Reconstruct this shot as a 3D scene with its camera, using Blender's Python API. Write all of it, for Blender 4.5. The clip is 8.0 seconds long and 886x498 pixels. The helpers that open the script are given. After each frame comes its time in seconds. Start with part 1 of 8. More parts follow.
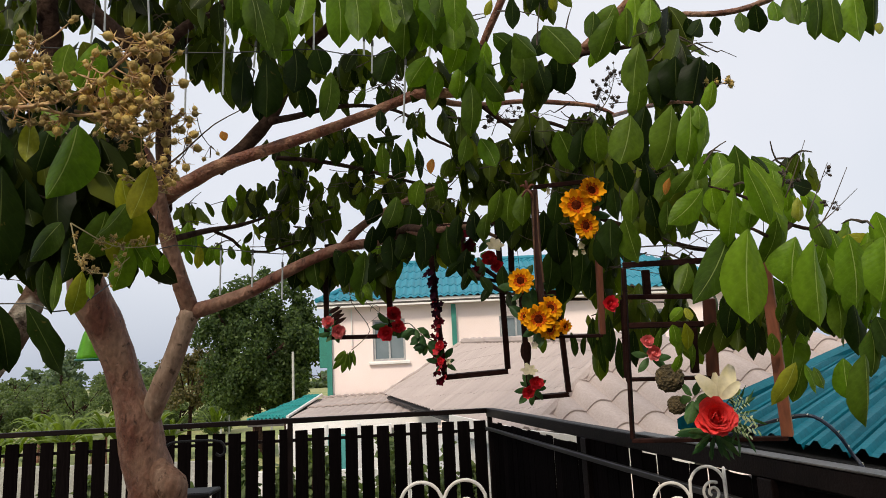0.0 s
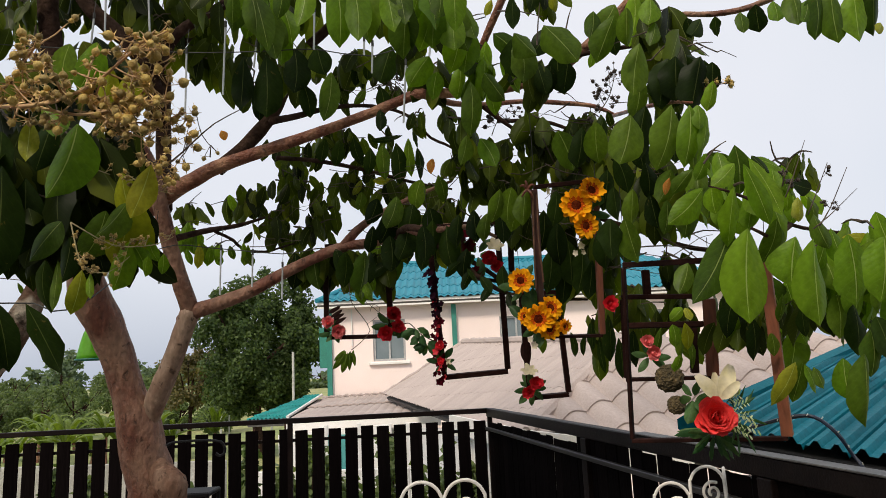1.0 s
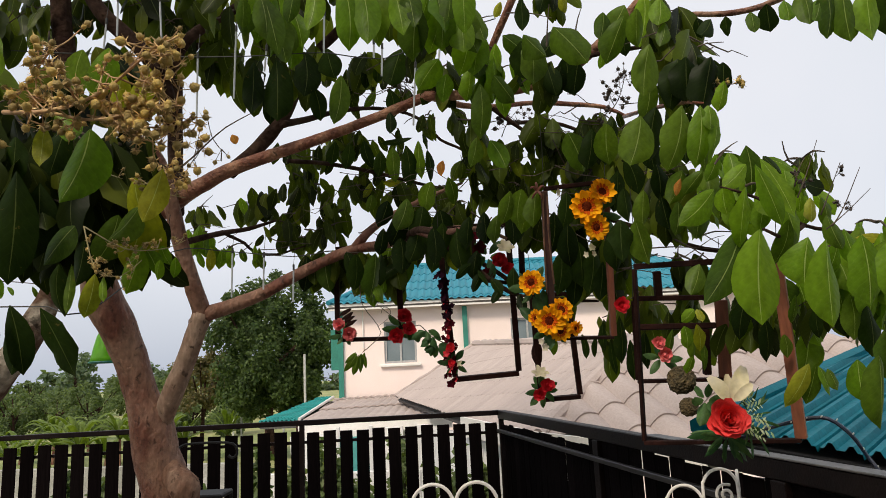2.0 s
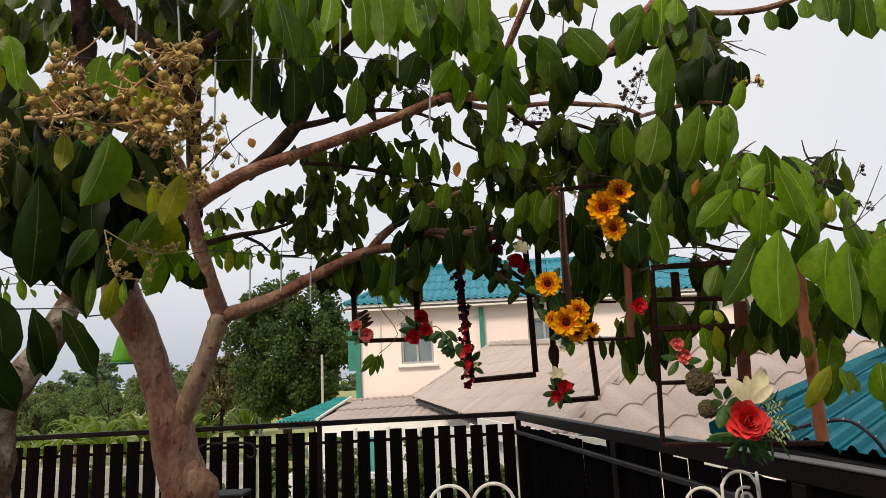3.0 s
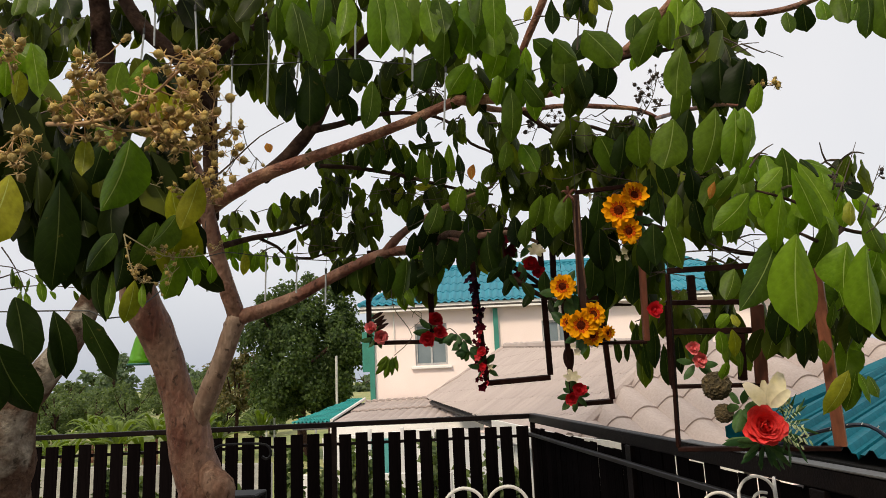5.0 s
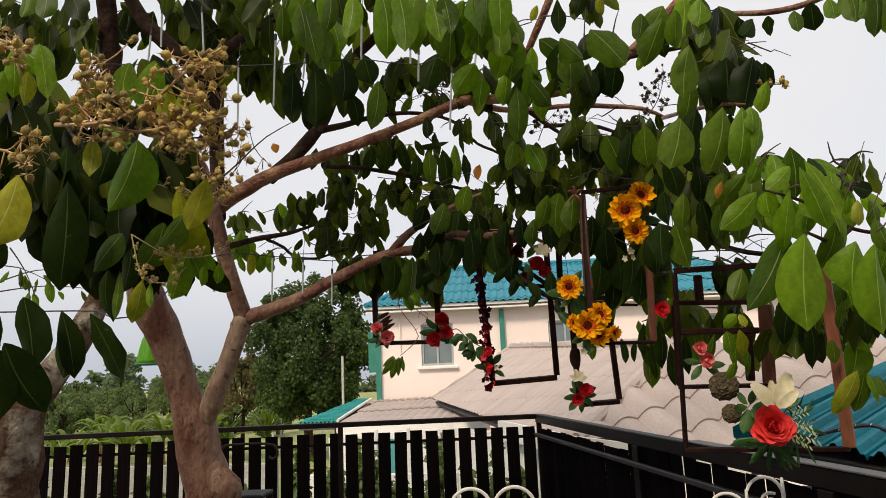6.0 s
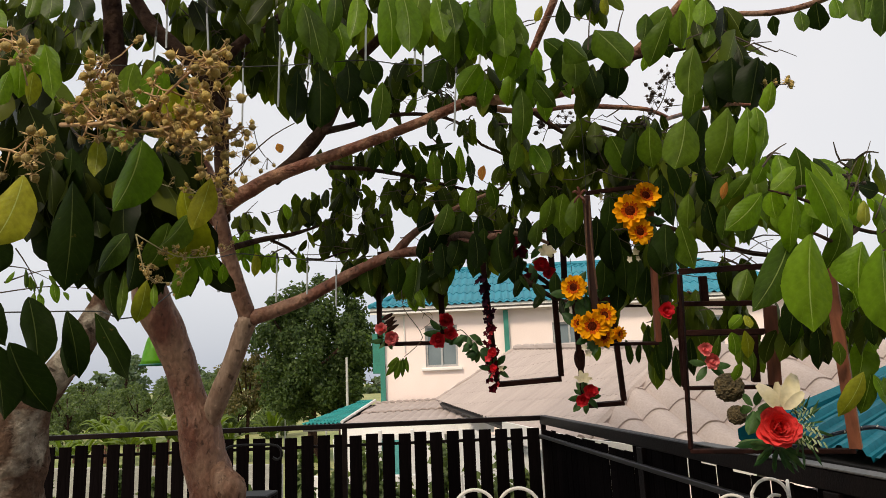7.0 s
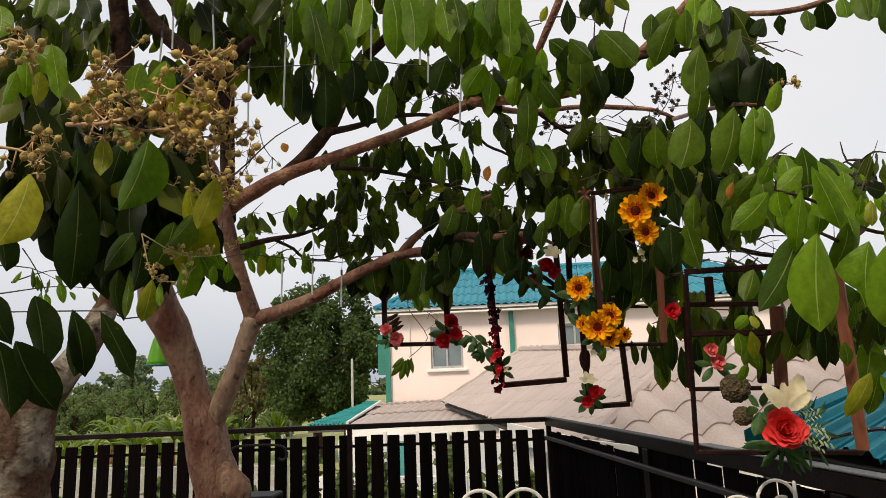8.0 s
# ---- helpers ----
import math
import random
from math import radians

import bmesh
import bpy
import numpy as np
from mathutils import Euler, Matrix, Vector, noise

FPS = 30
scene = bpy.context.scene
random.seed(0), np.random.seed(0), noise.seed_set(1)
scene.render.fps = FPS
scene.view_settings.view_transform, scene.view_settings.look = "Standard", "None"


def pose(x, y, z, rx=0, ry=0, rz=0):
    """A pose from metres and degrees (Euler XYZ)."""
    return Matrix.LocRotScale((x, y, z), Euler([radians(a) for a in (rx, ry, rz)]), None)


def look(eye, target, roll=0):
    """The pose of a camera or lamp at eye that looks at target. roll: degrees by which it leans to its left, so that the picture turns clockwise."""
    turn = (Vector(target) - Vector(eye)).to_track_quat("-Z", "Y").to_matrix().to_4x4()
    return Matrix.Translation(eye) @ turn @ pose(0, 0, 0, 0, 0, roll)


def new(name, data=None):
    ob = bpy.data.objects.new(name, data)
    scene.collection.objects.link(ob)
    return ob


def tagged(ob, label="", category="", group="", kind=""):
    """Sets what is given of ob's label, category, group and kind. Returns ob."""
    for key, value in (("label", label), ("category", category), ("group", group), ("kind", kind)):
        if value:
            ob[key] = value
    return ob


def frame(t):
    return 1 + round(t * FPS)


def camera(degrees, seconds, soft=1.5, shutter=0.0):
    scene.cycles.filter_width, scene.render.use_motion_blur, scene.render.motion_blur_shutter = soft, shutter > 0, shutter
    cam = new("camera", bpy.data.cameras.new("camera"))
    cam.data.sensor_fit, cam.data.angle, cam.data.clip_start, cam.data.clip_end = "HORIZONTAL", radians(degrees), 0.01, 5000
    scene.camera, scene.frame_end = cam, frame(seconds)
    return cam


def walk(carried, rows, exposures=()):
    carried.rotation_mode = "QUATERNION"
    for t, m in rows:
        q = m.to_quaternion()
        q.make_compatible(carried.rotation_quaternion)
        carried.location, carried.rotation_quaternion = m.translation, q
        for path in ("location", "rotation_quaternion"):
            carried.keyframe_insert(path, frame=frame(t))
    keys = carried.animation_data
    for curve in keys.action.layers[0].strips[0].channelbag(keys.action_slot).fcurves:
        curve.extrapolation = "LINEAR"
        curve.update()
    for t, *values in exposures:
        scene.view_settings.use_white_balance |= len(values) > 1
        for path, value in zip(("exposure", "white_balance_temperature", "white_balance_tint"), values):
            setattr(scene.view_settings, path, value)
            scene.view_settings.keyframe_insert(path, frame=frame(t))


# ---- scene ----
cam = camera(65.0, 8.0, soft=0.6)
walk(cam, [
    (0.0, pose(0, 0, 1.5, 100.0, 2.7, 0)), (0.5, pose(-.001, .001, 1.499, 100.007, 2.679, -.062)),
    (1.0, pose(.001, 0, 1.498, 100.027, 2.658, .011)), (1.5, pose(.002, -.001, 1.498, 100.153, 2.713, .316)),
    (3.0, pose(.004, -.004, 1.502, 100.334, 2.697, 2.298)), (3.5, pose(.002, -.007, 1.503, 100.479, 2.638, 2.701)),
    (4.0, pose(.001, -.009, 1.506, 100.478, 2.61, 3.023)), (4.5, pose(.002, -.011, 1.508, 100.484, 2.526, 3.177)),
    (6.0, pose(0, -.01, 1.507, 100.543, 2.431, 3.914)), (6.5, pose(0, -.009, 1.505, 100.646, 2.402, 3.987)),
    (7.0, pose(0, -.007, 1.504, 100.681, 2.333, 4.257)), (7.5, pose(.001, -.008, 1.502, 100.711, 2.359, 4.401)),
    (8.0, pose(.001, -.005, 1.499, 100.82, 2.204, 4.682))],
    [(0.0, 0.0, 6750, 9), (1.7, 0.0, 6800, 9), (3.2, 0.0, 7120, 9), (8.0, 0.0, 7170, 9)])

# ---- daylight: bright overcast sky, veiled sun behind the terrace ----
SUN_ELEV, SUN_AZ = radians(46), radians(205)      # azimuth clockwise from +y
world = bpy.data.worlds.new("overcast_sky")
scene.world = world
world.use_nodes = True
wn, wl = world.node_tree.nodes, world.node_tree.links
wn.clear()
sky = wn.new("ShaderNodeTexSky")
sky.sky_type, sky.sun_disc = "NISHITA", False
sky.sun_elevation, sky.sun_rotation = SUN_ELEV, SUN_AZ
sky.air_density, sky.dust_density = 1.0, 4.0
back = wn.new("ShaderNodeBackground")
back.inputs["Strength"].default_value = 0.1
cloud = wn.new("ShaderNodeTexNoise")
cloud.inputs["Scale"].default_value, cloud.inputs["Detail"].default_value = 1.3, 4
cloudcol = wn.new("ShaderNodeValToRGB")
cloudcol.color_ramp.elements[0].position, cloudcol.color_ramp.elements[1].position = 0.3, 0.75
cloudcol.color_ramp.elements[0].color = (7.5, 8.35, 9.6, 1)
cloudcol.color_ramp.elements[1].color = (9.8, 9.98, 10.9, 1)
blend = wn.new("ShaderNodeMixRGB")
blend.inputs[0].default_value = 0.85
wout = wn.new("ShaderNodeOutputWorld")
wl.new(cloud.outputs["Fac"], cloudcol.inputs["Fac"])
height = wn.new("ShaderNodeTexCoord")
level = wn.new("ShaderNodeSeparateXYZ")
haze = wn.new("ShaderNodeValToRGB")
for at, shade in ((0.0, (0.62, 0.66, 0.74, 1)), (0.5, (1.0, 1.0, 1.0, 1))):
    el = haze.color_ramp.elements[0 if at == 0 else 1]
    el.position, el.color = at, shade
mid_sky = haze.color_ramp.elements.new(0.16)
mid_sky.color = (0.95, 0.95, 0.965, 1)
veil = wn.new("ShaderNodeMixRGB")
veil.blend_type = "MULTIPLY"
veil.inputs[0].default_value = 1.0
wl.new(height.outputs["Generated"], level.inputs["Vector"])
wl.new(level.outputs["Z"], haze.inputs["Fac"])
wl.new(cloudcol.outputs["Color"], veil.inputs[1])
wl.new(haze.outputs["Color"], veil.inputs[2])
wl.new(sky.outputs["Color"], blend.inputs[1])
wl.new(veil.outputs["Color"], blend.inputs[2])
wl.new(blend.outputs["Color"], back.inputs["Color"])
wl.new(back.outputs["Background"], wout.inputs["Surface"])
sun = new("sun", bpy.data.lights.new("sun", "SUN"))
sun.data.energy, sun.data.angle, sun.data.color = 2.9, radians(12), (1.0, 0.9, 0.77)
sun_dir = Vector((math.sin(SUN_AZ) * math.cos(SUN_ELEV), math.cos(SUN_AZ) * math.cos(SUN_ELEV), math.sin(SUN_ELEV)))
sun.matrix_basis = look(sun_dir * 30, (0, 0, 0))
scene.view_settings.exposure = 0.0


# ---- materials ----
def material(name, base, rough=0.6, second=None, scale=6.0, mix=(0.35, 0.7), bump=0.0, bump_scale=60.0, metal=0.0,
             spec=0.5, stretch=(1, 1, 1), vary=0.0, fine=0.25, cracks=0.0):
    """Two-scale procedural surface: stains between base and second, a finer grain, and relief."""
    m = bpy.data.materials.new(name)
    m.use_nodes = True
    n, l = m.node_tree.nodes, m.node_tree.links
    b = n["Principled BSDF"]
    b.inputs["Roughness"].default_value, b.inputs["Metallic"].default_value = rough, metal
    b.inputs["Specular IOR Level"].default_value = spec
    co = n.new("ShaderNodeTexCoord")
    mp = n.new("ShaderNodeMapping")
    mp.inputs["Scale"].default_value = stretch
    l.new(co.outputs["Object"], mp.inputs["Vector"])
    big = n.new("ShaderNodeTexNoise")
    big.inputs["Scale"].default_value, big.inputs["Detail"].default_value = scale, 6
    l.new(mp.outputs["Vector"], big.inputs["Vector"])
    ramp = n.new("ShaderNodeValToRGB")
    ramp.color_ramp.elements[0].position, ramp.color_ramp.elements[1].position = mix
    second = second or tuple(c * 0.72 for c in base)
    ramp.color_ramp.elements[0].color, ramp.color_ramp.elements[1].color = (*base, 1), (*second, 1)
    l.new(big.outputs["Fac"], ramp.inputs["Fac"])
    grain = n.new("ShaderNodeTexNoise")
    grain.inputs["Scale"].default_value, grain.inputs["Detail"].default_value = bump_scale, 5
    l.new(mp.outputs["Vector"], grain.inputs["Vector"])
    shade = n.new("ShaderNodeMapRange")
    shade.inputs["From Min"].default_value, shade.inputs["From Max"].default_value = 0.3, 0.7
    shade.inputs["To Min"].default_value, shade.inputs["To Max"].default_value = 1 - fine, 1 + fine
    l.new(grain.outputs["Fac"], shade.inputs["Value"])
    mul = n.new("ShaderNodeVectorMath")
    mul.operation = "SCALE"
    l.new(ramp.outputs["Color"], mul.inputs[0])
    l.new(shade.outputs["Result"], mul.inputs["Scale"])
    col = mul.outputs["Vector"]
    if cracks:
        split = n.new("ShaderNodeTexNoise")
        split.inputs["Scale"].default_value, split.inputs["Detail"].default_value, split.inputs["Distortion"].default_value = cracks, 5, 0.5
        l.new(mp.outputs["Vector"], split.inputs["Vector"])
        line = n.new("ShaderNodeValToRGB")
        for k, (at, v) in enumerate(((0.3, 0.36), (0.39, 1.0), (0.58, 1.0), (0.72, 1.4))):
            e = line.color_ramp.elements[k] if k < 2 else line.color_ramp.elements.new(at)
            e.position, e.color = at, (v, v, v, 1)
        l.new(split.outputs["Fac"], line.inputs["Fac"])
        crk = n.new("ShaderNodeVectorMath")
        crk.operation = "MULTIPLY"
        l.new(col, crk.inputs[0])
        l.new(line.outputs["Color"], crk.inputs[1])
        col = crk.outputs["Vector"]
        relief = line.outputs["Color"]
    if vary:
        info = n.new("ShaderNodeObjectInfo")
        rv = n.new("ShaderNodeMapRange")
        rv.inputs["To Min"].default_value, rv.inputs["To Max"].default_value = 1 - vary, 1 + vary
        l.new(info.outputs["Random"], rv.inputs["Value"])
        mul2 = n.new("ShaderNodeVectorMath")
        mul2.operation = "SCALE"
        l.new(col, mul2.inputs[0])
        l.new(rv.outputs["Result"], mul2.inputs["Scale"])
        col = mul2.outputs["Vector"]
    l.new(col, b.inputs["Base Color"])
    if bump:
        bp = n.new("ShaderNodeBump")
        bp.inputs["Strength"].default_value, bp.inputs["Distance"].default_value = bump, 0.02
        l.new(grain.outputs["Fac"], bp.inputs["Height"])
        if cracks:
            deep = n.new("ShaderNodeBump")
            deep.inputs["Strength"].default_value, deep.inputs["Distance"].default_value = 0.6, 0.012
            l.new(relief, deep.inputs["Height"])
            l.new(deep.outputs["Normal"], bp.inputs["Normal"])
        l.new(bp.outputs["Normal"], b.inputs["Normal"])
    return m


def leaf_material(name, dark, light, island=False, trans=0.35, rough=0.42, veins=True, rib=0.55, sheen=0.16, tip=None):
    """Leaf: pale midrib and side veins from the leaf's own uv, random tone leaf by leaf, light passing through."""
    m = bpy.data.materials.new(name)
    m.use_nodes = True
    n, l = m.node_tree.nodes, m.node_tree.links
    b, out = n["Principled BSDF"], n["Material Output"]
    b.inputs["Roughness"].default_value = rough
    b.inputs["Specular IOR Level"].default_value = sheen
    if island:
        rnd = n.new("ShaderNodeNewGeometry").outputs["Random Per Island"]
    else:
        rnd = n.new("ShaderNodeObjectInfo").outputs["Random"]
    ramp = n.new("ShaderNodeValToRGB")
    ramp.color_ramp.elements[0].color, ramp.color_ramp.elements[1].color = (*dark, 1), (*light, 1)
    if tip:
        last = ramp.color_ramp.elements.new(0.86)
        last.color = (*light, 1)
        ramp.color_ramp.elements[2].color = (*tip, 1)
    l.new(rnd, ramp.inputs["Fac"])
    noi = n.new("ShaderNodeTexNoise")
    noi.inputs["Scale"].default_value, noi.inputs["Detail"].default_value = 14, 4
    co = n.new("ShaderNodeTexCoord")
    l.new(co.outputs["Object"], noi.inputs["Vector"])
    mr = n.new("ShaderNodeMapRange")
    mr.inputs["From Min"].default_value, mr.inputs["From Max"].default_value = 0.28, 0.72
    mr.inputs["To Min"].default_value, mr.inputs["To Max"].default_value = 0.52, 1.48
    broad = n.new("ShaderNodeTexNoise")
    broad.inputs["Scale"].default_value, broad.inputs["Detail"].default_value = 3.2, 3
    l.new(co.outputs["Object"], broad.inputs["Vector"])
    both = n.new("ShaderNodeMath")
    both.operation = "MULTIPLY_ADD"
    both.inputs[1].default_value = 0.65
    part_fine = n.new("ShaderNodeMath")
    part_fine.operation = "MULTIPLY"
    part_fine.inputs[1].default_value = 0.35
    l.new(noi.outputs["Fac"], part_fine.inputs[0])
    l.new(broad.outputs["Fac"], both.inputs[0])
    l.new(part_fine.outputs[0], both.inputs[2])
    l.new(both.outputs[0], mr.inputs["Value"])
    sc = n.new("ShaderNodeVectorMath")
    sc.operation = "SCALE"
    l.new(ramp.outputs["Color"], sc.inputs[0])
    l.new(mr.outputs["Result"], sc.inputs["Scale"])
    col = sc.outputs["Vector"]
    if veins:
        uv = n.new("ShaderNodeUVMap")
        sep = n.new("ShaderNodeSeparateXYZ")
        l.new(uv.outputs["UV"], sep.inputs["Vector"])

        def math_node(op, a, bb=None):
            q = n.new("ShaderNodeMath")
            q.operation = op
            for k, v in enumerate((a, bb)):
                if v is None:
                    continue
                if isinstance(v, (int, float)):
                    q.inputs[k].default_value = v
                else:
                    l.new(v, q.inputs[k])
            return q.outputs[0]
        off = math_node("ABSOLUTE", math_node("SUBTRACT", sep.outputs["X"], 0.5))
        mid = math_node("LESS_THAN", off, math_node("SUBTRACT", 0.021, math_node("MULTIPLY", sep.outputs["Y"], 0.012)))
        slant = math_node("ADD", math_node("SUBTRACT", math_node("MULTIPLY", sep.outputs["Y"], 10.0), math_node("MULTIPLY", off, 5.0)), math_node("MULTIPLY", noi.outputs["Fac"], 1.1))
        side = math_node("LESS_THAN", math_node("ABSOLUTE", math_node("SUBTRACT", math_node("FRACT", slant), 0.5)), 0.07)
        mask = math_node("MAXIMUM", math_node("MULTIPLY", mid, rib), math_node("MULTIPLY", side, 0.06 * rib))
        mx = n.new("ShaderNodeMixRGB")
        mx.inputs[2].default_value = (0.42, 0.5, 0.2, 1)
        l.new(mask, mx.inputs[0])
        l.new(col, mx.inputs[1])
        col = mx.outputs["Color"]
        bp = n.new("ShaderNodeBump")
        bp.inputs["Strength"].default_value, bp.inputs["Distance"].default_value = 0.2 * rib, 0.004
        l.new(math_node("MULTIPLY", math_node("PINGPONG", slant, 0.5), 2.0), bp.inputs["Height"])
        l.new(bp.outputs["Normal"], b.inputs["Normal"])
        spots = n.new("ShaderNodeTexNoise")
        spots.inputs["Scale"].default_value, spots.inputs["Detail"].default_value, spots.inputs["Roughness"].default_value = 6.5, 5, 0.7
        info = n.new("ShaderNodeObjectInfo")
        shift = n.new("ShaderNodeVectorMath")
        l.new(co.outputs["Object"], shift.inputs[0])
        l.new(info.outputs["Random"], shift.inputs[1])
        l.new(shift.outputs["Vector"], spots.inputs["Vector"])
        spotted = n.new("ShaderNodeMapRange")
        spotted.inputs["From Min"].default_value, spotted.inputs["From Max"].default_value = 0.66, 0.7
        spotted.inputs["To Max"].default_value = 0.6
        l.new(spots.outputs["Fac"], spotted.inputs["Value"])
        blot = n.new("ShaderNodeMixRGB")
        blot.inputs[2].default_value = (0.1, 0.075, 0.02, 1)
        l.new(spotted.outputs["Result"], blot.inputs[0])
        l.new(col, blot.inputs[1])
        col = blot.outputs["Color"]
    l.new(col, b.inputs["Base Color"])
    tr = n.new("ShaderNodeBsdfTranslucent")
    tint = n.new("ShaderNodeVectorMath")
    tint.operation = "MULTIPLY"
    tint.inputs[1].default_value = (1.7, 1.8, 0.35)
    l.new(col, tint.inputs[0])
    l.new(tint.outputs["Vector"], tr.inputs["Color"])
    ms = n.new("ShaderNodeMixShader")
    ms.inputs[0].default_value = trans
    l.new(b.outputs["BSDF"], ms.inputs[1])
    l.new(tr.outputs["BSDF"], ms.inputs[2])
    l.new(ms.outputs["Shader"], out.inputs["Surface"])
    return m


# dark, mid and bright copies of one leaf: canopy light put into the colour
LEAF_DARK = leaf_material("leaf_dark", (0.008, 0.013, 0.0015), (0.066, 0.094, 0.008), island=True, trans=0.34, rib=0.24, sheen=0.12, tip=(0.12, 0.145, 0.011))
LEAF_MID = leaf_material("leaf_mid", (0.034, 0.066, 0.007), (0.085, 0.138, 0.012), trans=0.4, rib=0.4)
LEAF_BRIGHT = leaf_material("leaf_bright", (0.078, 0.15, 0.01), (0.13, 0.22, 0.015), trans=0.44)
LEAF_YELLOW = leaf_material("leaf_yellow", (0.17, 0.19, 0.015), (0.27, 0.26, 0.025))
# shaded copies of the leaf: crown shade put into the colour
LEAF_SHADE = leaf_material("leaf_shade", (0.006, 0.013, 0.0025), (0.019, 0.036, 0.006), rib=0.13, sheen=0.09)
LEAF_DEEP_SHADE = leaf_material("leaf_deep_shade", (0.005, 0.009, 0.0015), (0.022, 0.032, 0.004), island=True, trans=0.25, rib=0.1, sheen=0.07, tip=(0.09, 0.1, 0.008))
LEAF_FERN = leaf_material("leaf_fern", (0.32, 0.4, 0.26), (0.6, 0.62, 0.52), veins=False)
LEAF_DRY = leaf_material("leaf_dry", (0.3, 0.1, 0.03), (0.4, 0.16, 0.04))
LEAF_BROWN = leaf_material("leaf_brown", (0.03, 0.017, 0.008), (0.055, 0.03, 0.014), rib=0.1, sheen=0.05, trans=0.15)
# backlit glow put into a brighter yellow-green leaf colour
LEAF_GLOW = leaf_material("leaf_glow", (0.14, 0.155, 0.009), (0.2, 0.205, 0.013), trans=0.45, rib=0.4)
# green paled for the field trees: distance haze put into the colour
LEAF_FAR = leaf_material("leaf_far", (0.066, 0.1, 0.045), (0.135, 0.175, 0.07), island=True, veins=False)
LEAF_BUSH = leaf_material("leaf_bush", (0.02, 0.04, 0.013), (0.085, 0.125, 0.04), island=True, veins=False)
# greyer leaf for the farthest trees, their haze mixed into its colour
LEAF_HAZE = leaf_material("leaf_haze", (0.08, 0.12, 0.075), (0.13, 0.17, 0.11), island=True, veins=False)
LEAF_PALM = leaf_material("leaf_palm", (0.08, 0.125, 0.028), (0.19, 0.235, 0.055), island=True, veins=False)
LEAF_RUST = leaf_material("leaf_rust", (0.07, 0.075, 0.035), (0.17, 0.135, 0.065), island=True, veins=False)
FABRIC_LEAF = leaf_material("fabric_leaf", (0.02, 0.06, 0.02), (0.06, 0.12, 0.04), trans=0.15, veins=False)
BARK = material("bark", (0.118, 0.042, 0.026), 0.6, (0.29, 0.17, 0.115), 4.5, (0.4, 0.64), 0.9, 34, spec=0.3, stretch=(1, 1, 0.6), fine=0.3, cracks=26)
BARK_GREY = material("bark_grey", (0.17, 0.095, 0.065), 0.8, (0.35, 0.255, 0.19), 4, (0.4, 0.64), 0.7, 38, spec=0.08, stretch=(1, 1, 0.5), fine=0.25, cracks=28)
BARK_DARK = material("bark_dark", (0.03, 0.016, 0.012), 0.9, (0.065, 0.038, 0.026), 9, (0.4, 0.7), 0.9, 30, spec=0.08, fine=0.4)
BARK_RED = material("bark_red", (0.15, 0.05, 0.028), 0.5, (0.36, 0.185, 0.11), 7, (0.46, 0.68), 0.8, 50, spec=0.36, fine=0.3, cracks=36)
BARK_PALE = material("bark_pale", (0.1, 0.06, 0.041), 0.92, (0.33, 0.285, 0.225), 6.5, (0.47, 0.64), 0.9, 36, spec=0.06, fine=0.35, cracks=20)
TWIG = material("twig", (0.05, 0.035, 0.025), 0.8, (0.1, 0.07, 0.05), 20)
STALK_PALE = material("stalk_pale", (0.3, 0.25, 0.11), 0.6, (0.36, 0.3, 0.15), 10)
STALK = material("stalk", (0.4, 0.22, 0.11), 0.6, (0.47, 0.32, 0.14), 10)
CAPSULE = material("capsule", (0.5, 0.33, 0.085), 0.55, (0.27, 0.2, 0.05), 30, (0.35, 0.65), 0.4, 120, vary=0.5)
CALYX = material("calyx", (0.62, 0.4, 0.16), 0.6, (0.66, 0.48, 0.22), 30, vary=0.4)
CAPSULE_DARK = material("capsule_dark", (0.03, 0.02, 0.016), 0.7, (0.06, 0.04, 0.03), 30)
RAIL_PAINT = material("rail_paint", (0.005, 0.003, 0.003), 0.45, (0.012, 0.007, 0.006), 5, bump=0.12, bump_scale=90, spec=0.1)
# grey of the rail top's sky reflection, put into a colour
SHEEN_GREY = material("sheen_grey", (0.13, 0.125, 0.12), 0.5, (0.085, 0.08, 0.078), 4, bump=0.1, spec=0.3)
# greyer than the rail: the ledge's highlight is put into its colour
LEDGE_HIGHLIGHT = material("ledge_highlight", (0.03, 0.028, 0.027), 0.4, (0.016, 0.014, 0.014), 4, spec=0.4)
BOARD_PAINT = material("board_paint", (0.0035, 0.0025, 0.0027), 0.8, (0.005, 0.0035, 0.0035), 4, bump=0.25, bump_scale=70, stretch=(1, 1, 0.08), vary=0.3, spec=0.01)
WALL_CREAM = material("wall_cream", (0.88, 0.735, 0.69), 0.9, (0.83, 0.675, 0.625), 0.7, (0.4, 0.7), 0.15, 40, fine=0.04)
GATE_TEAL = material("gate_teal", (0.1, 0.4, 0.39), 0.6, (0.07, 0.3, 0.3), 3, fine=0.12)
WALL_WHITE = material("wall_white", (0.78, 0.76, 0.74), 0.9, (0.66, 0.64, 0.62), 0.8, (0.4, 0.7), 0.15, 40, fine=0.05)
TRIM_GREEN = material("trim_green", (0.03, 0.22, 0.17), 0.5, (0.025, 0.17, 0.13), 2)
TRIM_WHITE = material("trim_white", (0.8, 0.77, 0.74), 0.6, (0.7, 0.67, 0.63), 2, fine=0.05)
ROOF_TEAL = material("roof_teal", (0.03, 0.225, 0.3), 0.5, (0.022, 0.175, 0.24), 1.6, (0.4, 0.7), 0.1, 30, spec=0.2, fine=0.12, vary=0.08)
ROOF_AWNING = material("roof_awning", (0.008, 0.17, 0.16), 0.5, (0.012, 0.24, 0.23), 3, (0.4, 0.7), 0.1, 30, spec=0.25, fine=0.15, vary=0.2)
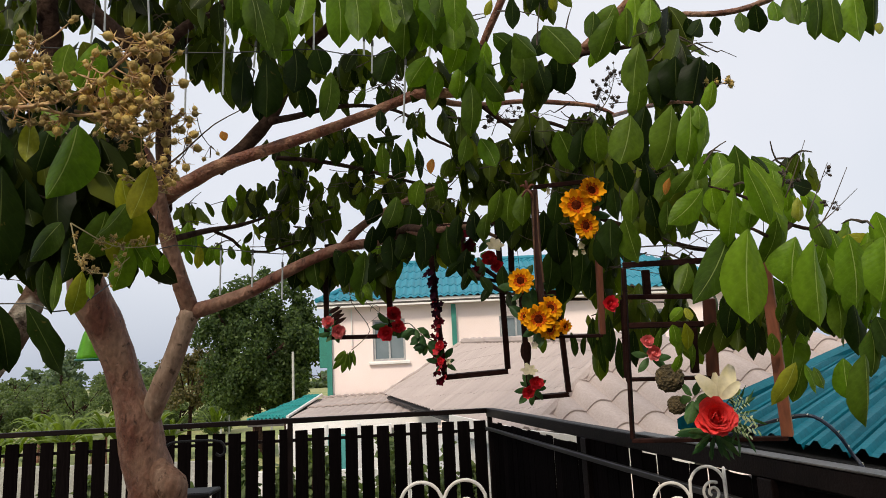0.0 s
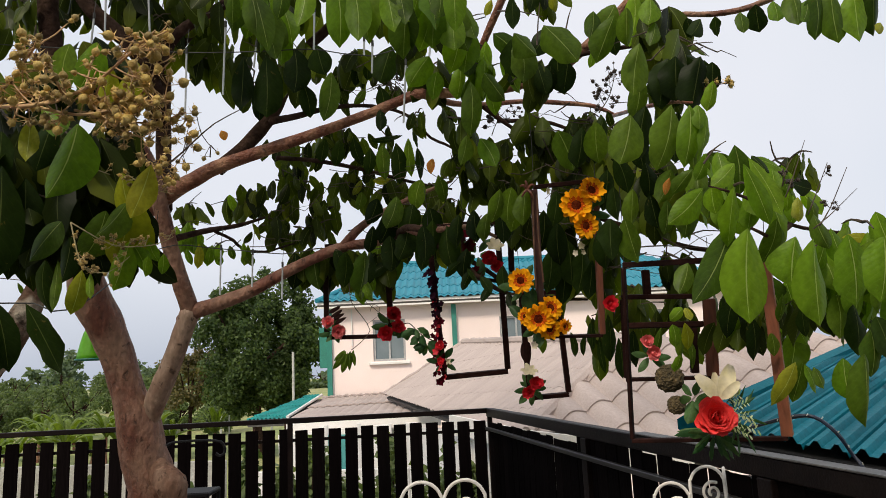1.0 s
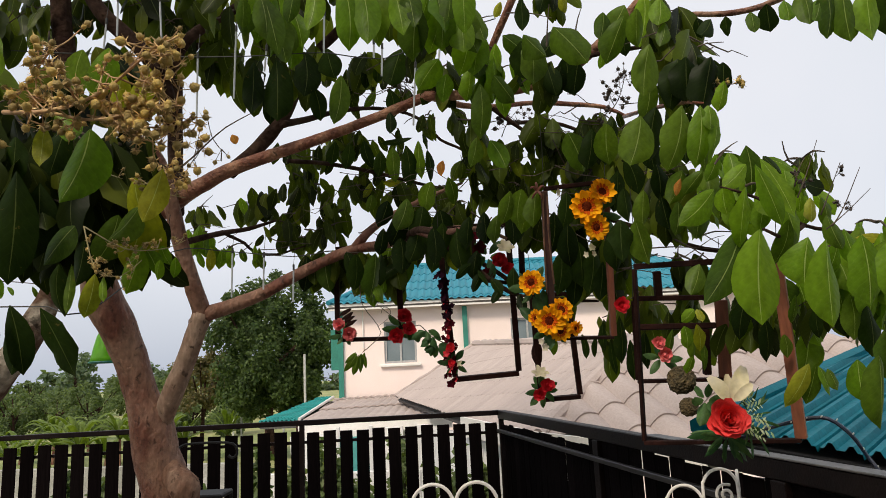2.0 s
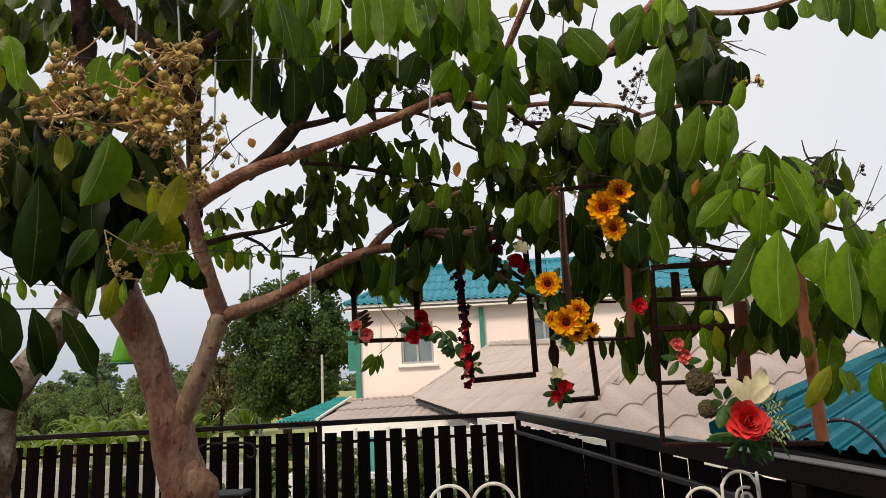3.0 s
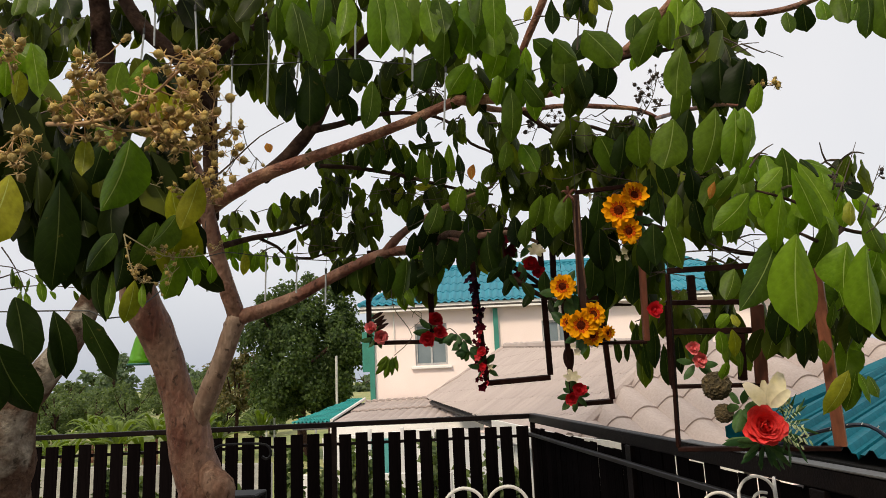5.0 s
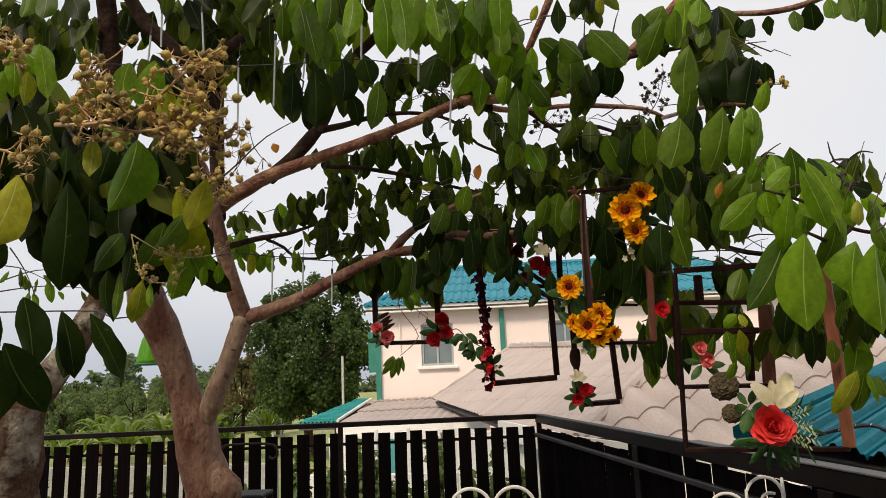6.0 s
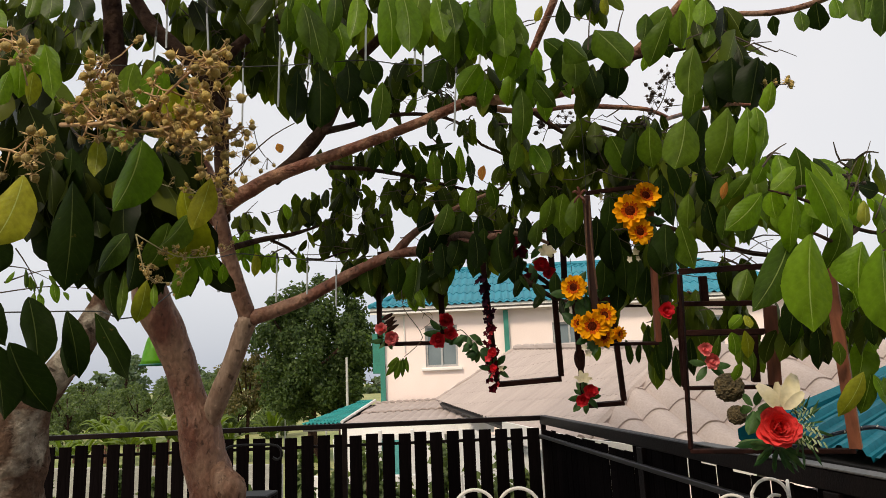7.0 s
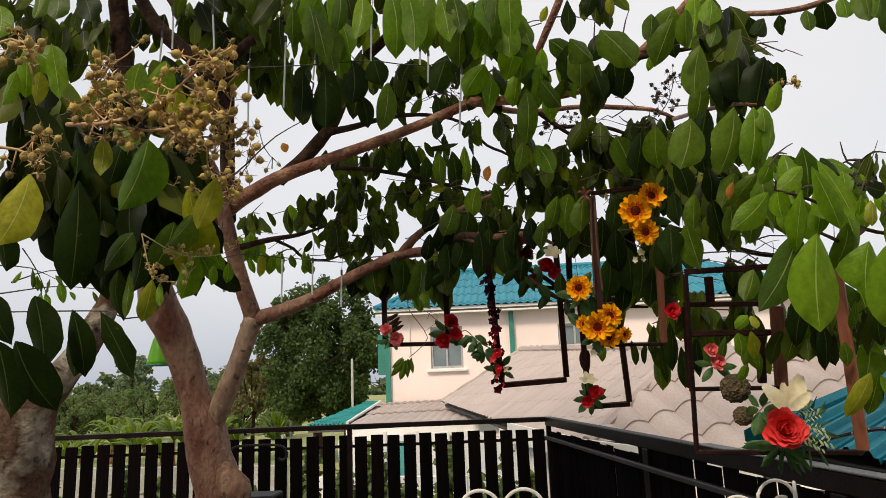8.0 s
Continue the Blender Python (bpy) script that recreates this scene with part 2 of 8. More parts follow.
ROOF_SHED = material("roof_shed", (0.002, 0.13, 0.175), 0.5, (0.004, 0.095, 0.135), 1.2, (0.4, 0.7), 0.1, 30, spec=0.1, fine=0.15, vary=0.1)
ROOF_BEIGE = material("roof_beige", (0.43, 0.358, 0.332), 0.88, (0.355, 0.293, 0.272), 1.1, (0.42, 0.7), 0.1, 45, spec=0.2, fine=0.08, vary=0.06)
GROUT = material("roof_underside", (0.1, 0.09, 0.085), 0.9)
GLASS_DIM = material("window_glass", (0.16, 0.2, 0.22), 0.12, (0.2, 0.24, 0.26), 2, fine=0.05)
FRAME_GREY = material("window_frame_grey", (0.42, 0.42, 0.42), 0.5)
FRAME_WOOD = material("frame_wood", (0.065, 0.02, 0.013), 0.6, (0.04, 0.013, 0.009), 9, (0.4, 0.7), 0.35, 60, stretch=(1, 1, 0.15), fine=0.3)
FRAME_WOOD_ORANGE = material("frame_wood_orange", (0.26, 0.085, 0.04), 0.55, (0.17, 0.05, 0.026), 7, (0.4, 0.7), 0.3, 60, stretch=(1, 1, 0.15), fine=0.25)
FRAME_WOOD_RED = material("frame_wood_red", (0.16, 0.045, 0.023), 0.6, (0.1, 0.03, 0.017), 7, (0.4, 0.7), 0.3, 60, stretch=(1, 1, 0.15), fine=0.25)
FRAME_DARK = material("frame_dark", (0.013, 0.006, 0.005), 0.7, (0.028, 0.01, 0.008), 12, bump=0.2, spec=0.06)
PETAL_RED = material("petal_red", (0.7, 0.012, 0.028), 0.6, (0.46, 0.008, 0.018), 25, fine=0.2)
PETAL_DARK = material("petal_dark", (0.085, 0.003, 0.009), 0.8, (0.022, 0.002, 0.005), 18, fine=0.2, spec=0.04)
PETAL_NIGHT = material("petal_night", (0.022, 0.005, 0.012), 0.8, (0.012, 0.004, 0.01), 18, fine=0.2, spec=0.04)
PETAL_CORAL = material("petal_coral", (0.86, 0.045, 0.045), 0.5, (0.8, 0.09, 0.085), 20, fine=0.15)
PETAL_PINK = material("petal_pink", (0.74, 0.19, 0.19), 0.65, (0.6, 0.1, 0.11), 25, fine=0.2)
PETAL_WHITE = material("petal_white", (0.62, 0.55, 0.42), 0.7, (0.56, 0.49, 0.27), 12, fine=0.1)
PETAL_ORANGE = material("petal_orange", (0.66, 0.12, 0.008), 0.7, (0.42, 0.04, 0.006), 20, fine=0.2, spec=0.05)
PETAL_YELLOW = material("petal_yellow", (0.92, 0.46, 0.01), 0.7, (0.9, 0.31, 0.008), 20, fine=0.15, spec=0.08)
FLOWER_EYE = material("flower_eye", (0.085, 0.01, 0.005), 0.95, (0.16, 0.03, 0.008), 60, spec=0.05, bump=0.8, bump_scale=200)
NEST = material("nest_straw", (0.1, 0.07, 0.03), 0.95, (0.05, 0.04, 0.02), 30, bump=1.0, bump_scale=90, fine=0.5)
JUTE = material("jute", (0.15, 0.07, 0.04), 0.95, (0.1, 0.05, 0.03), 40)
IRON_WHITE = material("iron_white", (0.75, 0.73, 0.7), 0.45, (0.6, 0.57, 0.52), 9, fine=0.08)
IRON_BLACK = material("iron_black", (0.008, 0.008, 0.009), 0.5, (0.016, 0.016, 0.016), 9, spec=0.15)
CABLE_BLUE = material("cable_blue", (0.012, 0.016, 0.035), 0.4, (0.02, 0.03, 0.06), 30)
PLASTIC_GREEN = material("plastic_green", (0.2, 0.6, 0.03), 0.35, (0.17, 0.52, 0.03), 5, fine=0.05)
TUBE_WHITE = material("tube_white", (0.5, 0.52, 0.53), 0.3, (0.36, 0.38, 0.4), 30, fine=0.1)
WIRE = material("wire_dark", (0.02, 0.02, 0.018), 0.6)
GRASS = material("grass_field", (0.2, 0.24, 0.08), 0.95, (0.33, 0.31, 0.13), 0.12, (0.4, 0.65), 0.5, 3, fine=0.3)
PAVING = material("terrace_tiles", (0.2, 0.17, 0.15), 0.6, (0.14, 0.12, 0.1), 2, bump=0.15)
DRIVE = material("concrete_drive", (0.5, 0.48, 0.45), 0.9, (0.4, 0.38, 0.36), 0.5, bump=0.2)
WALL_BLOCK = material("wall_block", (0.44, 0.43, 0.4), 0.92, (0.26, 0.25, 0.22), 1.4, (0.35, 0.65), 0.3, 30, fine=0.2)
WALL_GREY = material("wall_grey", (0.5, 0.47, 0.44), 0.9)
POLE_GREY = material("pole_grey", (0.5, 0.5, 0.48), 0.8)


# ---- building helpers ----
def world_of(ob):
    if ob.parent is None:
        return ob.matrix_basis.copy()
    return world_of(ob.parent) @ ob.matrix_parent_inverse @ ob.matrix_basis


def adopt(ob, parent, local=False):
    if parent is not None:
        ob.parent = parent
        if not local:
            ob.matrix_parent_inverse = world_of(parent).inverted()
    return ob


def part(name, bm, mat, parent=None, label="", local=False, smooth=False):
    """A bmesh (in world places, or the thing's own with local) as one mesh object under a thing or part."""
    me = bpy.data.meshes.new(name)
    bm.to_mesh(me)
    bm.free()
    return shape(name, me, mat, parent, label, local, smooth)


def shape(name, me, mat, parent=None, label="", local=False, smooth=False):
    if mat and not me.materials:
        me.materials.append(mat)
    if smooth:
        me.polygons.foreach_set("use_smooth", [True] * len(me.polygons))
    ob = adopt(new(name, me), parent, local)
    return tagged(ob, label)


def thing(name, at, label, category, group="", kind=""):
    ob = new(name)
    ob.empty_display_size = 0.1
    ob.matrix_basis = Matrix.Translation(at)
    return tagged(ob, label, category, group, kind)


def add_box(bm, centre, size, turn=None, bevel=0.0):
    """A box of that size, turned by a 3x3 or 4x4 matrix about its centre."""
    m = Matrix.Translation(centre) @ (turn.to_4x4() if turn else Matrix()) @ Matrix.Diagonal((*size, 1))
    made = bmesh.ops.create_cube(bm, size=1, matrix=m)
    if bevel:
        edges = list({e for v in made["verts"] for e in v.link_edges})
        bmesh.ops.bevel(bm, geom=edges, offset=bevel, segments=1, affect="EDGES")
    return bm


def box(centre, size, turn=None, bevel=0.0):
    return add_box(bmesh.new(), centre, size, turn, bevel)


def axes(along, up=(0, 0, 1)):
    """A turn whose x runs along, and whose z is as near to up as can be."""
    x = Vector(along).normalized()
    y = Vector(up).cross(x)
    if y.length < 1e-4:
        y = Vector((0, 1, 0)).cross(x)
    y.normalize()
    z = x.cross(y)
    return Matrix((x, y, z)).transposed()


def bar(p, q, wide, high, up=(0, 0, 1), bevel=0.003):
    p, q = Vector(p), Vector(q)
    return box((p + q) / 2, ((q - p).length, wide, high), axes(q - p, up), bevel)


def spline(points, step):
    """Catmull-Rom through the points, with radius as a fourth number, at about that step."""
    pts = [Vector(p) for p in points]
    pts = [pts[0] * 2 - pts[1]] + pts + [pts[-1] * 2 - pts[-2]]
    out = []
    for a, b, c, d in zip(pts, pts[1:], pts[2:], pts[3:]):
        n = max(2, int((c - b).length / step))
        for k in range(n):
            t = k / n
            out.append(0.5 * (2 * b + (c - a) * t + (2 * a - 5 * b + 4 * c - d) * t * t + (3 * b - a - 3 * c + d) * t ** 3))
    out.append(pts[-2])
    return out


def tube(points, radii, sides=8, step=0.06, rough=0.0, bm=None, seed=0):
    """A tapering tube through the points; rough: how uneven its girth is."""
    bm = bm or bmesh.new()
    if isinstance(radii, (int, float)):
        radii = [radii] * len(points)
    k = len(points)
    if len(radii) == 2 and k > 2:
        radii = [radii[0] + (radii[1] - radii[0]) * i / (k - 1) for i in range(k)]
    path = spline([(*p, r) for p, r in zip(points, radii)], step)
    rings, side = [], None
    for i, q in enumerate(path):
        c = q.xyz
        d = (path[min(i + 1, len(path) - 1)].xyz - path[max(i - 1, 0)].xyz).normalized()
        if side is None:
            side = d.orthogonal().normalized()
        side = (side - d * side.dot(d)).normalized()
        other = d.cross(side)
        ring = []
        for s in range(sides):
            a = math.tau * s / sides
            off = side * math.cos(a) + other * math.sin(a)
            r = q[3]
            if rough:
                r *= 1 + rough * noise.noise(c * 7 + off * 0.9 + Vector((seed, 0, 0))) + 0.5 * rough * noise.noise(c * 23 + off * 2)
            ring.append(bm.verts.new(c + off * max(r, 0.0008)))
        rings.append(ring)
    for a, b in zip(rings, rings[1:]):
        for s in range(sides):
            bm.faces.new((a[s], a[(s + 1) % sides], b[(s + 1) % sides], b[s]))
    bm.faces.new(rings[0][::-1])
    bm.faces.new(rings[-1])
    return bm


def inside(poly, u, v):
    hit = False
    for (a, b), (c, d) in zip(poly, poly[1:] + poly[:1]):
        if (b > v) != (d > v) and u < (c - a) * (v - b) / (d - b) + a:
            hit = not hit
    return hit


def profiled_roof(name, corners, down, pitch, course, profile, step, mat, parent, piece, under=0.1, samples=8):
    """A roof slope of wave or rib profile, laid in courses of separate pieces and trimmed to the slope's outline.
    down: the way the water runs; profile(0..1): height over one pitch; step: how far each course lies over the next."""
    c = [Vector(p) for p in corners]
    nrm = Vector((0, 0, 0))
    for a, b in zip(c, c[1:] + c[:1]):
        nrm += a.cross(b)
    nrm.normalize()
    if nrm.z < 0:
        nrm = -nrm
    o = sum(c, Vector()) / len(c)
    v = Vector(down)
    v = (v - nrm * v.dot(nrm)).normalized()
    u = v.cross(nrm).normalized()
    poly = [((p - o).dot(u), (p - o).dot(v)) for p in c]
    deck = bmesh.new()
    top = [deck.verts.new(p - nrm * under) for p in c]
    low = [deck.verts.new(p - nrm * (under + 0.06)) for p in c]
    deck.faces.new(top)
    deck.faces.new(low[::-1])
    for i in range(len(c)):
        j = (i + 1) % len(c)
        deck.faces.new((top[i], low[i], low[j], top[j]))
    bmesh.ops.recalc_face_normals(deck, faces=deck.faces)
    base = part(name, deck, GROUT, parent)
    us, vs = [p[0] for p in poly], [p[1] for p in poly]
    shared = {}
    for i in range(math.floor(min(us) / pitch), math.ceil(max(us) / pitch)):
        for j in range(math.floor(min(vs) / course), math.ceil(max(vs) / course)):
            u0, v0 = i * pitch, j * course
            spots = [(u0 + pitch * a / 4, v0 + course * b / 4) for a in range(5) for b in range(5)]
            within = [inside(poly, *s) for s in spots]
            if not any(within):
                continue
            whole = all(within)
            if whole and "mesh" in shared:
                me = shared["mesh"]
            else:
                bm = bmesh.new()
                over = course * 0.06
                rows = []
                for vv, lift in ((0, 0.0), (course + over, step)):
                    rows.append([bm.verts.new((pitch * s / samples, vv, profile(s / samples) + lift)) for s in range(samples + 1)])
                rows.append([bm.verts.new((q.co.x, q.co.y, q.co.z - (max(0.017, step * 0.7) if step else 0.01))) for q in rows[1]])
                for a, b in zip(rows, rows[1:]):
                    for s in range(samples):
                        bm.faces.new((a[s], a[s + 1], b[s + 1], b[s]))
                if not whole:
                    for (a, b), (cc, d) in zip(poly, poly[1:] + poly[:1]):
                        if abs(cc - a) + abs(d - b) < 1e-6:
                            continue
                        away = Vector((d - b, a - cc, 0))
                        area = sum(x1 * y2 - x2 * y1 for (x1, y1), (x2, y2) in zip(poly, poly[1:] + poly[:1]))
                        if area < 0:
                            away = -away
                        bmesh.ops.bisect_plane(bm, geom=bm.verts[:] + bm.edges[:] + bm.faces[:], plane_co=(a - u0, b - v0, 0),
                                               plane_no=away, clear_outer=True)
                    if not bm.faces:
                        bm.free()
                        continue
                me = bpy.data.meshes.new(piece)
                bm.to_mesh(me)
                bm.free()
                me.materials.append(mat)
                if whole:
                    shared["mesh"] = me
            ob = new(piece, me)
            ob.matrix_basis = Matrix.Translation(o + u * u0 + v * v0) @ Matrix((u, v, u.cross(v))).transposed().to_4x4()
            adopt(ob, base)
    return base


def wave(s):
    return 0.028 * math.sin(math.tau * s)


def roll_tile(s):
    return 0.07 * abs(math.sin(math.pi * s)) - 0.03


def slight_wave(s):
    return 0.013 * math.sin(math.tau * s)


def low_roll(s):
    return 0.024 * abs(math.sin(math.pi * s)) - 0.012


def sheet_wave(s):
    return 0.024 * math.sin(math.tau * s)


def rib(s):
    s = s % 1.0
    if s < 0.09:
        return -0.03 * (1 - abs(s - 0.045) / 0.045)
    return 0.032 * max(0.0, min(1.0, 1.9 - abs((s - 0.09) / 0.91 * 2 % 1.0 - 0.5) * 7))


# ---- leaves ----
def leaf_template(seed, width=0.5):
    """One leaf of length 1 hanging from the origin down -z, its face towards -y: an oblong blade with a drawn-out tip, softly folded,
    arched, bent and twisted, with a wavy rim."""
    r = random.Random(seed)
    fold, arch, wob = r.uniform(0.06, 0.62), r.uniform(-0.08, 0.3), r.uniform(0.4, 1.9)
    ph, bend, twist, lop = r.uniform(0, 6), r.uniform(-0.07, 0.07), r.uniform(-0.8, 0.8), r.uniform(0.9, 1.1)
    belly = r.uniform(0.85, 1.15)
    verts, uvs, faces = [], [], []
    steps = (0.0, 0.05, 0.13, 0.25, 0.38, 0.52, 0.66, 0.78, 0.88, 0.95, 1.0)
    girth = (0.02, 0.24, 0.5, 0.79, 0.95, 1.0, 0.95, 0.81, 0.54, 0.22, 0.02)
    for t, g in zip(steps, girth):
        t = t ** belly
        w = width * 0.5 * g * (1 + 0.05 * wob * math.sin(9 * t + ph))
        ca, sa = math.cos(twist * (t - 0.3)), math.sin(twist * (t - 0.3))
        for k in (-1, -0.5, 0, 0.5, 1):
            x = k * w * (lop if k > 0 else 2 - lop)
            y = abs(k) ** 1.4 * w * fold + 0.022 * wob * k * k * g * math.sin(13 * t + ph + 2 * k)
            verts.append((x * ca - y * sa + bend * math.sin(math.pi * t), x * sa + y * ca + arch * (t * t - 0.3 * t), -t + 0.06 * abs(k) * w))
            uvs.append((0.5 + 0.5 * k, t))
    for i in range(len(steps) - 1):
        for k in range(4):
            a = i * 5 + k
            faces.append((a, a + 1, a + 6, a + 5))
    return np.array(verts), uvs, faces


def leaf_mesh(name, seed, width, mat):
    v, uv, f = leaf_template(seed, width)
    me = bpy.data.meshes.new(name)
    me.from_pydata([tuple(p) for p in v], [], f)
    layer = me.uv_layers.new(name="UVMap")
    layer.data.foreach_set("uv", [c for lp in me.loops for c in uv[lp.vertex_index]])
    me.materials.append(mat)
    me.polygons.foreach_set("use_smooth", [True] * len(me.polygons))
    return me


LEAF_MESHES = {}


def leaf_pose(base, tip, face, length):
    """Pose of a leaf of that length from its base towards tip, its face turned towards face."""
    z = (Vector(base) - Vector(tip)).normalized()
    y = -Vector(face)
    y = (y - z * y.dot(z))
    y = y.normalized() if y.length > 1e-3 else z.orthogonal().normalized()
    x = y.cross(z)
    return Matrix.Translation(base) @ Matrix((x, y, z)).transposed().to_4x4() @ Matrix.Diagonal((length, length, length, 1))


leaf_rng = random.Random(7)


def leaf(parent, base, tip, mat, wide=0.5, turn=0.0, name="leaf"):
    """A single leaf as a part, from its stalk end to its tip; wide: its width over its length; turn: degrees it is swung from facing the terrace."""
    key = (mat.name, round(wide, 1), leaf_rng.randrange(7))
    if key not in LEAF_MESHES:
        LEAF_MESHES[key] = leaf_mesh("leaf", key[2] * 31 + int(key[1] * 100), key[1], mat)
    a = radians(turn)
    face = Vector((math.sin(a), -math.cos(a), leaf_rng.uniform(-0.1, 0.25)))
    ob = new(name, LEAF_MESHES[key])
    ob.matrix_basis = leaf_pose(base, tip, face, (Vector(tip) - Vector(base)).length)
    return adopt(ob, parent)


SHADED = []           # poses of leaves close to the terrace whose deep shade is in their colour
FOLIAGE = []          # poses of the leaves that are too many to pick apart


def spray(tree, p, q, n, size, mats=None, spread=0.35, sag=0.06, seed=0, droop=0.8, bare=False, wide=0.5):
    """A leafy twig from p to q with n leaves hanging off it in two ranks. mats: leaf materials for single leaves; None: joined foliage."""
    r = random.Random(seed * 7919 + n * 31 + int(abs(p[0]) * 1000))
    p, q = Vector(p), Vector(q)
    mid = (p + q) / 2 + Vector((r.uniform(-1, 1), r.uniform(-1, 1), 0)) * 0.04 - Vector((0, 0, sag * 0.3))
    end = q - Vector((0, 0, sag))
    TWIGS.append((p, mid, end))
    along = (q - p)
    side = Vector((along.y, -along.x, 0))
    side = side.normalized() if side.length > 1e-3 else Vector((0, -1, 0))
    for i in range(n):
        t = (i + 0.6) / n
        at = p * (1 - t) ** 2 + mid * 2 * t * (1 - t) + end * t * t
        s = 1 if i % 2 else -1
        d = side * s * spread * r.uniform(0.3, 1.3) + Vector((0, 0, -droop)) + along.normalized() * r.uniform(-0.05, 0.45)
        d += Vector((r.uniform(-1, 1), r.uniform(-1, 1), r.uniform(-0.4, 0.4))) * 0.22
        d.normalize()
        length = size * r.uniform(0.7, 1.2)
        face = Vector((r.uniform(-0.9, 0.9), -1, r.uniform(-0.2, 0.5)))
        base = at + d * 0.02
        if mats:
            leaf_rng.seed(seed * 131 + i)
            leaf(tree, base, base + d * length, mats[r.randrange(len(mats))], wide, r.uniform(-45, 45))
        else:
            FOLIAGE.append(leaf_pose(base, base + d, face, length))



def clump(tree, centre, reach, n, size, mats=None, seed=0, wide=0.48, pool=None):
    """A loose knot of drooping leaves on a few twigs about centre."""
    r = random.Random(seed * 977 + 5)
    c = Vector(centre)
    ends = []
    for _ in range(max(2, n // 6)):
        a = r.uniform(0, math.tau)
        ends.append(c + Vector((math.cos(a) * reach[0] * r.uniform(0.4, 1), math.sin(a) * reach[1], r.uniform(-0.2, 1.0) * reach[2])))
    for e in ends:
        TWIGS.append((c + Vector((0, 0, reach[2] * 0.6)), (c + e) / 2 + Vector((0, 0, 0.03)), e))
    if not mats:
        for _ in range(1):
            o = Vector((r.uniform(-1, 1), r.uniform(-0.6, 0.6), r.uniform(-0.4, 0.8))).normalized() * max(reach) * r.uniform(0.8, 1.4)
            TWIGS.append((c - o * 0.3, c + o * 0.4 + Vector((r.uniform(-.04, .04), 0, r.uniform(-.04, .04))), c + o))
    if not mats and pool is None:
        n, size = round(n * 0.82), size * 0.94
    for i in range(n):
        e = ends[i % len(ends)]
        t = r.uniform(0.15, 1.05)
        at = c + Vector((0, 0, reach[2] * 0.6)) * (1 - t) + (e - c) * t
        at += Vector((r.gauss(0, 0.3) * reach[0], r.gauss(0, 0.3) * reach[1], r.gauss(0, 0.3) * reach[2]))
        lean = 0.85 if r.random() < 0.18 else 0.34
        d = Vector((r.uniform(-lean, lean), r.uniform(-0.4, 0.35), -r.uniform(0.7, 1.0))).normalized()
        length = size * r.uniform(0.7, 1.35)
        if mats:
            leaf_rng.seed(seed * 131 + i)
            leaf(tree, at, at + d * length, mats[r.randrange(len(mats))], wide, r.uniform(-60, 60))
        else:
            face = Vector((r.uniform(-1.1, 1.1), -1, r.uniform(-0.3, 0.6)))
            (FOLIAGE if pool is None else pool).append(leaf_pose(at, at + d, face, length))


TWIGS = []


def joined_leaves(name, poses, mat, parent, label, seeds=tuple(range(1, 15)), wide=0.43, kind="stuff"):
    temps = [leaf_template(s, wide) for s in seeds]
    V, F, U, at = [], [], [], 0
    for i, m in enumerate(poses):
        v, uv, f = temps[i % len(temps)]
        a = np.array(m)
        V.append(v @ a[:3, :3].T + a[:3, 3])
        F.extend([tuple(k + at for k in q) for q in f])
        U.extend(uv)
        at += len(v)
    me = bpy.data.meshes.new(name)
    me.from_pydata(np.concatenate(V).tolist(), [], F)
    layer = me.uv_layers.new(name="UVMap")
    idx = np.empty(len(me.loops), dtype=np.int32)
    me.loops.foreach_get("vertex_index", idx)
    layer.data.foreach_set("uv", np.array(U)[idx].astype(np.float32).ravel())
    ob = shape(name, me, mat, parent, label, smooth=True)
    return tagged(ob, kind=kind)


# ---- ground and terrace ----
ground = part("ground", box((0, 900, -2.45), (5000, 5000, 0.5)), GRASS)
tagged(ground, "dry green field reaching to the far trees", "ground", kind="structure")
drive = part("pavement", box((2.5, 13.0, -2.17), (17, 11.0, 0.06)), DRIVE)
tagged(drive, "pale concrete yard below the terrace", "pavement", kind="structure")
CORNER = Vector((0.47, 7.55, 0))
LEFT = Vector((-4.9, -0.36, 0)).normalized()
RIGHT = Vector((0.95, -5.2, 0)).normalized()
fl = bmesh.new()
rim = [CORNER + LEFT * 0.0 + Vector((0.12, 0.12, 0)), CORNER + LEFT * 8 + Vector((0, 0.12, 0)), Vector((-7.6, -4, 0)), CORNER + RIGHT * 11.6 + Vector((0.12, 0, 0))]
lo = [fl.verts.new(p - Vector((0, 0, 0.22))) for p in rim]
hi = [fl.verts.new(p) for p in rim]
fl.faces.new(hi)
fl.faces.new(lo[::-1])
for i in range(4):
    j = (i + 1) % 4
    fl.faces.new((hi[i], lo[i], lo[j], hi[j]))
bmesh.ops.recalc_face_normals(fl, faces=fl.faces)
tagged(part("floor", fl, PAVING), "grey tiled floor of the raised terrace", "floor", kind="structure")
for a, b in ((rim[0], rim[1]), (rim[3], rim[0])):
    w = part("wall_terrace", bar(a - Vector((0, 0, 1.22)), b - Vector((0, 0, 1.22)), 0.18, 1.96), WALL_GREY)
    tagged(w, "plain rendered wall carrying the terrace", "wall", kind="structure")

# unseen wall at the terrace's back, added to cut light on leaves facing it
back_wall = part("unseen_wall_south", box((-2.0, -2.3, 2.1), (14, 0.2, 4.2)), WALL_GREY)
tagged(back_wall, "plain unseen wall closing the terrace, added to block sky light", "wall", kind="structure")


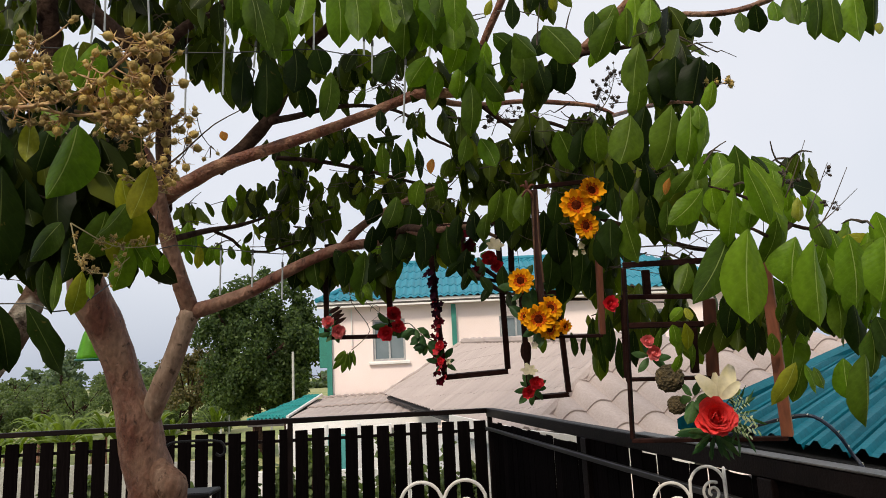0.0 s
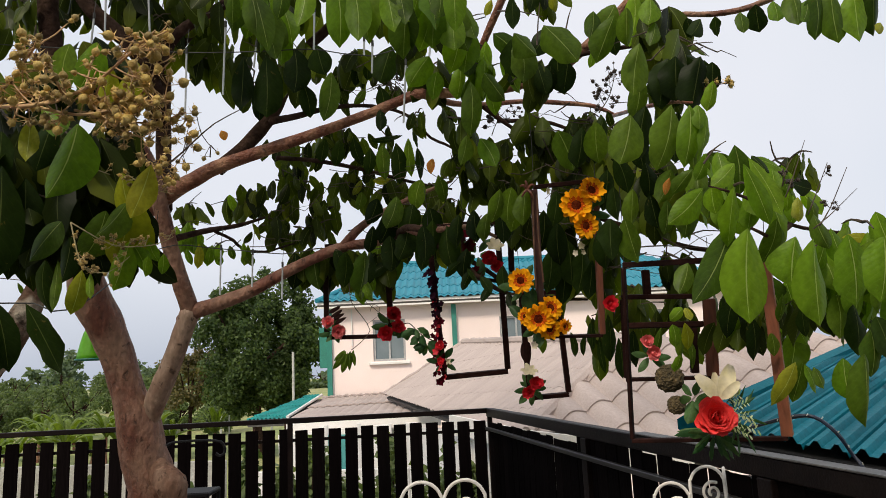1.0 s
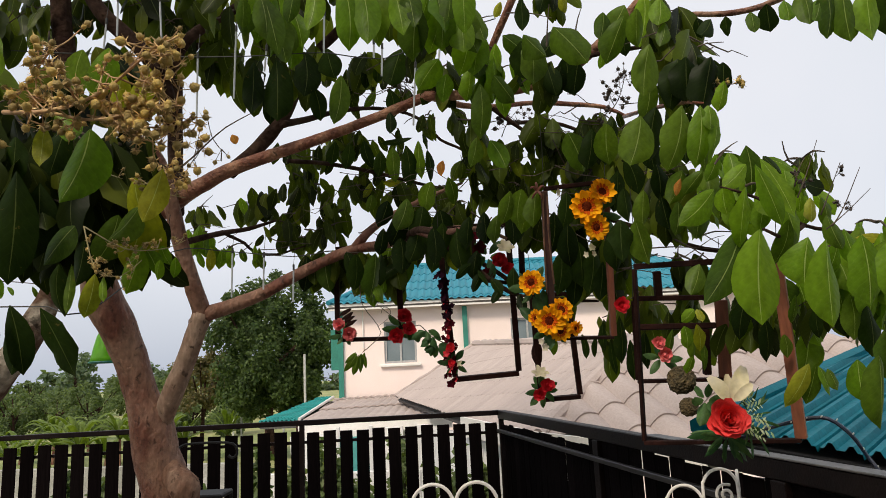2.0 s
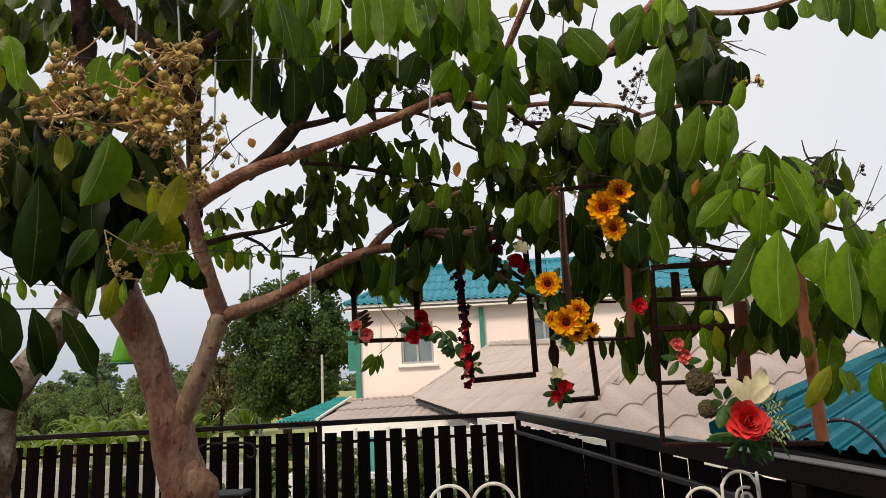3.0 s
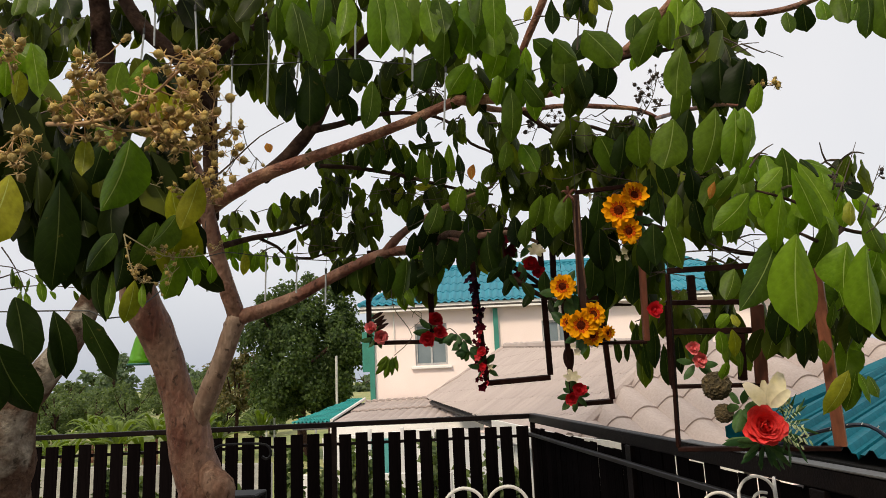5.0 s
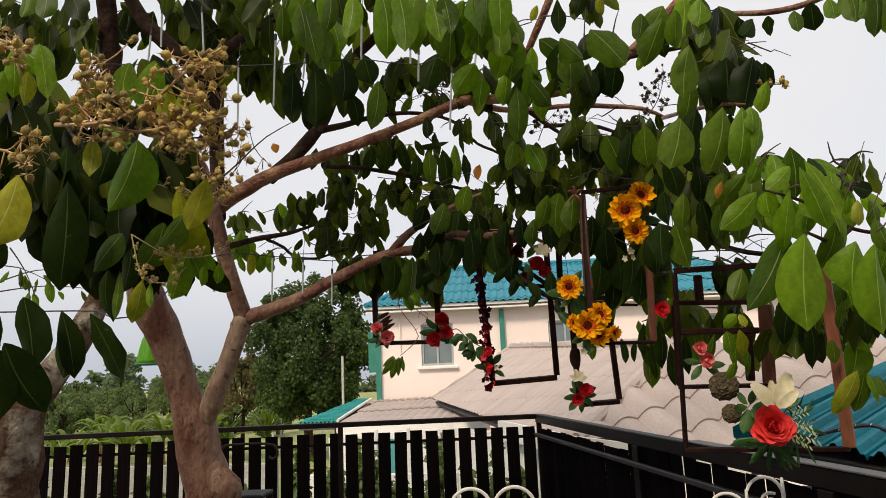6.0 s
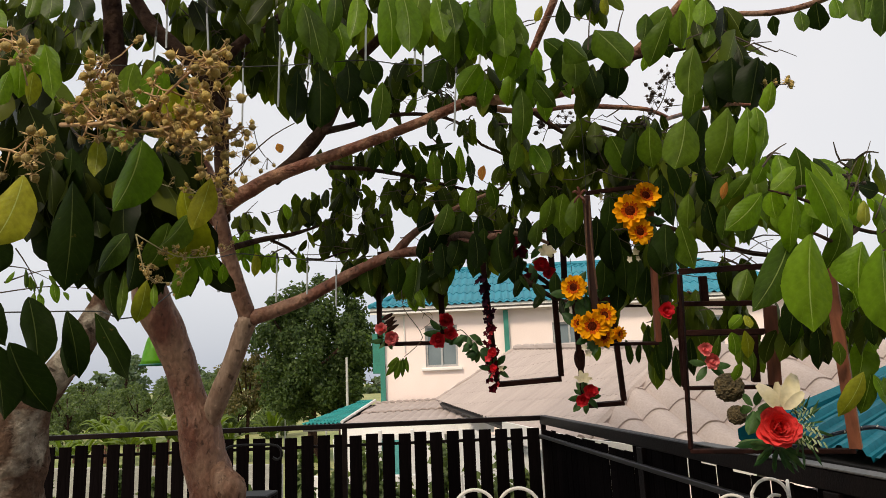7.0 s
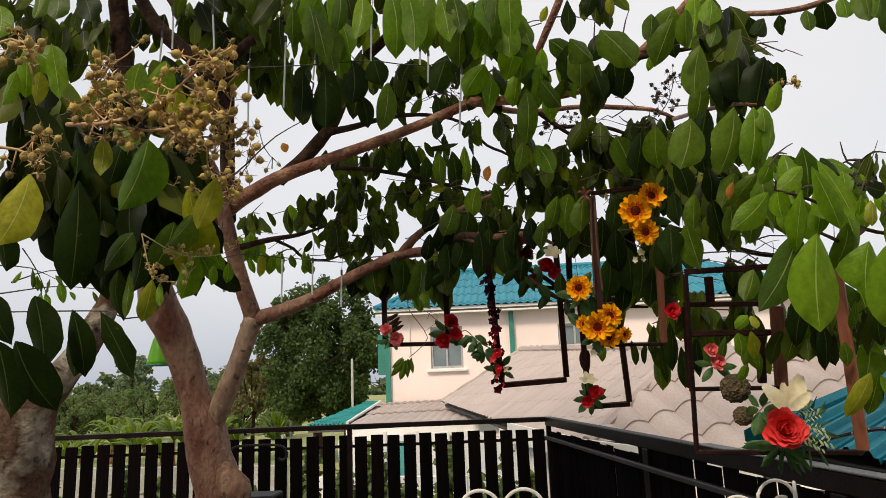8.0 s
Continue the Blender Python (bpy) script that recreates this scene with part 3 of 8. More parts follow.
def fence(start, along, length, label, posts, skip=0.03, wide=0.127, tall=(0.0, 0.0, 0.0), thick=0.018, rail=0.05, stout=0.05):
    """Slatted railing: top rail, middle and foot rail, posts and upright boards."""
    f = thing("fence", start, label, "fence", "terrace railing")
    inward = Vector((0, 0, 1)).cross(along)
    if inward.y > 0.2 or (abs(inward.y) < 0.2 and inward.x > 0):
        inward = -inward
    a, b = start, start + along * length
    up = Vector((0, 0, 1))
    part("top_rail", bar(a + up * (1.1 - rail / 2), b + up * (1.1 - rail / 2), 0.075, rail, bevel=0.006), RAIL_PAINT, f)
    part("middle_rail", bar(a + up * 0.875 - inward * 0.02, b + up * 0.875 - inward * 0.02, 0.03, 0.03), RAIL_PAINT, f)
    part("foot_rail", bar(a + up * 0.13 - inward * 0.02, b + up * 0.13 - inward * 0.02, 0.03, 0.03), RAIL_PAINT, f)
    for d in posts:
        p = a + along * d
        part("post", bar(p, p + up * (1.1 - rail), stout, stout, up=along), RAIL_PAINT, f)
    r = random.Random(int(length * 10))
    n, pitch = int((length - skip) / 0.168), 0.168
    me = None
    for i in range(n):
        p = a + along * (skip + pitch * (i + 0.5)) + inward * 0.012
        if me is None:
            bm = box((0, 0, 0.52), (wide, thick, 0.93), None, 0.003)
            me = bpy.data.meshes.new("board")
            bm.to_mesh(me)
            bm.free()
            me.materials.append(BOARD_PAINT)
        ob = new("board", me)
        x = along
        grow = 1 + (tall[0] if i * pitch < 2.5 else tall[1] if i * pitch < 3.4 else tall[2])
        ob.matrix_basis = Matrix.Translation(p + up * r.uniform(-0.012, 0.006)) @ axes(x).to_4x4() @ pose(0, 0, 0, 0, r.uniform(-0.4, 0.4), r.uniform(-2, 2)) @ Matrix.Diagonal((1, 1, grow, 1))
        adopt(ob, f)
    return f


fence(CORNER, LEFT, 7.9, "dark brown slatted terrace railing facing the field", [0.0, 2.08, 3.45, 6.9])
fence(CORNER, RIGHT, 11.4, "dark brown slatted terrace railing beside the tiled roof", [2.75, 4.7, 6.6, 8.6], wide=0.159, tall=(-0.018, 0.05, 0.02), thick=0.01, rail=0.085, stout=0.095)
ledge = part("ledge", bar(CORNER + RIGHT * 0.1 + Vector((-0.06, 0, 0.9)), CORNER + RIGHT * 11 + Vector((-0.06, 0, 0.9)), 0.035, 0.03), LEDGE_HIGHLIGHT)
tagged(ledge, "thin flat metal strip along the dark railing", "strip", kind="structure")

# lighter strip added on the rail top in place of its sky reflection
cap = part("rail_sheen", bar(CORNER + RIGHT * 3.5 + Vector((0, 0, 1.104)), CORNER + RIGHT * 11.2 + Vector((0, 0, 1.104)), 0.085, 0.008), SHEEN_GREY)
tagged(cap, "thin grey strip standing for sky sheen on the railing top", "strip", kind="structure")

# ---- the cream house with the teal roof ----
HOUSE_Y = 19.0
house = thing("house", (2, HOUSE_Y, -2.2), "cream two-storey house with teal roof and green corner posts", "house")
wl_bm = bmesh.new()
X0, X1, WT = -3.05, 8.4, 0.2
WIN = [(-1.86, -0.98, 1.86, 2.98), (1.6, 2.5, 1.86, 2.92), (5.2, 6.1, 1.86, 2.92)]
cuts = sorted({X0, X1, *[w[0] for w in WIN], *[w[1] for w in WIN]})
for a, b in zip(cuts, cuts[1:]):
    hole = [w for w in WIN if abs(w[0] - a) < 1e-6]
    spans = [(-2.2, hole[0][2]), (hole[0][3], 3.44)] if hole else [(-2.2, 3.44)]
    for z0, z1 in spans:
        add_box(wl_bm, ((a + b) / 2, HOUSE_Y + WT / 2, (z0 + z1) / 2), (b - a, WT, z1 - z0))
bmesh.ops.remove_doubles(wl_bm, verts=wl_bm.verts, dist=0.001)
part("wall", wl_bm, WALL_CREAM, house)
part("wall", box((X0 + 0.1, HOUSE_Y + 3.6, 0.62), (0.2, 6.8, 5.64)), WALL_CREAM, house)
part("wall", box((X1 - 0.1, HOUSE_Y + 3.6, 0.62), (0.2, 6.8, 5.64)), WALL_CREAM, house)
part("wall", box(((X0 + X1) / 2, HOUSE_Y + 7.1, 0.62), (X1 - X0, 0.2, 5.64)), WALL_CREAM, house)
for a, b, z0, z1 in WIN:
    w = part("window", box(((a + b) / 2, HOUSE_Y + 0.12, (z0 + z1) / 2), (b - a, 0.02, z1 - z0)), GLASS_DIM, house, "dim window glass")
    for c, s in ((((a + b) / 2, z0 + 0.03), (b - a, 0.06)), (((a + b) / 2, z1 - 0.03), (b - a, 0.06)),
                 ((a + 0.03, (z0 + z1) / 2), (0.06, z1 - z0 - 0.12)), ((b - 0.03, (z0 + z1) / 2), (0.06, z1 - z0 - 0.12)),
                 (((a + b) / 2, (z0 + z1) / 2), (0.05, z1 - z0 - 0.12))):
        part("frame", box((c[0], HOUSE_Y + 0.09, c[1]), (s[0], 0.05, s[1])), FRAME_GREY, w)
    part("sill", box(((a + b) / 2, HOUSE_Y - 0.035, z0 - 0.06), (b - a + 0.22, 0.13, 0.07), None, 0.01), TRIM_WHITE, house)
part("fascia", box(((X0 + X1) / 2, HOUSE_Y - 0.32, 3.4), (X1 - X0 + 0.5, 0.05, 0.17)), TRIM_WHITE, house)
part("soffit", box(((X0 + X1) / 2, HOUSE_Y - 0.14, 3.46), (X1 - X0 + 0.5, 0.32, 0.03)), TRIM_WHITE, house)
for x, z0 in ((X0 + 0.02, -2.2), (0.36, -2.2), (5.0, -2.2)):
    part("corner_post", box((x, HOUSE_Y - 0.05, (z0 + 3.3) / 2), (0.13, 0.1, 3.3 - z0)), TRIM_GREEN, house, "green painted post")
part("drainpipe", tube([(-2.42, HOUSE_Y - 0.04, 3.3), (-2.42, HOUSE_Y - 0.04, 2.3)], 0.02), TRIM_WHITE, house)
part("shutter", box((X0 - 0.2, HOUSE_Y + 0.3, 2.3), (0.22, 0.04, 1.1), None, 0.01), TRIM_GREEN, house, "teal side shutter")
EX0, EX1, EY0, EY1, EZ, RZ = X0 - 0.25, X1 + 0.25, HOUSE_Y - 0.4, HOUSE_Y + 7.4, 3.5, 5.0
RX0, RX1, RY = EX0 + 2.1, EX1 - 2.1, HOUSE_Y + 3.4
profiled_roof("roof", [(EX0, EY0, EZ), (EX1, EY0, EZ), (RX1, RY, RZ), (RX0, RY, RZ)], (0, -1, -0.5), 0.2, 0.9, wave, 0.02, ROOF_TEAL, house, "roof_sheet", samples=6)
side_bm = bmesh.new()
for tri in (((EX0, EY0, EZ), (RX0, RY, RZ), (EX0, EY1, EZ)), ((EX1, EY0, EZ), (EX1, EY1, EZ), (RX1, RY, RZ)),
            ((EX0, EY1, EZ), (RX0, RY, RZ), (RX1, RY, RZ), (EX1, EY1, EZ))):
    side_bm.faces.new([side_bm.verts.new(p) for p in tri])
bmesh.ops.solidify(side_bm, geom=side_bm.faces[:], thickness=0.05)
part("roof_side", side_bm, ROOF_TEAL, house)
part("ridge_cap", tube([(RX0, RY, RZ + 0.03), (RX1, RY, RZ + 0.03)], 0.08, 8, 0.5), ROOF_TEAL, house)
part("hip_cap", tube([(EX0, EY0, EZ + 0.03), (RX0, RY, RZ + 0.03)], 0.07, 8, 0.5), ROOF_TEAL, house)

# ---- the low neighbour with beige roof tiles ----
low_house = thing("house", (3, 11, -2.2), "low white house with beige wavy tile roof", "house")
T_ = (-1.346, 16, 1.074)
RL_ = (0.5, 16.27, 2.16)
RR_ = (2.18, 8.5, 1.8)
HB_ = (0.84, 7.33, 0.85)
Q_ = (0.097, 10, 0.879)
profiled_roof("roof", [T_, RL_, RR_, HB_, Q_], (-0.93, -0.36, -0.4), 0.24, 0.42, slight_wave, 0.003, ROOF_BEIGE, low_house, "roof_tile", samples=6)
profiled_roof("roof", [RR_, (4.5, 7.24, 1.67), (3.87, 6.31, 1.01), (2.22, 6.43, 0.69), HB_], (0.25, -1, -0.3), 0.3, 0.5, roll_tile, 0.022, ROOF_BEIGE, low_house, "roof_tile", samples=10)
part("hip_cap", tube([RR_, [a * 0.5 + b * 0.5 for a, b in zip(RR_, HB_)], HB_], 0.07, 8, 0.2, 0.1), ROOF_BEIGE, low_house)
part("ridge_cap", tube([RL_, RR_], 0.08, 8, 0.2, 0.25), ROOF_BEIGE, low_house)
part("verge_cap", tube([T_, RL_], 0.05, 8, 0.12, 0.4), ROOF_BEIGE, low_house)
for a, b in ((Q_, HB_), (HB_, (2.22, 6.43, 0.69))):
    a, b = Vector(a) - Vector((0.03, 0.03, 0.09)), Vector(b) - Vector((0.03, 0.03, 0.09))
    part("fascia", bar(a, b, 0.03, 0.24), TRIM_WHITE, low_house, "white eave board")
part("wall", bar((-1.2, 15.4, -0.75), (0.42, 9.4, -0.75), 0.2, 2.7), WALL_WHITE, low_house, "white rendered wall")
part("gable_wall", bar((0.42, 9.4, -0.75), (1.2, 8.0, -0.75), 0.2, 2.7), WALL_WHITE, low_house, "white rendered wall")

# ---- small lean-to roofs by the cream house ----
porch = thing("porch_roof", (-2, 17, -2.2), "beige corrugated lean-to roof against the house", "roof")
profiled_roof("roof", [(-3.215, 18.9, 0.97), (-1.559, 18.9, 1.01), (-0.078, 13.4, 0.75), (-2.964, 13.4, 0.7)], (0, -1, -0.25), 0.19, 2.6, low_roll, 0.04, ROOF_BEIGE, porch, "roof_sheet", samples=6)
part("fascia", bar((-2.97, 13.37, 0.57), (-0.08, 13.37, 0.62), 0.03, 0.2), TRIM_WHITE, porch, "white eave board")
for x in (-2.6, 0.2):
    part("post", bar((x, 13.6, -2.2), (x, 13.6, 0.25), 0.08, 0.08, up=(0, 1, 0)), BARK_DARK, porch)
pa, pb = (-3.018, 13.5, 0.654), (-0.938, 13.5, 0.66)
part("wall", bar((pa[0], 13.24, -0.9), (pb[0], 13.24, -0.8), 0.12, 2.8), WALL_WHITE, porch, "white wall under the eave")
awning = thing("awning", (-4, 16.5, -2.2), "teal corrugated awning on posts", "awning")
profiled_roof("roof", [(-3.118, 18, 1.054), (-3.562, 18.6, 1.055), (-4.449, 16, 0.637), (-3.273, 14.8, 0.708)], (-0.75, -0.6, -0.3), 0.17, 0.9, sheet_wave, 0.02, ROOF_AWNING, awning, "roof_sheet", samples=6)
part("verge_cap", tube([(-3.1, 18, 1.07), (-3.26, 14.78, 0.73)], 0.035, 8, 0.3), TRIM_WHITE, awning, "white verge strip")
for p in ((-4.245, 15.9, 0.585), (-3.319, 14.9, 0.634)):
    part("post", bar((p[0], p[1], -2.2), p, 0.06, 0.06, up=(0, 1, 0)), BARK_DARK, awning)

# ---- teal metal roof beside the terrace ----
shed = thing("shed", (2.8, 5.2, -2.2), "shed with teal ribbed metal roof beside the railing", "shed")
SH_A, SH_B, SH_C, SH_D = (1.448, 4.32, 1.116), (4.48, 6.93, 1.708), (4.8, 5.12, 1.276), (2.6, 3.28, 0.884)
profiled_roof("roof", [SH_A, SH_B, SH_C, SH_D], (-1.9, -1.81, -0.41), 0.22, 6.0, rib, 0.0, ROOF_SHED, shed, "roof_sheet", samples=22)
part("verge_cap", tube([SH_A, SH_B], 0.06, 6, 0.4), ROOF_SHED, shed)
# shed wall in two pieces: dark strip at the eave, pale part beneath
part("wall", bar((1.75, 4.35, 0.64), (2.75, 3.45, 0.64), 0.12, 0.32), IRON_BLACK, shed, "dark upper strip of the shed wall")
part("wall", bar((1.75, 4.35, -0.86), (2.75, 3.45, -0.86), 0.12, 2.68), WALL_WHITE, shed, "pale rendered shed wall")
part("gutter", bar((1.5, 4.3, 1.0), (2.6, 3.28, 0.79), 0.08, 0.1), IRON_BLACK, shed, "dark gutter")

# ---- trees on the terrace ----
tree = thing("tree", (-1.862, 4.647, -0.004), "large-leaved tree with red-brown limbs and fruit clusters", "tree", "terrace trees")


def limb(pts, r, mat=BARK, name="limb", sides=12, rough=0.14, parent=None, label=""):
    return part(name, tube(pts, r, sides, 0.05, rough, seed=len(pts)), mat, parent or tree, label, smooth=True)


trunk_bm = tube([(-1.854, 4.656, -0.056), (-1.851, 4.604, 0.237), (-1.815, 4.55, 0.545), (-1.834, 4.489, 0.891), (-1.878, 4.446, 1.134), (-1.899, 4.419, 1.29), (-1.95, 4.389, 1.464), (-1.994, 4.355, 1.656), (-2.044, 4.269, 1.862), (-2.107, 4.188, 2.037), (-2.108, 4.11, 2.191), (-2.025, 4.031, 2.344)],
                [0.2, 0.175, 0.16, 0.145, 0.135, 0.128, 0.1, 0.1, 0.112, 0.112, 0.1, 0.08], 18, 0.05, 0.1, seed=12)
part("trunk", trunk_bm, BARK, tree, "red-brown cracked trunk", smooth=True)
part("burl", tube([(-1.857, 4.446, 1.133), (-1.794, 4.436, 1.013), (-1.691, 4.379, 0.934), (-1.657, 4.375, 0.835), (-1.741, 4.479, 0.656)], [0.05, 0.07, 0.085, 0.085, 0.05], 20, 0.015, 0.26), BARK_GREY, tree, "swollen pale burl", smooth=True)
limb([(-1.898, 4.525, 0.922), (-1.885, 4.481, 1.114), (-1.829, 4.417, 1.297), (-1.734, 4.346, 1.469), (-1.653, 4.305, 1.636), (-1.583, 4.276, 1.799), (-1.521, 4.25, 1.946)], [0.05, 0.062, 0.066, 0.064, 0.062, 0.06, 0.06], BARK_GREY, "limb")
limb([(-1.564, 4.278, 1.847), (-1.531, 4.25, 1.947), (-1.551, 4.176, 2.078), (-1.59, 4.086, 2.3), (-1.614, 4, 2.506), (-1.642, 3.908, 2.739), (-1.705, 3.831, 2.888), (-1.816, 3.823, 2.941)], [0.048, 0.056, 0.052, 0.048, 0.046, 0.042, 0.034, 0.02], BARK)
limb([(-1.587, 4.283, 1.876), (-1.497, 4.251, 1.935), (-1.382, 4.245, 1.964), (-1.164, 4.232, 2.032), (-0.881, 4.206, 2.165), (-0.6, 4.185, 2.271), (-0.369, 4.128, 2.291), (-0.107, 4.017, 2.336), (0.091, 3.916, 2.322)], [0.045, 0.05, 0.044, 0.039, 0.034, 0.032, 0.029, 0.022, 0.015], BARK)
limb([(-0.583, 4.185, 2.27), (-0.492, 4.167, 2.368), (-0.353, 4.198, 2.474), (-0.139, 4.179, 2.568), (0.111, 4.161, 2.659)], [0.03, 0.026, 0.021, 0.015, 0.008], BARK)
limb([(-2.025, 4.031, 2.344), (-1.901, 4.118, 2.424), (-1.706, 4.091, 2.566), (-1.459, 3.971, 2.663), (-1.206, 3.902, 2.751), (-0.786, 3.784, 2.828), (-0.385, 3.664, 2.909), (-0.064, 3.547, 2.984)], [0.065, 0.056, 0.05, 0.046, 0.039, 0.033, 0.028, 0.028], BARK_RED, "limb", 12, 0.18)
limb([(-0.08, 3.548, 2.982), (0.117, 3.5, 2.956), (0.319, 3.403, 2.921), (0.497, 3.3, 2.921), (0.632, 3.244, 2.943), (0.781, 3.175, 3.038), (0.954, 3.047, 3.181), (1.063, 2.925, 3.291)], [0.028, 0.026, 0.027, 0.031, 0.029, 0.025, 0.022, 0.02], BARK_RED, "limb")
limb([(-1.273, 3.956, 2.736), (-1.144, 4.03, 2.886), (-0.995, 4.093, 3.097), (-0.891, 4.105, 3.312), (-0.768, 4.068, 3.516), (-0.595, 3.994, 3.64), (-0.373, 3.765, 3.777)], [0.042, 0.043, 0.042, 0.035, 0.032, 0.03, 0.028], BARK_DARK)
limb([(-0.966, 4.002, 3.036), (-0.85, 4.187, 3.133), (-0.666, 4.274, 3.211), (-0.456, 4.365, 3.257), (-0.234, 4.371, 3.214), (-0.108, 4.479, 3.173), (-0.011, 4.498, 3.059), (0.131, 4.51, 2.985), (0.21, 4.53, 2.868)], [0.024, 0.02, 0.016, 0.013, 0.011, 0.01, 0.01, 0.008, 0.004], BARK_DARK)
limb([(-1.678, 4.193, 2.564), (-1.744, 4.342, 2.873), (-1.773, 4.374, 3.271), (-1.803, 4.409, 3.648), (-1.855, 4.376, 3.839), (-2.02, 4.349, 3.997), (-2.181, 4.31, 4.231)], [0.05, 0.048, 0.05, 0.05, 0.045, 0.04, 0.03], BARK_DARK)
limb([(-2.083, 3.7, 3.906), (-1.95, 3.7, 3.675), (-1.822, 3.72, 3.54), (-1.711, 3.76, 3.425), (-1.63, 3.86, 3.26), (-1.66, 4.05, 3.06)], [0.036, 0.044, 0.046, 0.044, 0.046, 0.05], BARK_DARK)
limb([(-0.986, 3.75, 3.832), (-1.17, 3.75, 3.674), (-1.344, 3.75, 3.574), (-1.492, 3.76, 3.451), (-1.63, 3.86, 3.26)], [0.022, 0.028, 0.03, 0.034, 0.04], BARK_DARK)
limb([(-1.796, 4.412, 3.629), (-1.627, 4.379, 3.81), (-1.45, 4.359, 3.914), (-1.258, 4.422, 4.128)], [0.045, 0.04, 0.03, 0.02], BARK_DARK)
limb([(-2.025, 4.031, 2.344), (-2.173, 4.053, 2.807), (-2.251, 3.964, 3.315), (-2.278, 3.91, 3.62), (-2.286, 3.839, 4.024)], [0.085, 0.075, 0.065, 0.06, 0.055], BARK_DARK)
limb([(-0.049, 3.548, 2.98), (0.117, 3.604, 2.94), (0.306, 3.652, 2.944), (0.501, 3.697, 2.97), (0.715, 3.746, 2.973), (0.935, 3.796, 2.962), (1.062, 3.806, 2.902)], [0.026, 0.017, 0.014, 0.014, 0.014, 0.012, 0.009], BARK_RED)
limb([(0.275, 3.652, 2.946), (0.396, 3.669, 2.848), (0.501, 3.682, 2.766)], [0.016, 0.013, 0.006], BARK_DARK)
limb([(0.369, 3.716, 2.867), (0.63, 3.764, 2.872), (0.83, 3.823, 2.816), (0.989, 3.837, 2.729)], [0.012, 0.011, 0.009, 0.005], BARK_DARK)
limb([(0.217, 3.296, 2.956), (0.255, 3.18, 3.035), (0.306, 3.112, 3.131), (0.366, 3.042, 3.236), (0.413, 3.017, 3.379)], [0.016, 0.017, 0.018, 0.019, 0.02], BARK_RED)
limb([(0.482, 3.301, 2.916), (0.647, 3.093, 2.931), (0.864, 3.085, 2.966), (1.099, 2.985, 2.95), (1.153, 2.979, 2.979)], [0.014, 0.012, 0.01, 0.009, 0.005], BARK_DARK)
limb([(0.971, 2.979, 2.987), (1.095, 2.872, 3.013), (1.231, 2.778, 2.963), (1.356, 2.68, 2.937), (1.518, 2.571, 2.972)], [0.006, 0.011, 0.012, 0.013, 0.014], BARK)
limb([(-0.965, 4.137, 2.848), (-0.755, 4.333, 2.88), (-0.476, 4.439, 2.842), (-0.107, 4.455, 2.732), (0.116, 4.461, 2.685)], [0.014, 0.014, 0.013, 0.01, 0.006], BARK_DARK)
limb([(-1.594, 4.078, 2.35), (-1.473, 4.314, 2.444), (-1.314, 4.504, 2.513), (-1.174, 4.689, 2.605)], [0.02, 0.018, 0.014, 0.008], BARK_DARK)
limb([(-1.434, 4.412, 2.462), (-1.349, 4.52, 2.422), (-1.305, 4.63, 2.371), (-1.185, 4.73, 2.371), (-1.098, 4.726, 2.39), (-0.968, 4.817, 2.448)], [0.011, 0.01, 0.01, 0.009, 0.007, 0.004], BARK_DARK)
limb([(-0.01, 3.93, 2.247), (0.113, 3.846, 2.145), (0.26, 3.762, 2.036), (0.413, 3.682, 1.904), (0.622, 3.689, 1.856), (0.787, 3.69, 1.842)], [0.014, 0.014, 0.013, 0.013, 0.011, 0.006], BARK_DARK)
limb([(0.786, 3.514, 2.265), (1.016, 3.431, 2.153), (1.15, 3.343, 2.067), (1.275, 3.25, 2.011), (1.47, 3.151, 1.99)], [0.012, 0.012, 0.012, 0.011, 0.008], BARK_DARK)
limb([(2.001, 2.545, 1.943), (1.596, 2.459, 1.877), (1.378, 2.354, 1.908), (1.173, 2.251, 1.924), (0.983, 2.138, 1.996), (0.849, 2.084, 2.025)], [0.009, 0.008, 0.007, 0.006, 0.005, 0.003], BARK_DARK)
limb([(1.071, 2.055, 1.887), (0.969, 1.964, 1.836), (0.86, 1.861, 1.845)], [0.007, 0.006, 0.004], BARK_DARK)
limb([(1.046, 3.806, 2.902), (0.987, 3.23, 2.715), (0.916, 2.56, 2.486), (0.902, 2.276, 2.373)], [0.012, 0.01, 0.008, 0.004], BARK_RED)

# second trunk, by the railing end
tree_b = thing("tree", (-2.437, 3.557, 0.077), "pale-barked neighbouring tree with forked trunk", "tree", "terrace trees")
limb([(-2.439, 3.564, 0.037), (-2.416, 3.465, 0.566), (-2.389, 3.389, 0.972), (-2.364, 3.349, 1.189), (-2.325, 3.313, 1.391), (-2.277, 3.294, 1.511)], [0.2, 0.17, 0.15, 0.148, 0.14, 0.13], BARK_PALE, "trunk", 14, 0.2, tree_b)
limb([(-2.311, 3.315, 1.39), (-2.193, 3.296, 1.535), (-2.076, 3.279, 1.667), (-1.972, 3.262, 1.799), (-1.925, 3.292, 1.924), (-1.825, 3.3, 2.191)], [0.1, 0.08, 0.072, 0.068, 0.06, 0.05], BARK_PALE, "limb", 10, 0.2, tree_b)

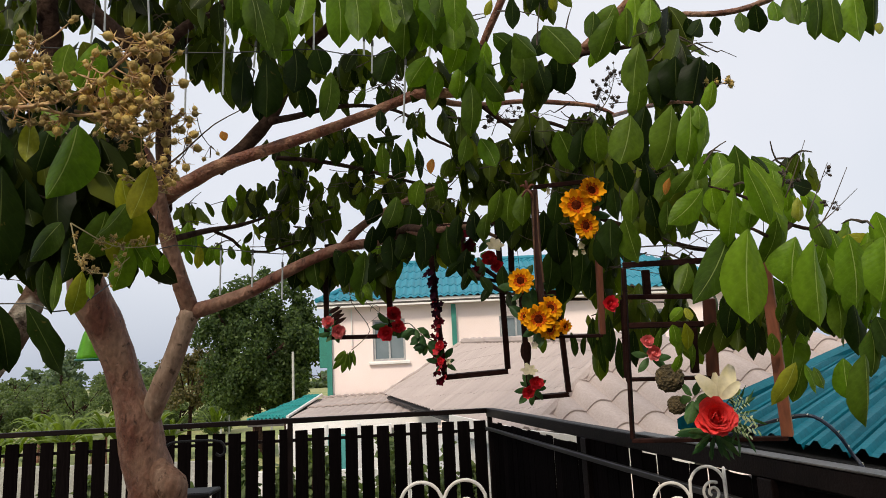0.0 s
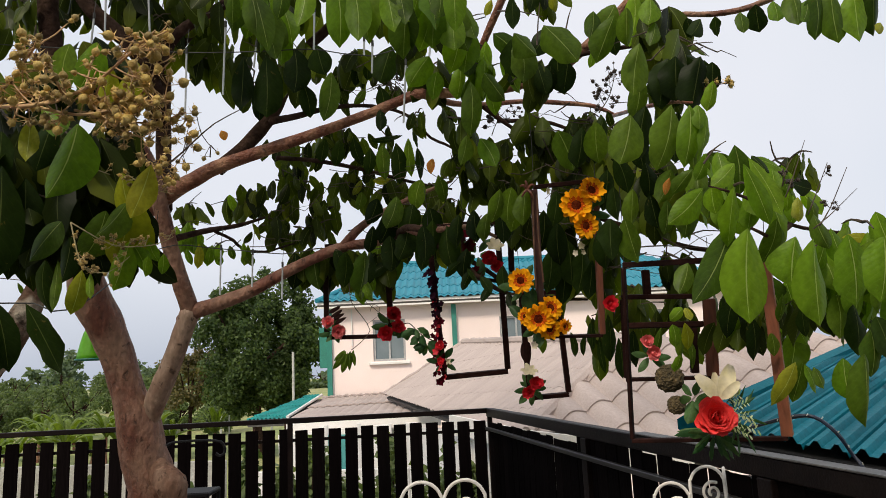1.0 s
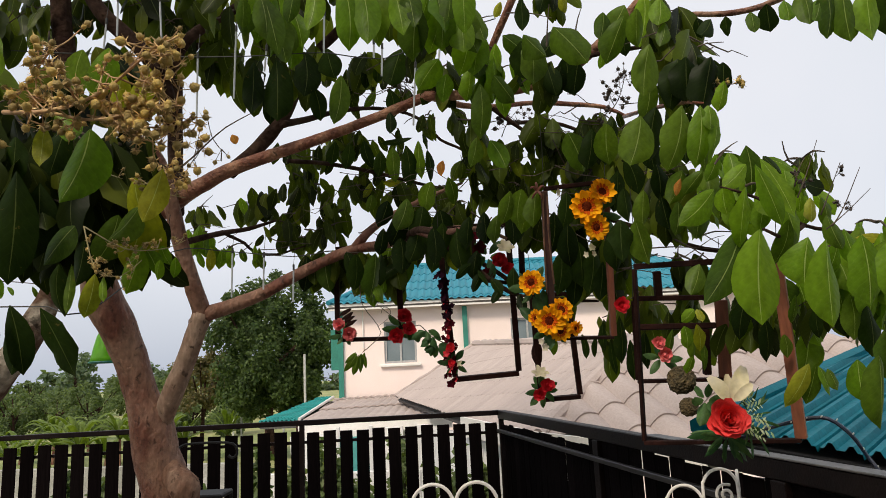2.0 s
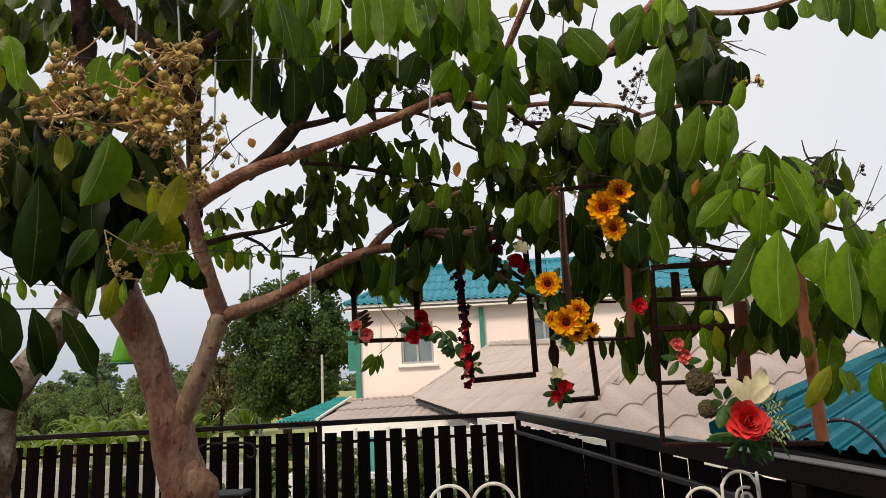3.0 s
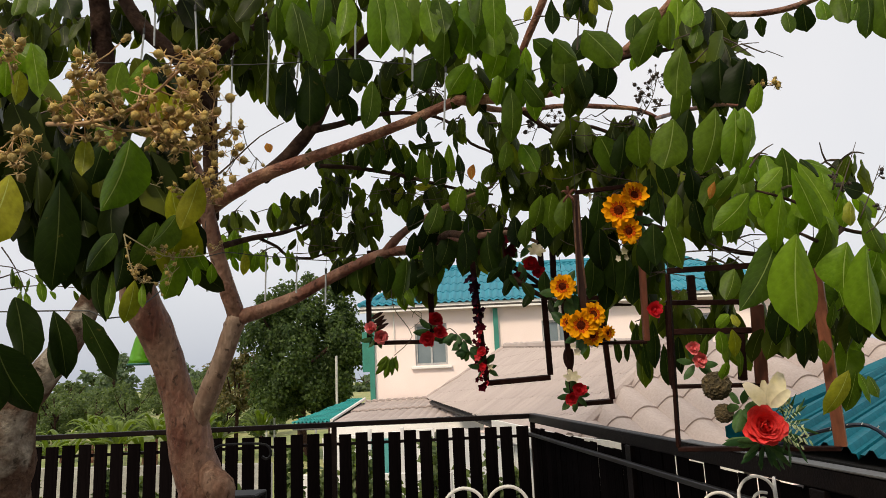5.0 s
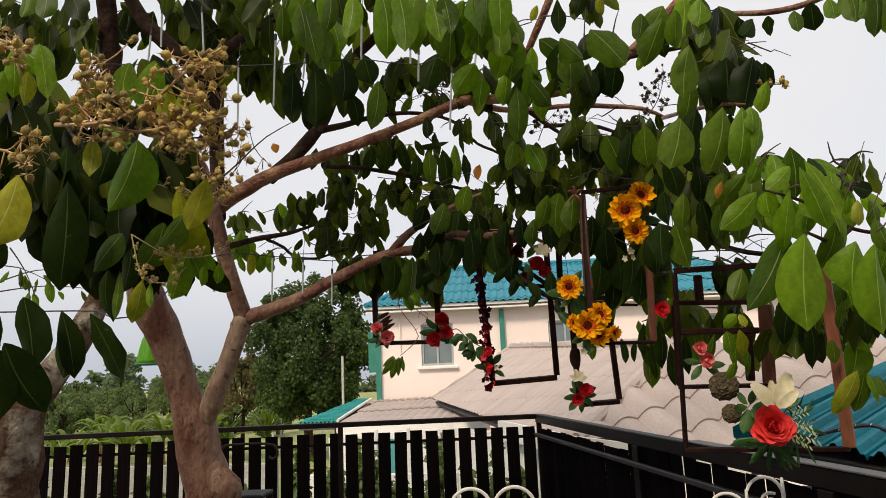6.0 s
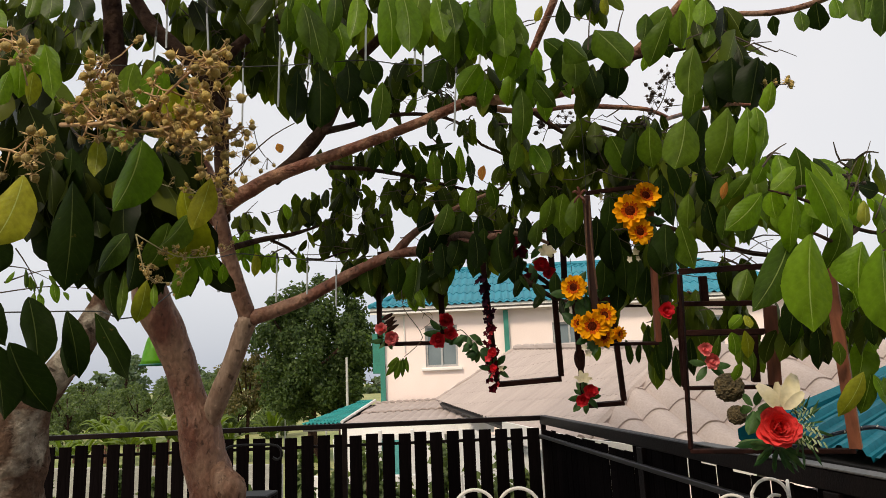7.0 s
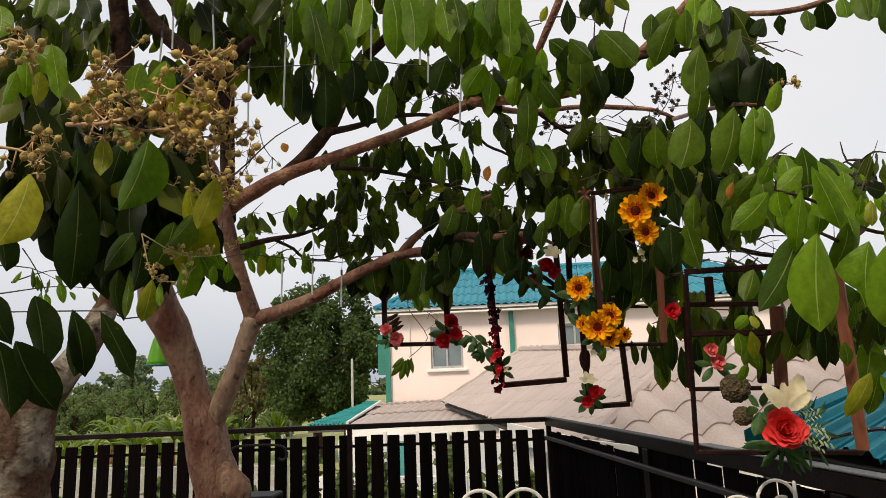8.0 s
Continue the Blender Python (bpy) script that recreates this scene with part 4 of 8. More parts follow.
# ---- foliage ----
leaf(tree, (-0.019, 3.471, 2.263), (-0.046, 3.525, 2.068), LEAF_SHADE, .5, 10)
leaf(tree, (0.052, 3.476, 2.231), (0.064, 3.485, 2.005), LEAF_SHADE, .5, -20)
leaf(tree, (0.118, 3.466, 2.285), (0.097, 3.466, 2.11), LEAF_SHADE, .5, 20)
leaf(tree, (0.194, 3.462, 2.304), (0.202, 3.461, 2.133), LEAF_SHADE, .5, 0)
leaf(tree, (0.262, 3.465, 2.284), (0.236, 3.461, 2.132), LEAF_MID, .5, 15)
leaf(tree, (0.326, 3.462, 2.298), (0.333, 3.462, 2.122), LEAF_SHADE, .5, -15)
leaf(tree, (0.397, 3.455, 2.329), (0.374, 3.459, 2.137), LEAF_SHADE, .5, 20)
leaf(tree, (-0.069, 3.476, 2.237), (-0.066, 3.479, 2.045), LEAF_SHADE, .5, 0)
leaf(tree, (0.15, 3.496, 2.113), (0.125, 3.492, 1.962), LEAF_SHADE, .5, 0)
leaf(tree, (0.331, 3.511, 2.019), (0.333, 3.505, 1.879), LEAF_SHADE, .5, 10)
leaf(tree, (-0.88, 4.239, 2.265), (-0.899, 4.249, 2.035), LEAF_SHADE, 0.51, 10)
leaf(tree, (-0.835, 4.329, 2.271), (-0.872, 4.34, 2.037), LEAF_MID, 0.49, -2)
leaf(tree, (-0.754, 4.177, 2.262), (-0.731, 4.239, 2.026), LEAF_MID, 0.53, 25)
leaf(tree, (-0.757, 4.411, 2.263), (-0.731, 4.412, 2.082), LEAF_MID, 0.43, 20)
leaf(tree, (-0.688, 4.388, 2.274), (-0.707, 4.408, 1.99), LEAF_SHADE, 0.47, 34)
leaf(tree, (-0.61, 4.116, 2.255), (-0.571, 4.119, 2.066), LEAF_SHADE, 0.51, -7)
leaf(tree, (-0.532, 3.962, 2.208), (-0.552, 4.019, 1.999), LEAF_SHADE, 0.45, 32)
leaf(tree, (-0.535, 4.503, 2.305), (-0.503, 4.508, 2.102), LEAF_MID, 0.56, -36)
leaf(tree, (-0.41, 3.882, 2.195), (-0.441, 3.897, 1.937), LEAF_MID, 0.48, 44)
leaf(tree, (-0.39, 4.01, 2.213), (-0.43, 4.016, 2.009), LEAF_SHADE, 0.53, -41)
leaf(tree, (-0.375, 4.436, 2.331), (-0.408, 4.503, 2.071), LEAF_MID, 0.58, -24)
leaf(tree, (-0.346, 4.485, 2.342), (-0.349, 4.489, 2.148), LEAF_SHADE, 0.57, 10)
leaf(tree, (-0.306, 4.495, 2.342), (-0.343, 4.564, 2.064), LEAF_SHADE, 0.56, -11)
leaf(tree, (0.806, 1.764, 1.827), (0.794, 1.776, 1.583), LEAF_BRIGHT, .48, 5)
leaf(tree, (0.803, 1.861, 1.852), (0.699, 1.917, 1.65), LEAF_MID, .42, -25)
leaf(tree, (0.954, 1.816, 1.809), (0.929, 1.809, 1.678), LEAF_BRIGHT, .75, 0)
leaf(tree, (0.974, 1.768, 1.793), (0.977, 1.777, 1.569), LEAF_BRIGHT, .52, 25)
leaf(tree, (1.124, 1.718, 1.782), (1.097, 1.716, 1.619), LEAF_BRIGHT, .55, -10)
leaf(tree, (1.181, 1.962, 1.834), (1.186, 1.968, 1.63), LEAF_BRIGHT, .5, -10)
leaf(tree, (0.987, 1.958, 1.867), (0.954, 1.948, 1.752), LEAF_MID, .5, 0)
leaf(tree, (1.189, 2.057, 1.87), (1.218, 2.047, 1.754), LEAF_BRIGHT, .5, 0)
leaf(tree, (1.316, 2.063, 1.83), (1.296, 2.105, 1.707), LEAF_MID, .5, 0)
leaf(tree, (0.966, 1.947, 1.932), (1.018, 1.989, 1.805), LEAF_BRIGHT, .45, 20)
leaf(tree, (1.14, 2.05, 1.914), (1.17, 2.038, 1.806), LEAF_MID, .5, 0)
leaf(tree, (0.817, 2.123, 2.092), (0.758, 2.156, 2.021), LEAF_MID, .5, 0)
leaf(tree, (0.952, 2.12, 2.104), (0.865, 2.103, 2.029), LEAF_BRIGHT, .45, 0)
leaf(tree, (1.006, 2.117, 2.119), (1.097, 2.094, 2.071), LEAF_BRIGHT, .4, 0)
leaf(tree, (1.339, 2.258, 1.875), (1.449, 2.232, 1.846), LEAF_YELLOW, .3, 0)
leaf(tree, (0.752, 1.891, 1.971), (0.649, 1.879, 1.872), LEAF_BRIGHT, .5, 10)
leaf(tree, (0.756, 1.842, 1.959), (0.774, 1.874, 1.891), LEAF_BRIGHT, .7, -30)
leaf(tree, (0.796, 1.793, 1.947), (0.802, 1.841, 1.79), LEAF_BRIGHT, .36, 20)
leaf(tree, (0.847, 1.831, 2.019), (0.902, 1.83, 1.848), LEAF_BRIGHT, .3, -20)
leaf(tree, (0.883, 1.876, 2.05), (0.952, 1.875, 1.878), LEAF_BRIGHT, .26, 10)
leaf(tree, (0.915, 1.923, 2.069), (0.954, 1.902, 2.014), LEAF_SHADE, .5, 0)
leaf(tree, (0.955, 1.906, 1.877), (0.922, 1.948, 1.753), LEAF_MID, .4, 0)
leaf(tree, (0.361, 2.797, 2.896), (0.388, 2.845, 2.74), LEAF_SHADE, .85, 0)
leaf(tree, (0.481, 2.909, 2.833), (0.515, 2.904, 2.686), LEAF_SHADE, .6, 0)
leaf(tree, (0.572, 2.902, 2.871), (0.605, 2.951, 2.704), LEAF_SHADE, .55, 0)
leaf(tree, (1.07, 2.038, 1.985), (1.072, 2.068, 1.928), LEAF_BRIGHT, .5, 0)
leaf(tree, (1.095, 2.041, 1.968), (1.081, 2.024, 1.89), LEAF_YELLOW, .45, 0)
leaf(tree, (1.127, 2.041, 1.967), (1.165, 2.077, 1.875), LEAF_MID, .5, 20)
leaf(tree, (1.129, 2.13, 2.035), (1.216, 2.152, 2.021), LEAF_SHADE, .6, 0)
leaf(tree, (0.791, 2.174, 1.801), (0.747, 2.162, 1.703), LEAF_MID, .6, 0)
leaf(tree, (0.626, 2.443, 2.013), (0.62, 2.44, 1.859), LEAF_SHADE, .55, 10)
leaf(tree, (0.677, 2.443, 2.011), (0.726, 2.491, 1.853), LEAF_MID, .48, -10)
leaf(tree, (0.836, 2.399, 1.678), (0.785, 2.376, 1.636), LEAF_BRIGHT, .6, 0)
leaf(tree, (0.844, 2.399, 1.677), (0.851, 2.376, 1.631), LEAF_YELLOW, .6, 0)
leaf(tree, (0.857, 2.528, 1.52), (0.84, 2.56, 1.456), LEAF_BRIGHT, .5, 0)
leaf(tree, (1.116, 2.229, 1.477), (1.027, 2.222, 1.347), LEAF_YELLOW, .42, 0)
leaf(tree, (1.139, 2.229, 1.476), (1.111, 2.271, 1.35), LEAF_MID, .4, 0)
leaf(tree, (1.144, 2.23, 1.469), (1.168, 2.215, 1.377), LEAF_BRIGHT, .42, 15)
leaf(tree, (1.172, 2.231, 1.459), (1.188, 2.213, 1.392), LEAF_MID, .45, 0)
leaf(tree, (1.209, 2.125, 1.483), (1.219, 2.117, 1.358), LEAF_BRIGHT, .62, 0)
leaf(tree, (1.233, 2.009, 1.564), (1.221, 2.003, 1.427), LEAF_MID, .5, 0)
leaf(tree, (1.153, 1.921, 1.493), (1.16, 1.925, 1.295), LEAF_MID, .5, 20)
leaf(tree, (1.254, 2.191, 1.684), (1.248, 2.186, 1.542), LEAF_MID, .5, 0)
leaf(tree, (1.251, 2.003, 1.598), (1.266, 1.995, 1.469), LEAF_SHADE, .55, 0)
leaf(tree, (1.247, 2.097, 1.64), (1.247, 2.094, 1.488), LEAF_SHADE, .5, 20)
leaf(tree, (0.688, 2.283, 2.34), (0.637, 2.283, 2.169), LEAF_MID, .72, 0)
leaf(tree, (0.795, 2.182, 2.332), (0.738, 2.19, 2.118), LEAF_MID, .46, 8)
leaf(tree, (0.855, 2.182, 2.329), (0.822, 2.188, 2.123), LEAF_BRIGHT, .43, -8)
leaf(tree, (0.881, 2.182, 2.328), (0.877, 2.167, 2.241), LEAF_BRIGHT, .6, 0)
leaf(tree, (0.909, 2.188, 2.294), (0.872, 2.187, 2.128), LEAF_BRIGHT, .32, 30)
leaf(tree, (0.615, 2.478, 2.39), (0.632, 2.524, 2.243), LEAF_MID, .55, 0)
leaf(tree, (0.894, 2.437, 2.612), (0.846, 2.441, 2.42), LEAF_SHADE, .55, 0)
leaf(tree, (0.942, 2.439, 2.597), (0.931, 2.487, 2.438), LEAF_SHADE, .5, 0)
leaf(tree, (0.978, 2.342, 2.571), (0.932, 2.346, 2.378), LEAF_SHADE, .6, 10)
leaf(tree, (0.927, 2.342, 2.574), (1.021, 2.368, 2.538), LEAF_SHADE, .6, 0)
leaf(tree, (0.761, 2.334, 2.628), (0.725, 2.337, 2.437), LEAF_MID, .48, 0)
leaf(tree, (0.773, 2.213, 2.738), (0.755, 2.201, 2.634), LEAF_BRIGHT, .7, 0)
leaf(tree, (0.691, 2.219, 2.706), (0.701, 2.261, 2.584), LEAF_MID, .5, 0)
leaf(tree, (0.674, 2.316, 2.732), (0.606, 2.365, 2.572), LEAF_MID, .5, 0)
leaf(tree, (0.788, 2.228, 2.651), (0.756, 2.213, 2.562), LEAF_MID, .5, 0)
leaf(tree, (0.896, 2.225, 2.661), (0.922, 2.256, 2.6), LEAF_SHADE, .6, 0)
leaf(tree, (0.945, 2.226, 2.655), (0.896, 2.207, 2.589), LEAF_SHADE, .7, 0)
leaf(tree, (0.994, 2.224, 2.661), (1.009, 2.255, 2.602), LEAF_SHADE, .6, 0)
leaf(tree, (1.082, 2.222, 2.672), (1.081, 2.205, 2.592), LEAF_MID, .55, 0)
leaf(tree, (1.136, 2.217, 2.696), (1.153, 2.252, 2.609), LEAF_SHADE, .85, 0)
leaf(tree, (1.197, 2.215, 2.705), (1.198, 2.199, 2.624), LEAF_BRIGHT, .7, 0)
leaf(tree, (1.208, 2.117, 2.683), (1.209, 2.109, 2.556), LEAF_MID, .6, 0)
leaf(tree, (1.283, 2.115, 2.689), (1.278, 2.115, 2.516), LEAF_MID, .5, 10)
leaf(tree, (1.339, 2.115, 2.686), (1.347, 2.118, 2.5), LEAF_MID, .45, 0)
leaf(tree, (1.414, 2.115, 2.683), (1.41, 2.118, 2.496), LEAF_BRIGHT, .5, -10)
leaf(tree, (1.479, 2.115, 2.68), (1.506, 2.161, 2.537), LEAF_SHADE, .5, 0)
leaf(tree, (1.263, 2.122, 2.653), (1.225, 2.107, 2.566), LEAF_BRIGHT, .6, 0)
leaf(tree, (1.499, 2.135, 2.568), (1.474, 2.113, 2.523), LEAF_YELLOW, .6, 0)
leaf(tree, (-0.269, 1.88, 2.659), (-0.261, 1.885, 2.454), LEAF_BRIGHT, .4, 0)
leaf(tree, (-0.219, 1.88, 2.657), (-0.202, 1.885, 2.451), LEAF_BRIGHT, .36, 10)
leaf(tree, (-0.156, 1.924, 2.69), (-0.186, 1.93, 2.484), LEAF_MID, .36, -15)
leaf(tree, (-0.12, 1.883, 2.636), (-0.095, 1.88, 2.477), LEAF_BRIGHT, .4, 0)
leaf(tree, (-0.086, 1.88, 2.65), (-0.061, 1.876, 2.497), LEAF_MID, .36, 10)
leaf(tree, (-0.361, 1.927, 2.683), (-0.384, 1.924, 2.526), LEAF_BRIGHT, .42, 0)
leaf(tree, (-0.449, 2.017, 2.751), (-0.47, 2.011, 2.617), LEAF_MID, .42, 0)
leaf(tree, (0.087, 2.016, 2.735), (0.088, 2.018, 2.549), LEAF_BRIGHT, .4, 0)
leaf(tree, (0.052, 2.112, 2.765), (0.039, 2.104, 2.64), LEAF_MID, .45, 0)
leaf(tree, (-0.666, 2.209, 2.825), (-0.68, 2.247, 2.726), LEAF_MID, .5, 0)
leaf(tree, (-0.615, 2.303, 2.867), (-0.57, 2.309, 2.659), LEAF_MID, .4, 0)
leaf(tree, (-0.634, 2.299, 2.888), (-0.61, 2.3, 2.712), LEAF_MID, .45, 0)
leaf(tree, (0.002, 2.904, 2.886), (-0.095, 2.947, 2.759), LEAF_BRIGHT, .65, 0)
leaf(tree, (0.034, 2.916, 2.817), (0.011, 2.957, 2.699), LEAF_BRIGHT, .6, 0)
leaf(tree, (0.181, 2.923, 2.766), (0.168, 2.936, 2.52), LEAF_MID, .36, 0)
leaf(tree, (0.245, 2.917, 2.8), (0.34, 2.957, 2.684), LEAF_MID, .62, 0)
leaf(tree, (0.284, 2.793, 2.924), (0.385, 2.827, 2.844), LEAF_MID, .7, 0)
leaf(tree, (0.36, 2.7, 2.875), (0.455, 2.734, 2.789), LEAF_MID, .75, 0)
leaf(tree, (0.469, 2.601, 2.853), (0.595, 2.598, 2.69), LEAF_MID, .68, 0)
leaf(tree, (0.393, 2.797, 2.899), (0.399, 2.802, 2.695), LEAF_MID, .6, 0)
leaf(tree, (0.544, 2.91, 2.823), (0.5, 2.955, 2.689), LEAF_SHADE, .55, 0)
leaf(tree, (0.6, 2.814, 2.789), (0.581, 2.857, 2.663), LEAF_SHADE, .55, 0)
leaf(tree, (0.221, 3.063, 2.548), (0.285, 3.057, 2.406), LEAF_BRIGHT, .6, 0)
leaf(tree, (0.164, 3.156, 2.597), (0.128, 3.151, 2.458), LEAF_MID, .5, 0)
leaf(tree, (0.542, 2.866, 2.498), (0.614, 2.915, 2.332), LEAF_MID, .6, 0)
leaf(tree, (0.332, 2.908, 2.268), (0.314, 2.957, 2.109), LEAF_MID, .55, 0)
leaf(tree, (0.282, 2.91, 2.263), (0.241, 2.955, 2.125), LEAF_MID, .45, 0)
leaf(tree, (0.392, 2.91, 2.258), (0.369, 2.908, 2.096), LEAF_MID, .5, 0)
leaf(tree, (-0.264, 3.42, 2.848), (-0.267, 3.41, 2.731), LEAF_SHADE, .5, 0)
leaf(tree, (-0.815, 1.529, 2.1), (-0.875, 1.529, 1.925), LEAF_BRIGHT, .55, 0)
leaf(tree, (-0.923, 1.526, 2.118), (-0.921, 1.514, 2.011), LEAF_YELLOW, .38, 20)
leaf(tree, (-0.924, 1.57, 2.158), (-0.861, 1.552, 2.083), LEAF_BRIGHT, .6, 0)
leaf(tree, (-0.65, 1.545, 2), (-0.697, 1.536, 1.878), LEAF_YELLOW, .52, 0)
leaf(tree, (-0.943, 1.714, 1.916), (-1.017, 1.701, 1.819), LEAF_MID, .62, 0)
leaf(tree, (-0.777, 1.706, 1.953), (-0.85, 1.692, 1.867), LEAF_MID, .7, 0)
leaf(tree, (-0.774, 1.723, 1.857), (-0.837, 1.765, 1.74), LEAF_BRIGHT, .5, 0)
leaf(tree, (-0.871, 1.686, 1.785), (-0.922, 1.726, 1.677), LEAF_YELLOW, .38, 10)
leaf(tree, (-0.851, 1.687, 1.777), (-0.842, 1.668, 1.713), LEAF_BRIGHT, .3, 0)
leaf(tree, (-0.956, 1.731, 1.821), (-0.956, 1.723, 1.691), LEAF_MID, .25, 0)
leaf(tree, (-1.017, 1.781, 1.831), (-1.035, 1.826, 1.691), LEAF_SHADE, .38, 0)
leaf(tree, (-0.786, 1.774, 1.859), (-0.747, 1.756, 1.786), LEAF_BRIGHT, .5, 0)
leaf(tree, (-0.746, 1.772, 1.865), (-0.733, 1.802, 1.814), LEAF_BRIGHT, .45, 0)
leaf(tree, (-1.124, 1.803, 1.694), (-1.144, 1.798, 1.551), LEAF_SHADE, .55, 0)
leaf(tree, (-1.159, 1.651, 1.752), (-1.133, 1.658, 1.564), LEAF_SHADE, .46, 0)
leaf(tree, (-1.094, 1.709, 1.72), (-1.071, 1.713, 1.546), LEAF_SHADE, .4, 0)
leaf(tree, (-1.176, 1.616, 1.637), (-1.114, 1.676, 1.456), LEAF_SHADE, .48, 0)
leaf(tree, (-1.22, 1.613, 1.639), (-1.222, 1.67, 1.446), LEAF_SHADE, .48, 0)
leaf(tree, (-1.022, 1.716, 1.711), (-0.931, 1.726, 1.532), LEAF_SHADE, .42, -20)
leaf(tree, (-1.296, 1.689, 1.766), (-1.253, 1.687, 1.637), LEAF_SHADE, .6, 0)
leaf(tree, (-1.022, 1.411, 1.99), (-1.082, 1.407, 1.829), LEAF_YELLOW, .62, 0)
leaf(tree, (-1.033, 1.607, 2.033), (-1.068, 1.626, 1.761), LEAF_SHADE, .42, 0)
leaf(tree, (-1.274, 1.659, 1.931), (-1.281, 1.699, 1.826), LEAF_SHADE, .7, 0)
leaf(tree, (-1.074, 1.41, 2.241), (-1.138, 1.439, 2.175), LEAF_BRIGHT, .5, 0)
leaf(tree, (-1.092, 1.445, 2.323), (-0.98, 1.437, 2.244), LEAF_BRIGHT, .5, 0)
leaf(tree, (-1.2, 1.639, 2.597), (-1.198, 1.627, 2.501), LEAF_MID, .6, 0)
leaf(tree, (-1.151, 1.643, 2.595), (-1.145, 1.632, 2.496), LEAF_MID, .6, 0)
leaf(tree, (-1.093, 1.648, 2.592), (-1.047, 1.641, 2.488), LEAF_SHADE, .6, 0)
leaf(tree, (-1.174, 1.466, 2.446), (-1.161, 1.455, 2.35), LEAF_BRIGHT, .6, 0)
clump(tree, (0.268, 3.111, 2.852), (0.09, 0.12, 0.07), 9, 0.161, [LEAF_MID, LEAF_BRIGHT, LEAF_BRIGHT], seed=0)
clump(tree, (0.467, 3.016, 2.801), (0.10, 0.12, 0.05), 12, 0.155, None, seed=1)
clump(tree, (-0.809, 4.603, 2.502), (0.11, 0.12, 0.08), 10, 0.147, None, seed=2)
clump(tree, (-0.433, 4.223, 3.489), (0.12, 0.12, 0.09), 5, 0.190, None, seed=3)
clump(tree, (0.809, 3.428, 2.754), (0.12, 0.12, 0.05), 18, 0.136, None, seed=4)
clump(tree, (1.162, 2.706, 1.649), (0.07, 0.12, 0.07), 18, 0.143, None, seed=5)
clump(tree, (1.396, 2.598, 1.672), (0.10, 0.12, 0.05), 18, 0.137, None, seed=6)
clump(tree, (-0.278, 4.4, 3.054), (0.11, 0.12, 0.03), 6, 0.120, None, seed=7)
clump(tree, (0.419, 3.688, 2.448), (0.12, 0.12, 0.07), 18, 0.172, None, seed=8)
clump(tree, (0.488, 3.719, 2.272), (0.11, 0.12, 0.07), 15, 0.184, None, seed=9)
clump(tree, (-0.591, 4.5, 3.075), (0.17, 0.14, 0.11), 14, 0.140, None, seed=10)
clump(tree, (1.077, 3.165, 1.926), (0.06, 0.12, 0.09), 12, 0.193, None, seed=11)
clump(tree, (0.961, 2.923, 2.154), (0.10, 0.12, 0.04), 11, 0.159, None, seed=12)
clump(tree, (0.961, 2.528, 2.092), (0.06, 0.12, 0.04), 7, 0.148, [LEAF_MID, LEAF_BRIGHT, LEAF_BRIGHT], seed=13)
clump(tree, (-1.157, 4.697, 2.558), (0.19, 0.16, 0.08), 18, 0.156, None, seed=14)
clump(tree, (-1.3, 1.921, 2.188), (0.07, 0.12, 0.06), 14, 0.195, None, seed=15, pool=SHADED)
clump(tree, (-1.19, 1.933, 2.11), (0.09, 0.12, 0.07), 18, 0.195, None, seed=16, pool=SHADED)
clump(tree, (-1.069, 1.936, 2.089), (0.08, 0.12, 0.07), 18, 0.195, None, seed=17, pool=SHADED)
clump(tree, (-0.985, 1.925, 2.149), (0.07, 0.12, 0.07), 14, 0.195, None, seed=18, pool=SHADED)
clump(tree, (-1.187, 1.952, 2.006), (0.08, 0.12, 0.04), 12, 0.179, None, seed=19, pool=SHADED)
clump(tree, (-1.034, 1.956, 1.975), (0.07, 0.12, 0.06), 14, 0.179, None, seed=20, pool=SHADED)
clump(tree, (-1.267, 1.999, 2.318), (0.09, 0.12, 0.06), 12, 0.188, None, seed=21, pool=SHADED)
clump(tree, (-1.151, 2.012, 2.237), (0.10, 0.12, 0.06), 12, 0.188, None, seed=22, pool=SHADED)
clump(tree, (-1.082, 4.053, 3.329), (0.10, 0.12, 0.10), 6, 0.214, None, seed=23)
clump(tree, (-0.856, 3.947, 3.344), (0.09, 0.12, 0.11), 6, 0.209, None, seed=24)
clump(tree, (-0.984, 4.707, 2.492), (0.17, 0.14, 0.07), 14, 0.150, None, seed=25)
clump(tree, (-1.667, 4.711, 2.505), (0.19, 0.16, 0.08), 14, 0.140, [LEAF_MID, LEAF_BRIGHT, LEAF_BRIGHT], seed=26)
clump(tree, (0.067, 4.091, 2.486), (0.12, 0.12, 0.06), 15, 0.153, None, seed=27)
clump(tree, (0.767, 3.537, 2.712), (0.11, 0.12, 0.08), 18, 0.179, None, seed=28)
clump(tree, (-1.853, 4.064, 3.882), (0.14, 0.12, 0.09), 13, 0.219, None, seed=29)
clump(tree, (-1.715, 4.084, 3.759), (0.13, 0.12, 0.09), 10, 0.219, None, seed=30)
clump(tree, (-0.741, 4.6, 3.088), (0.14, 0.12, 0.09), 15, 0.143, None, seed=31)
clump(tree, (-2.623, 4.073, 3.866), (0.16, 0.13, 0.14), 18, 0.206, None, seed=32)
clump(tree, (-2.19, 4.057, 3.933), (0.21, 0.17, 0.07), 13, 0.206, None, seed=33)
clump(tree, (-1.922, 4.191, 3.739), (0.15, 0.12, 0.22), 15, 0.211, None, seed=34)
clump(tree, (-1.588, 4.271, 3.845), (0.22, 0.18, 0.19), 21, 0.229, None, seed=35)
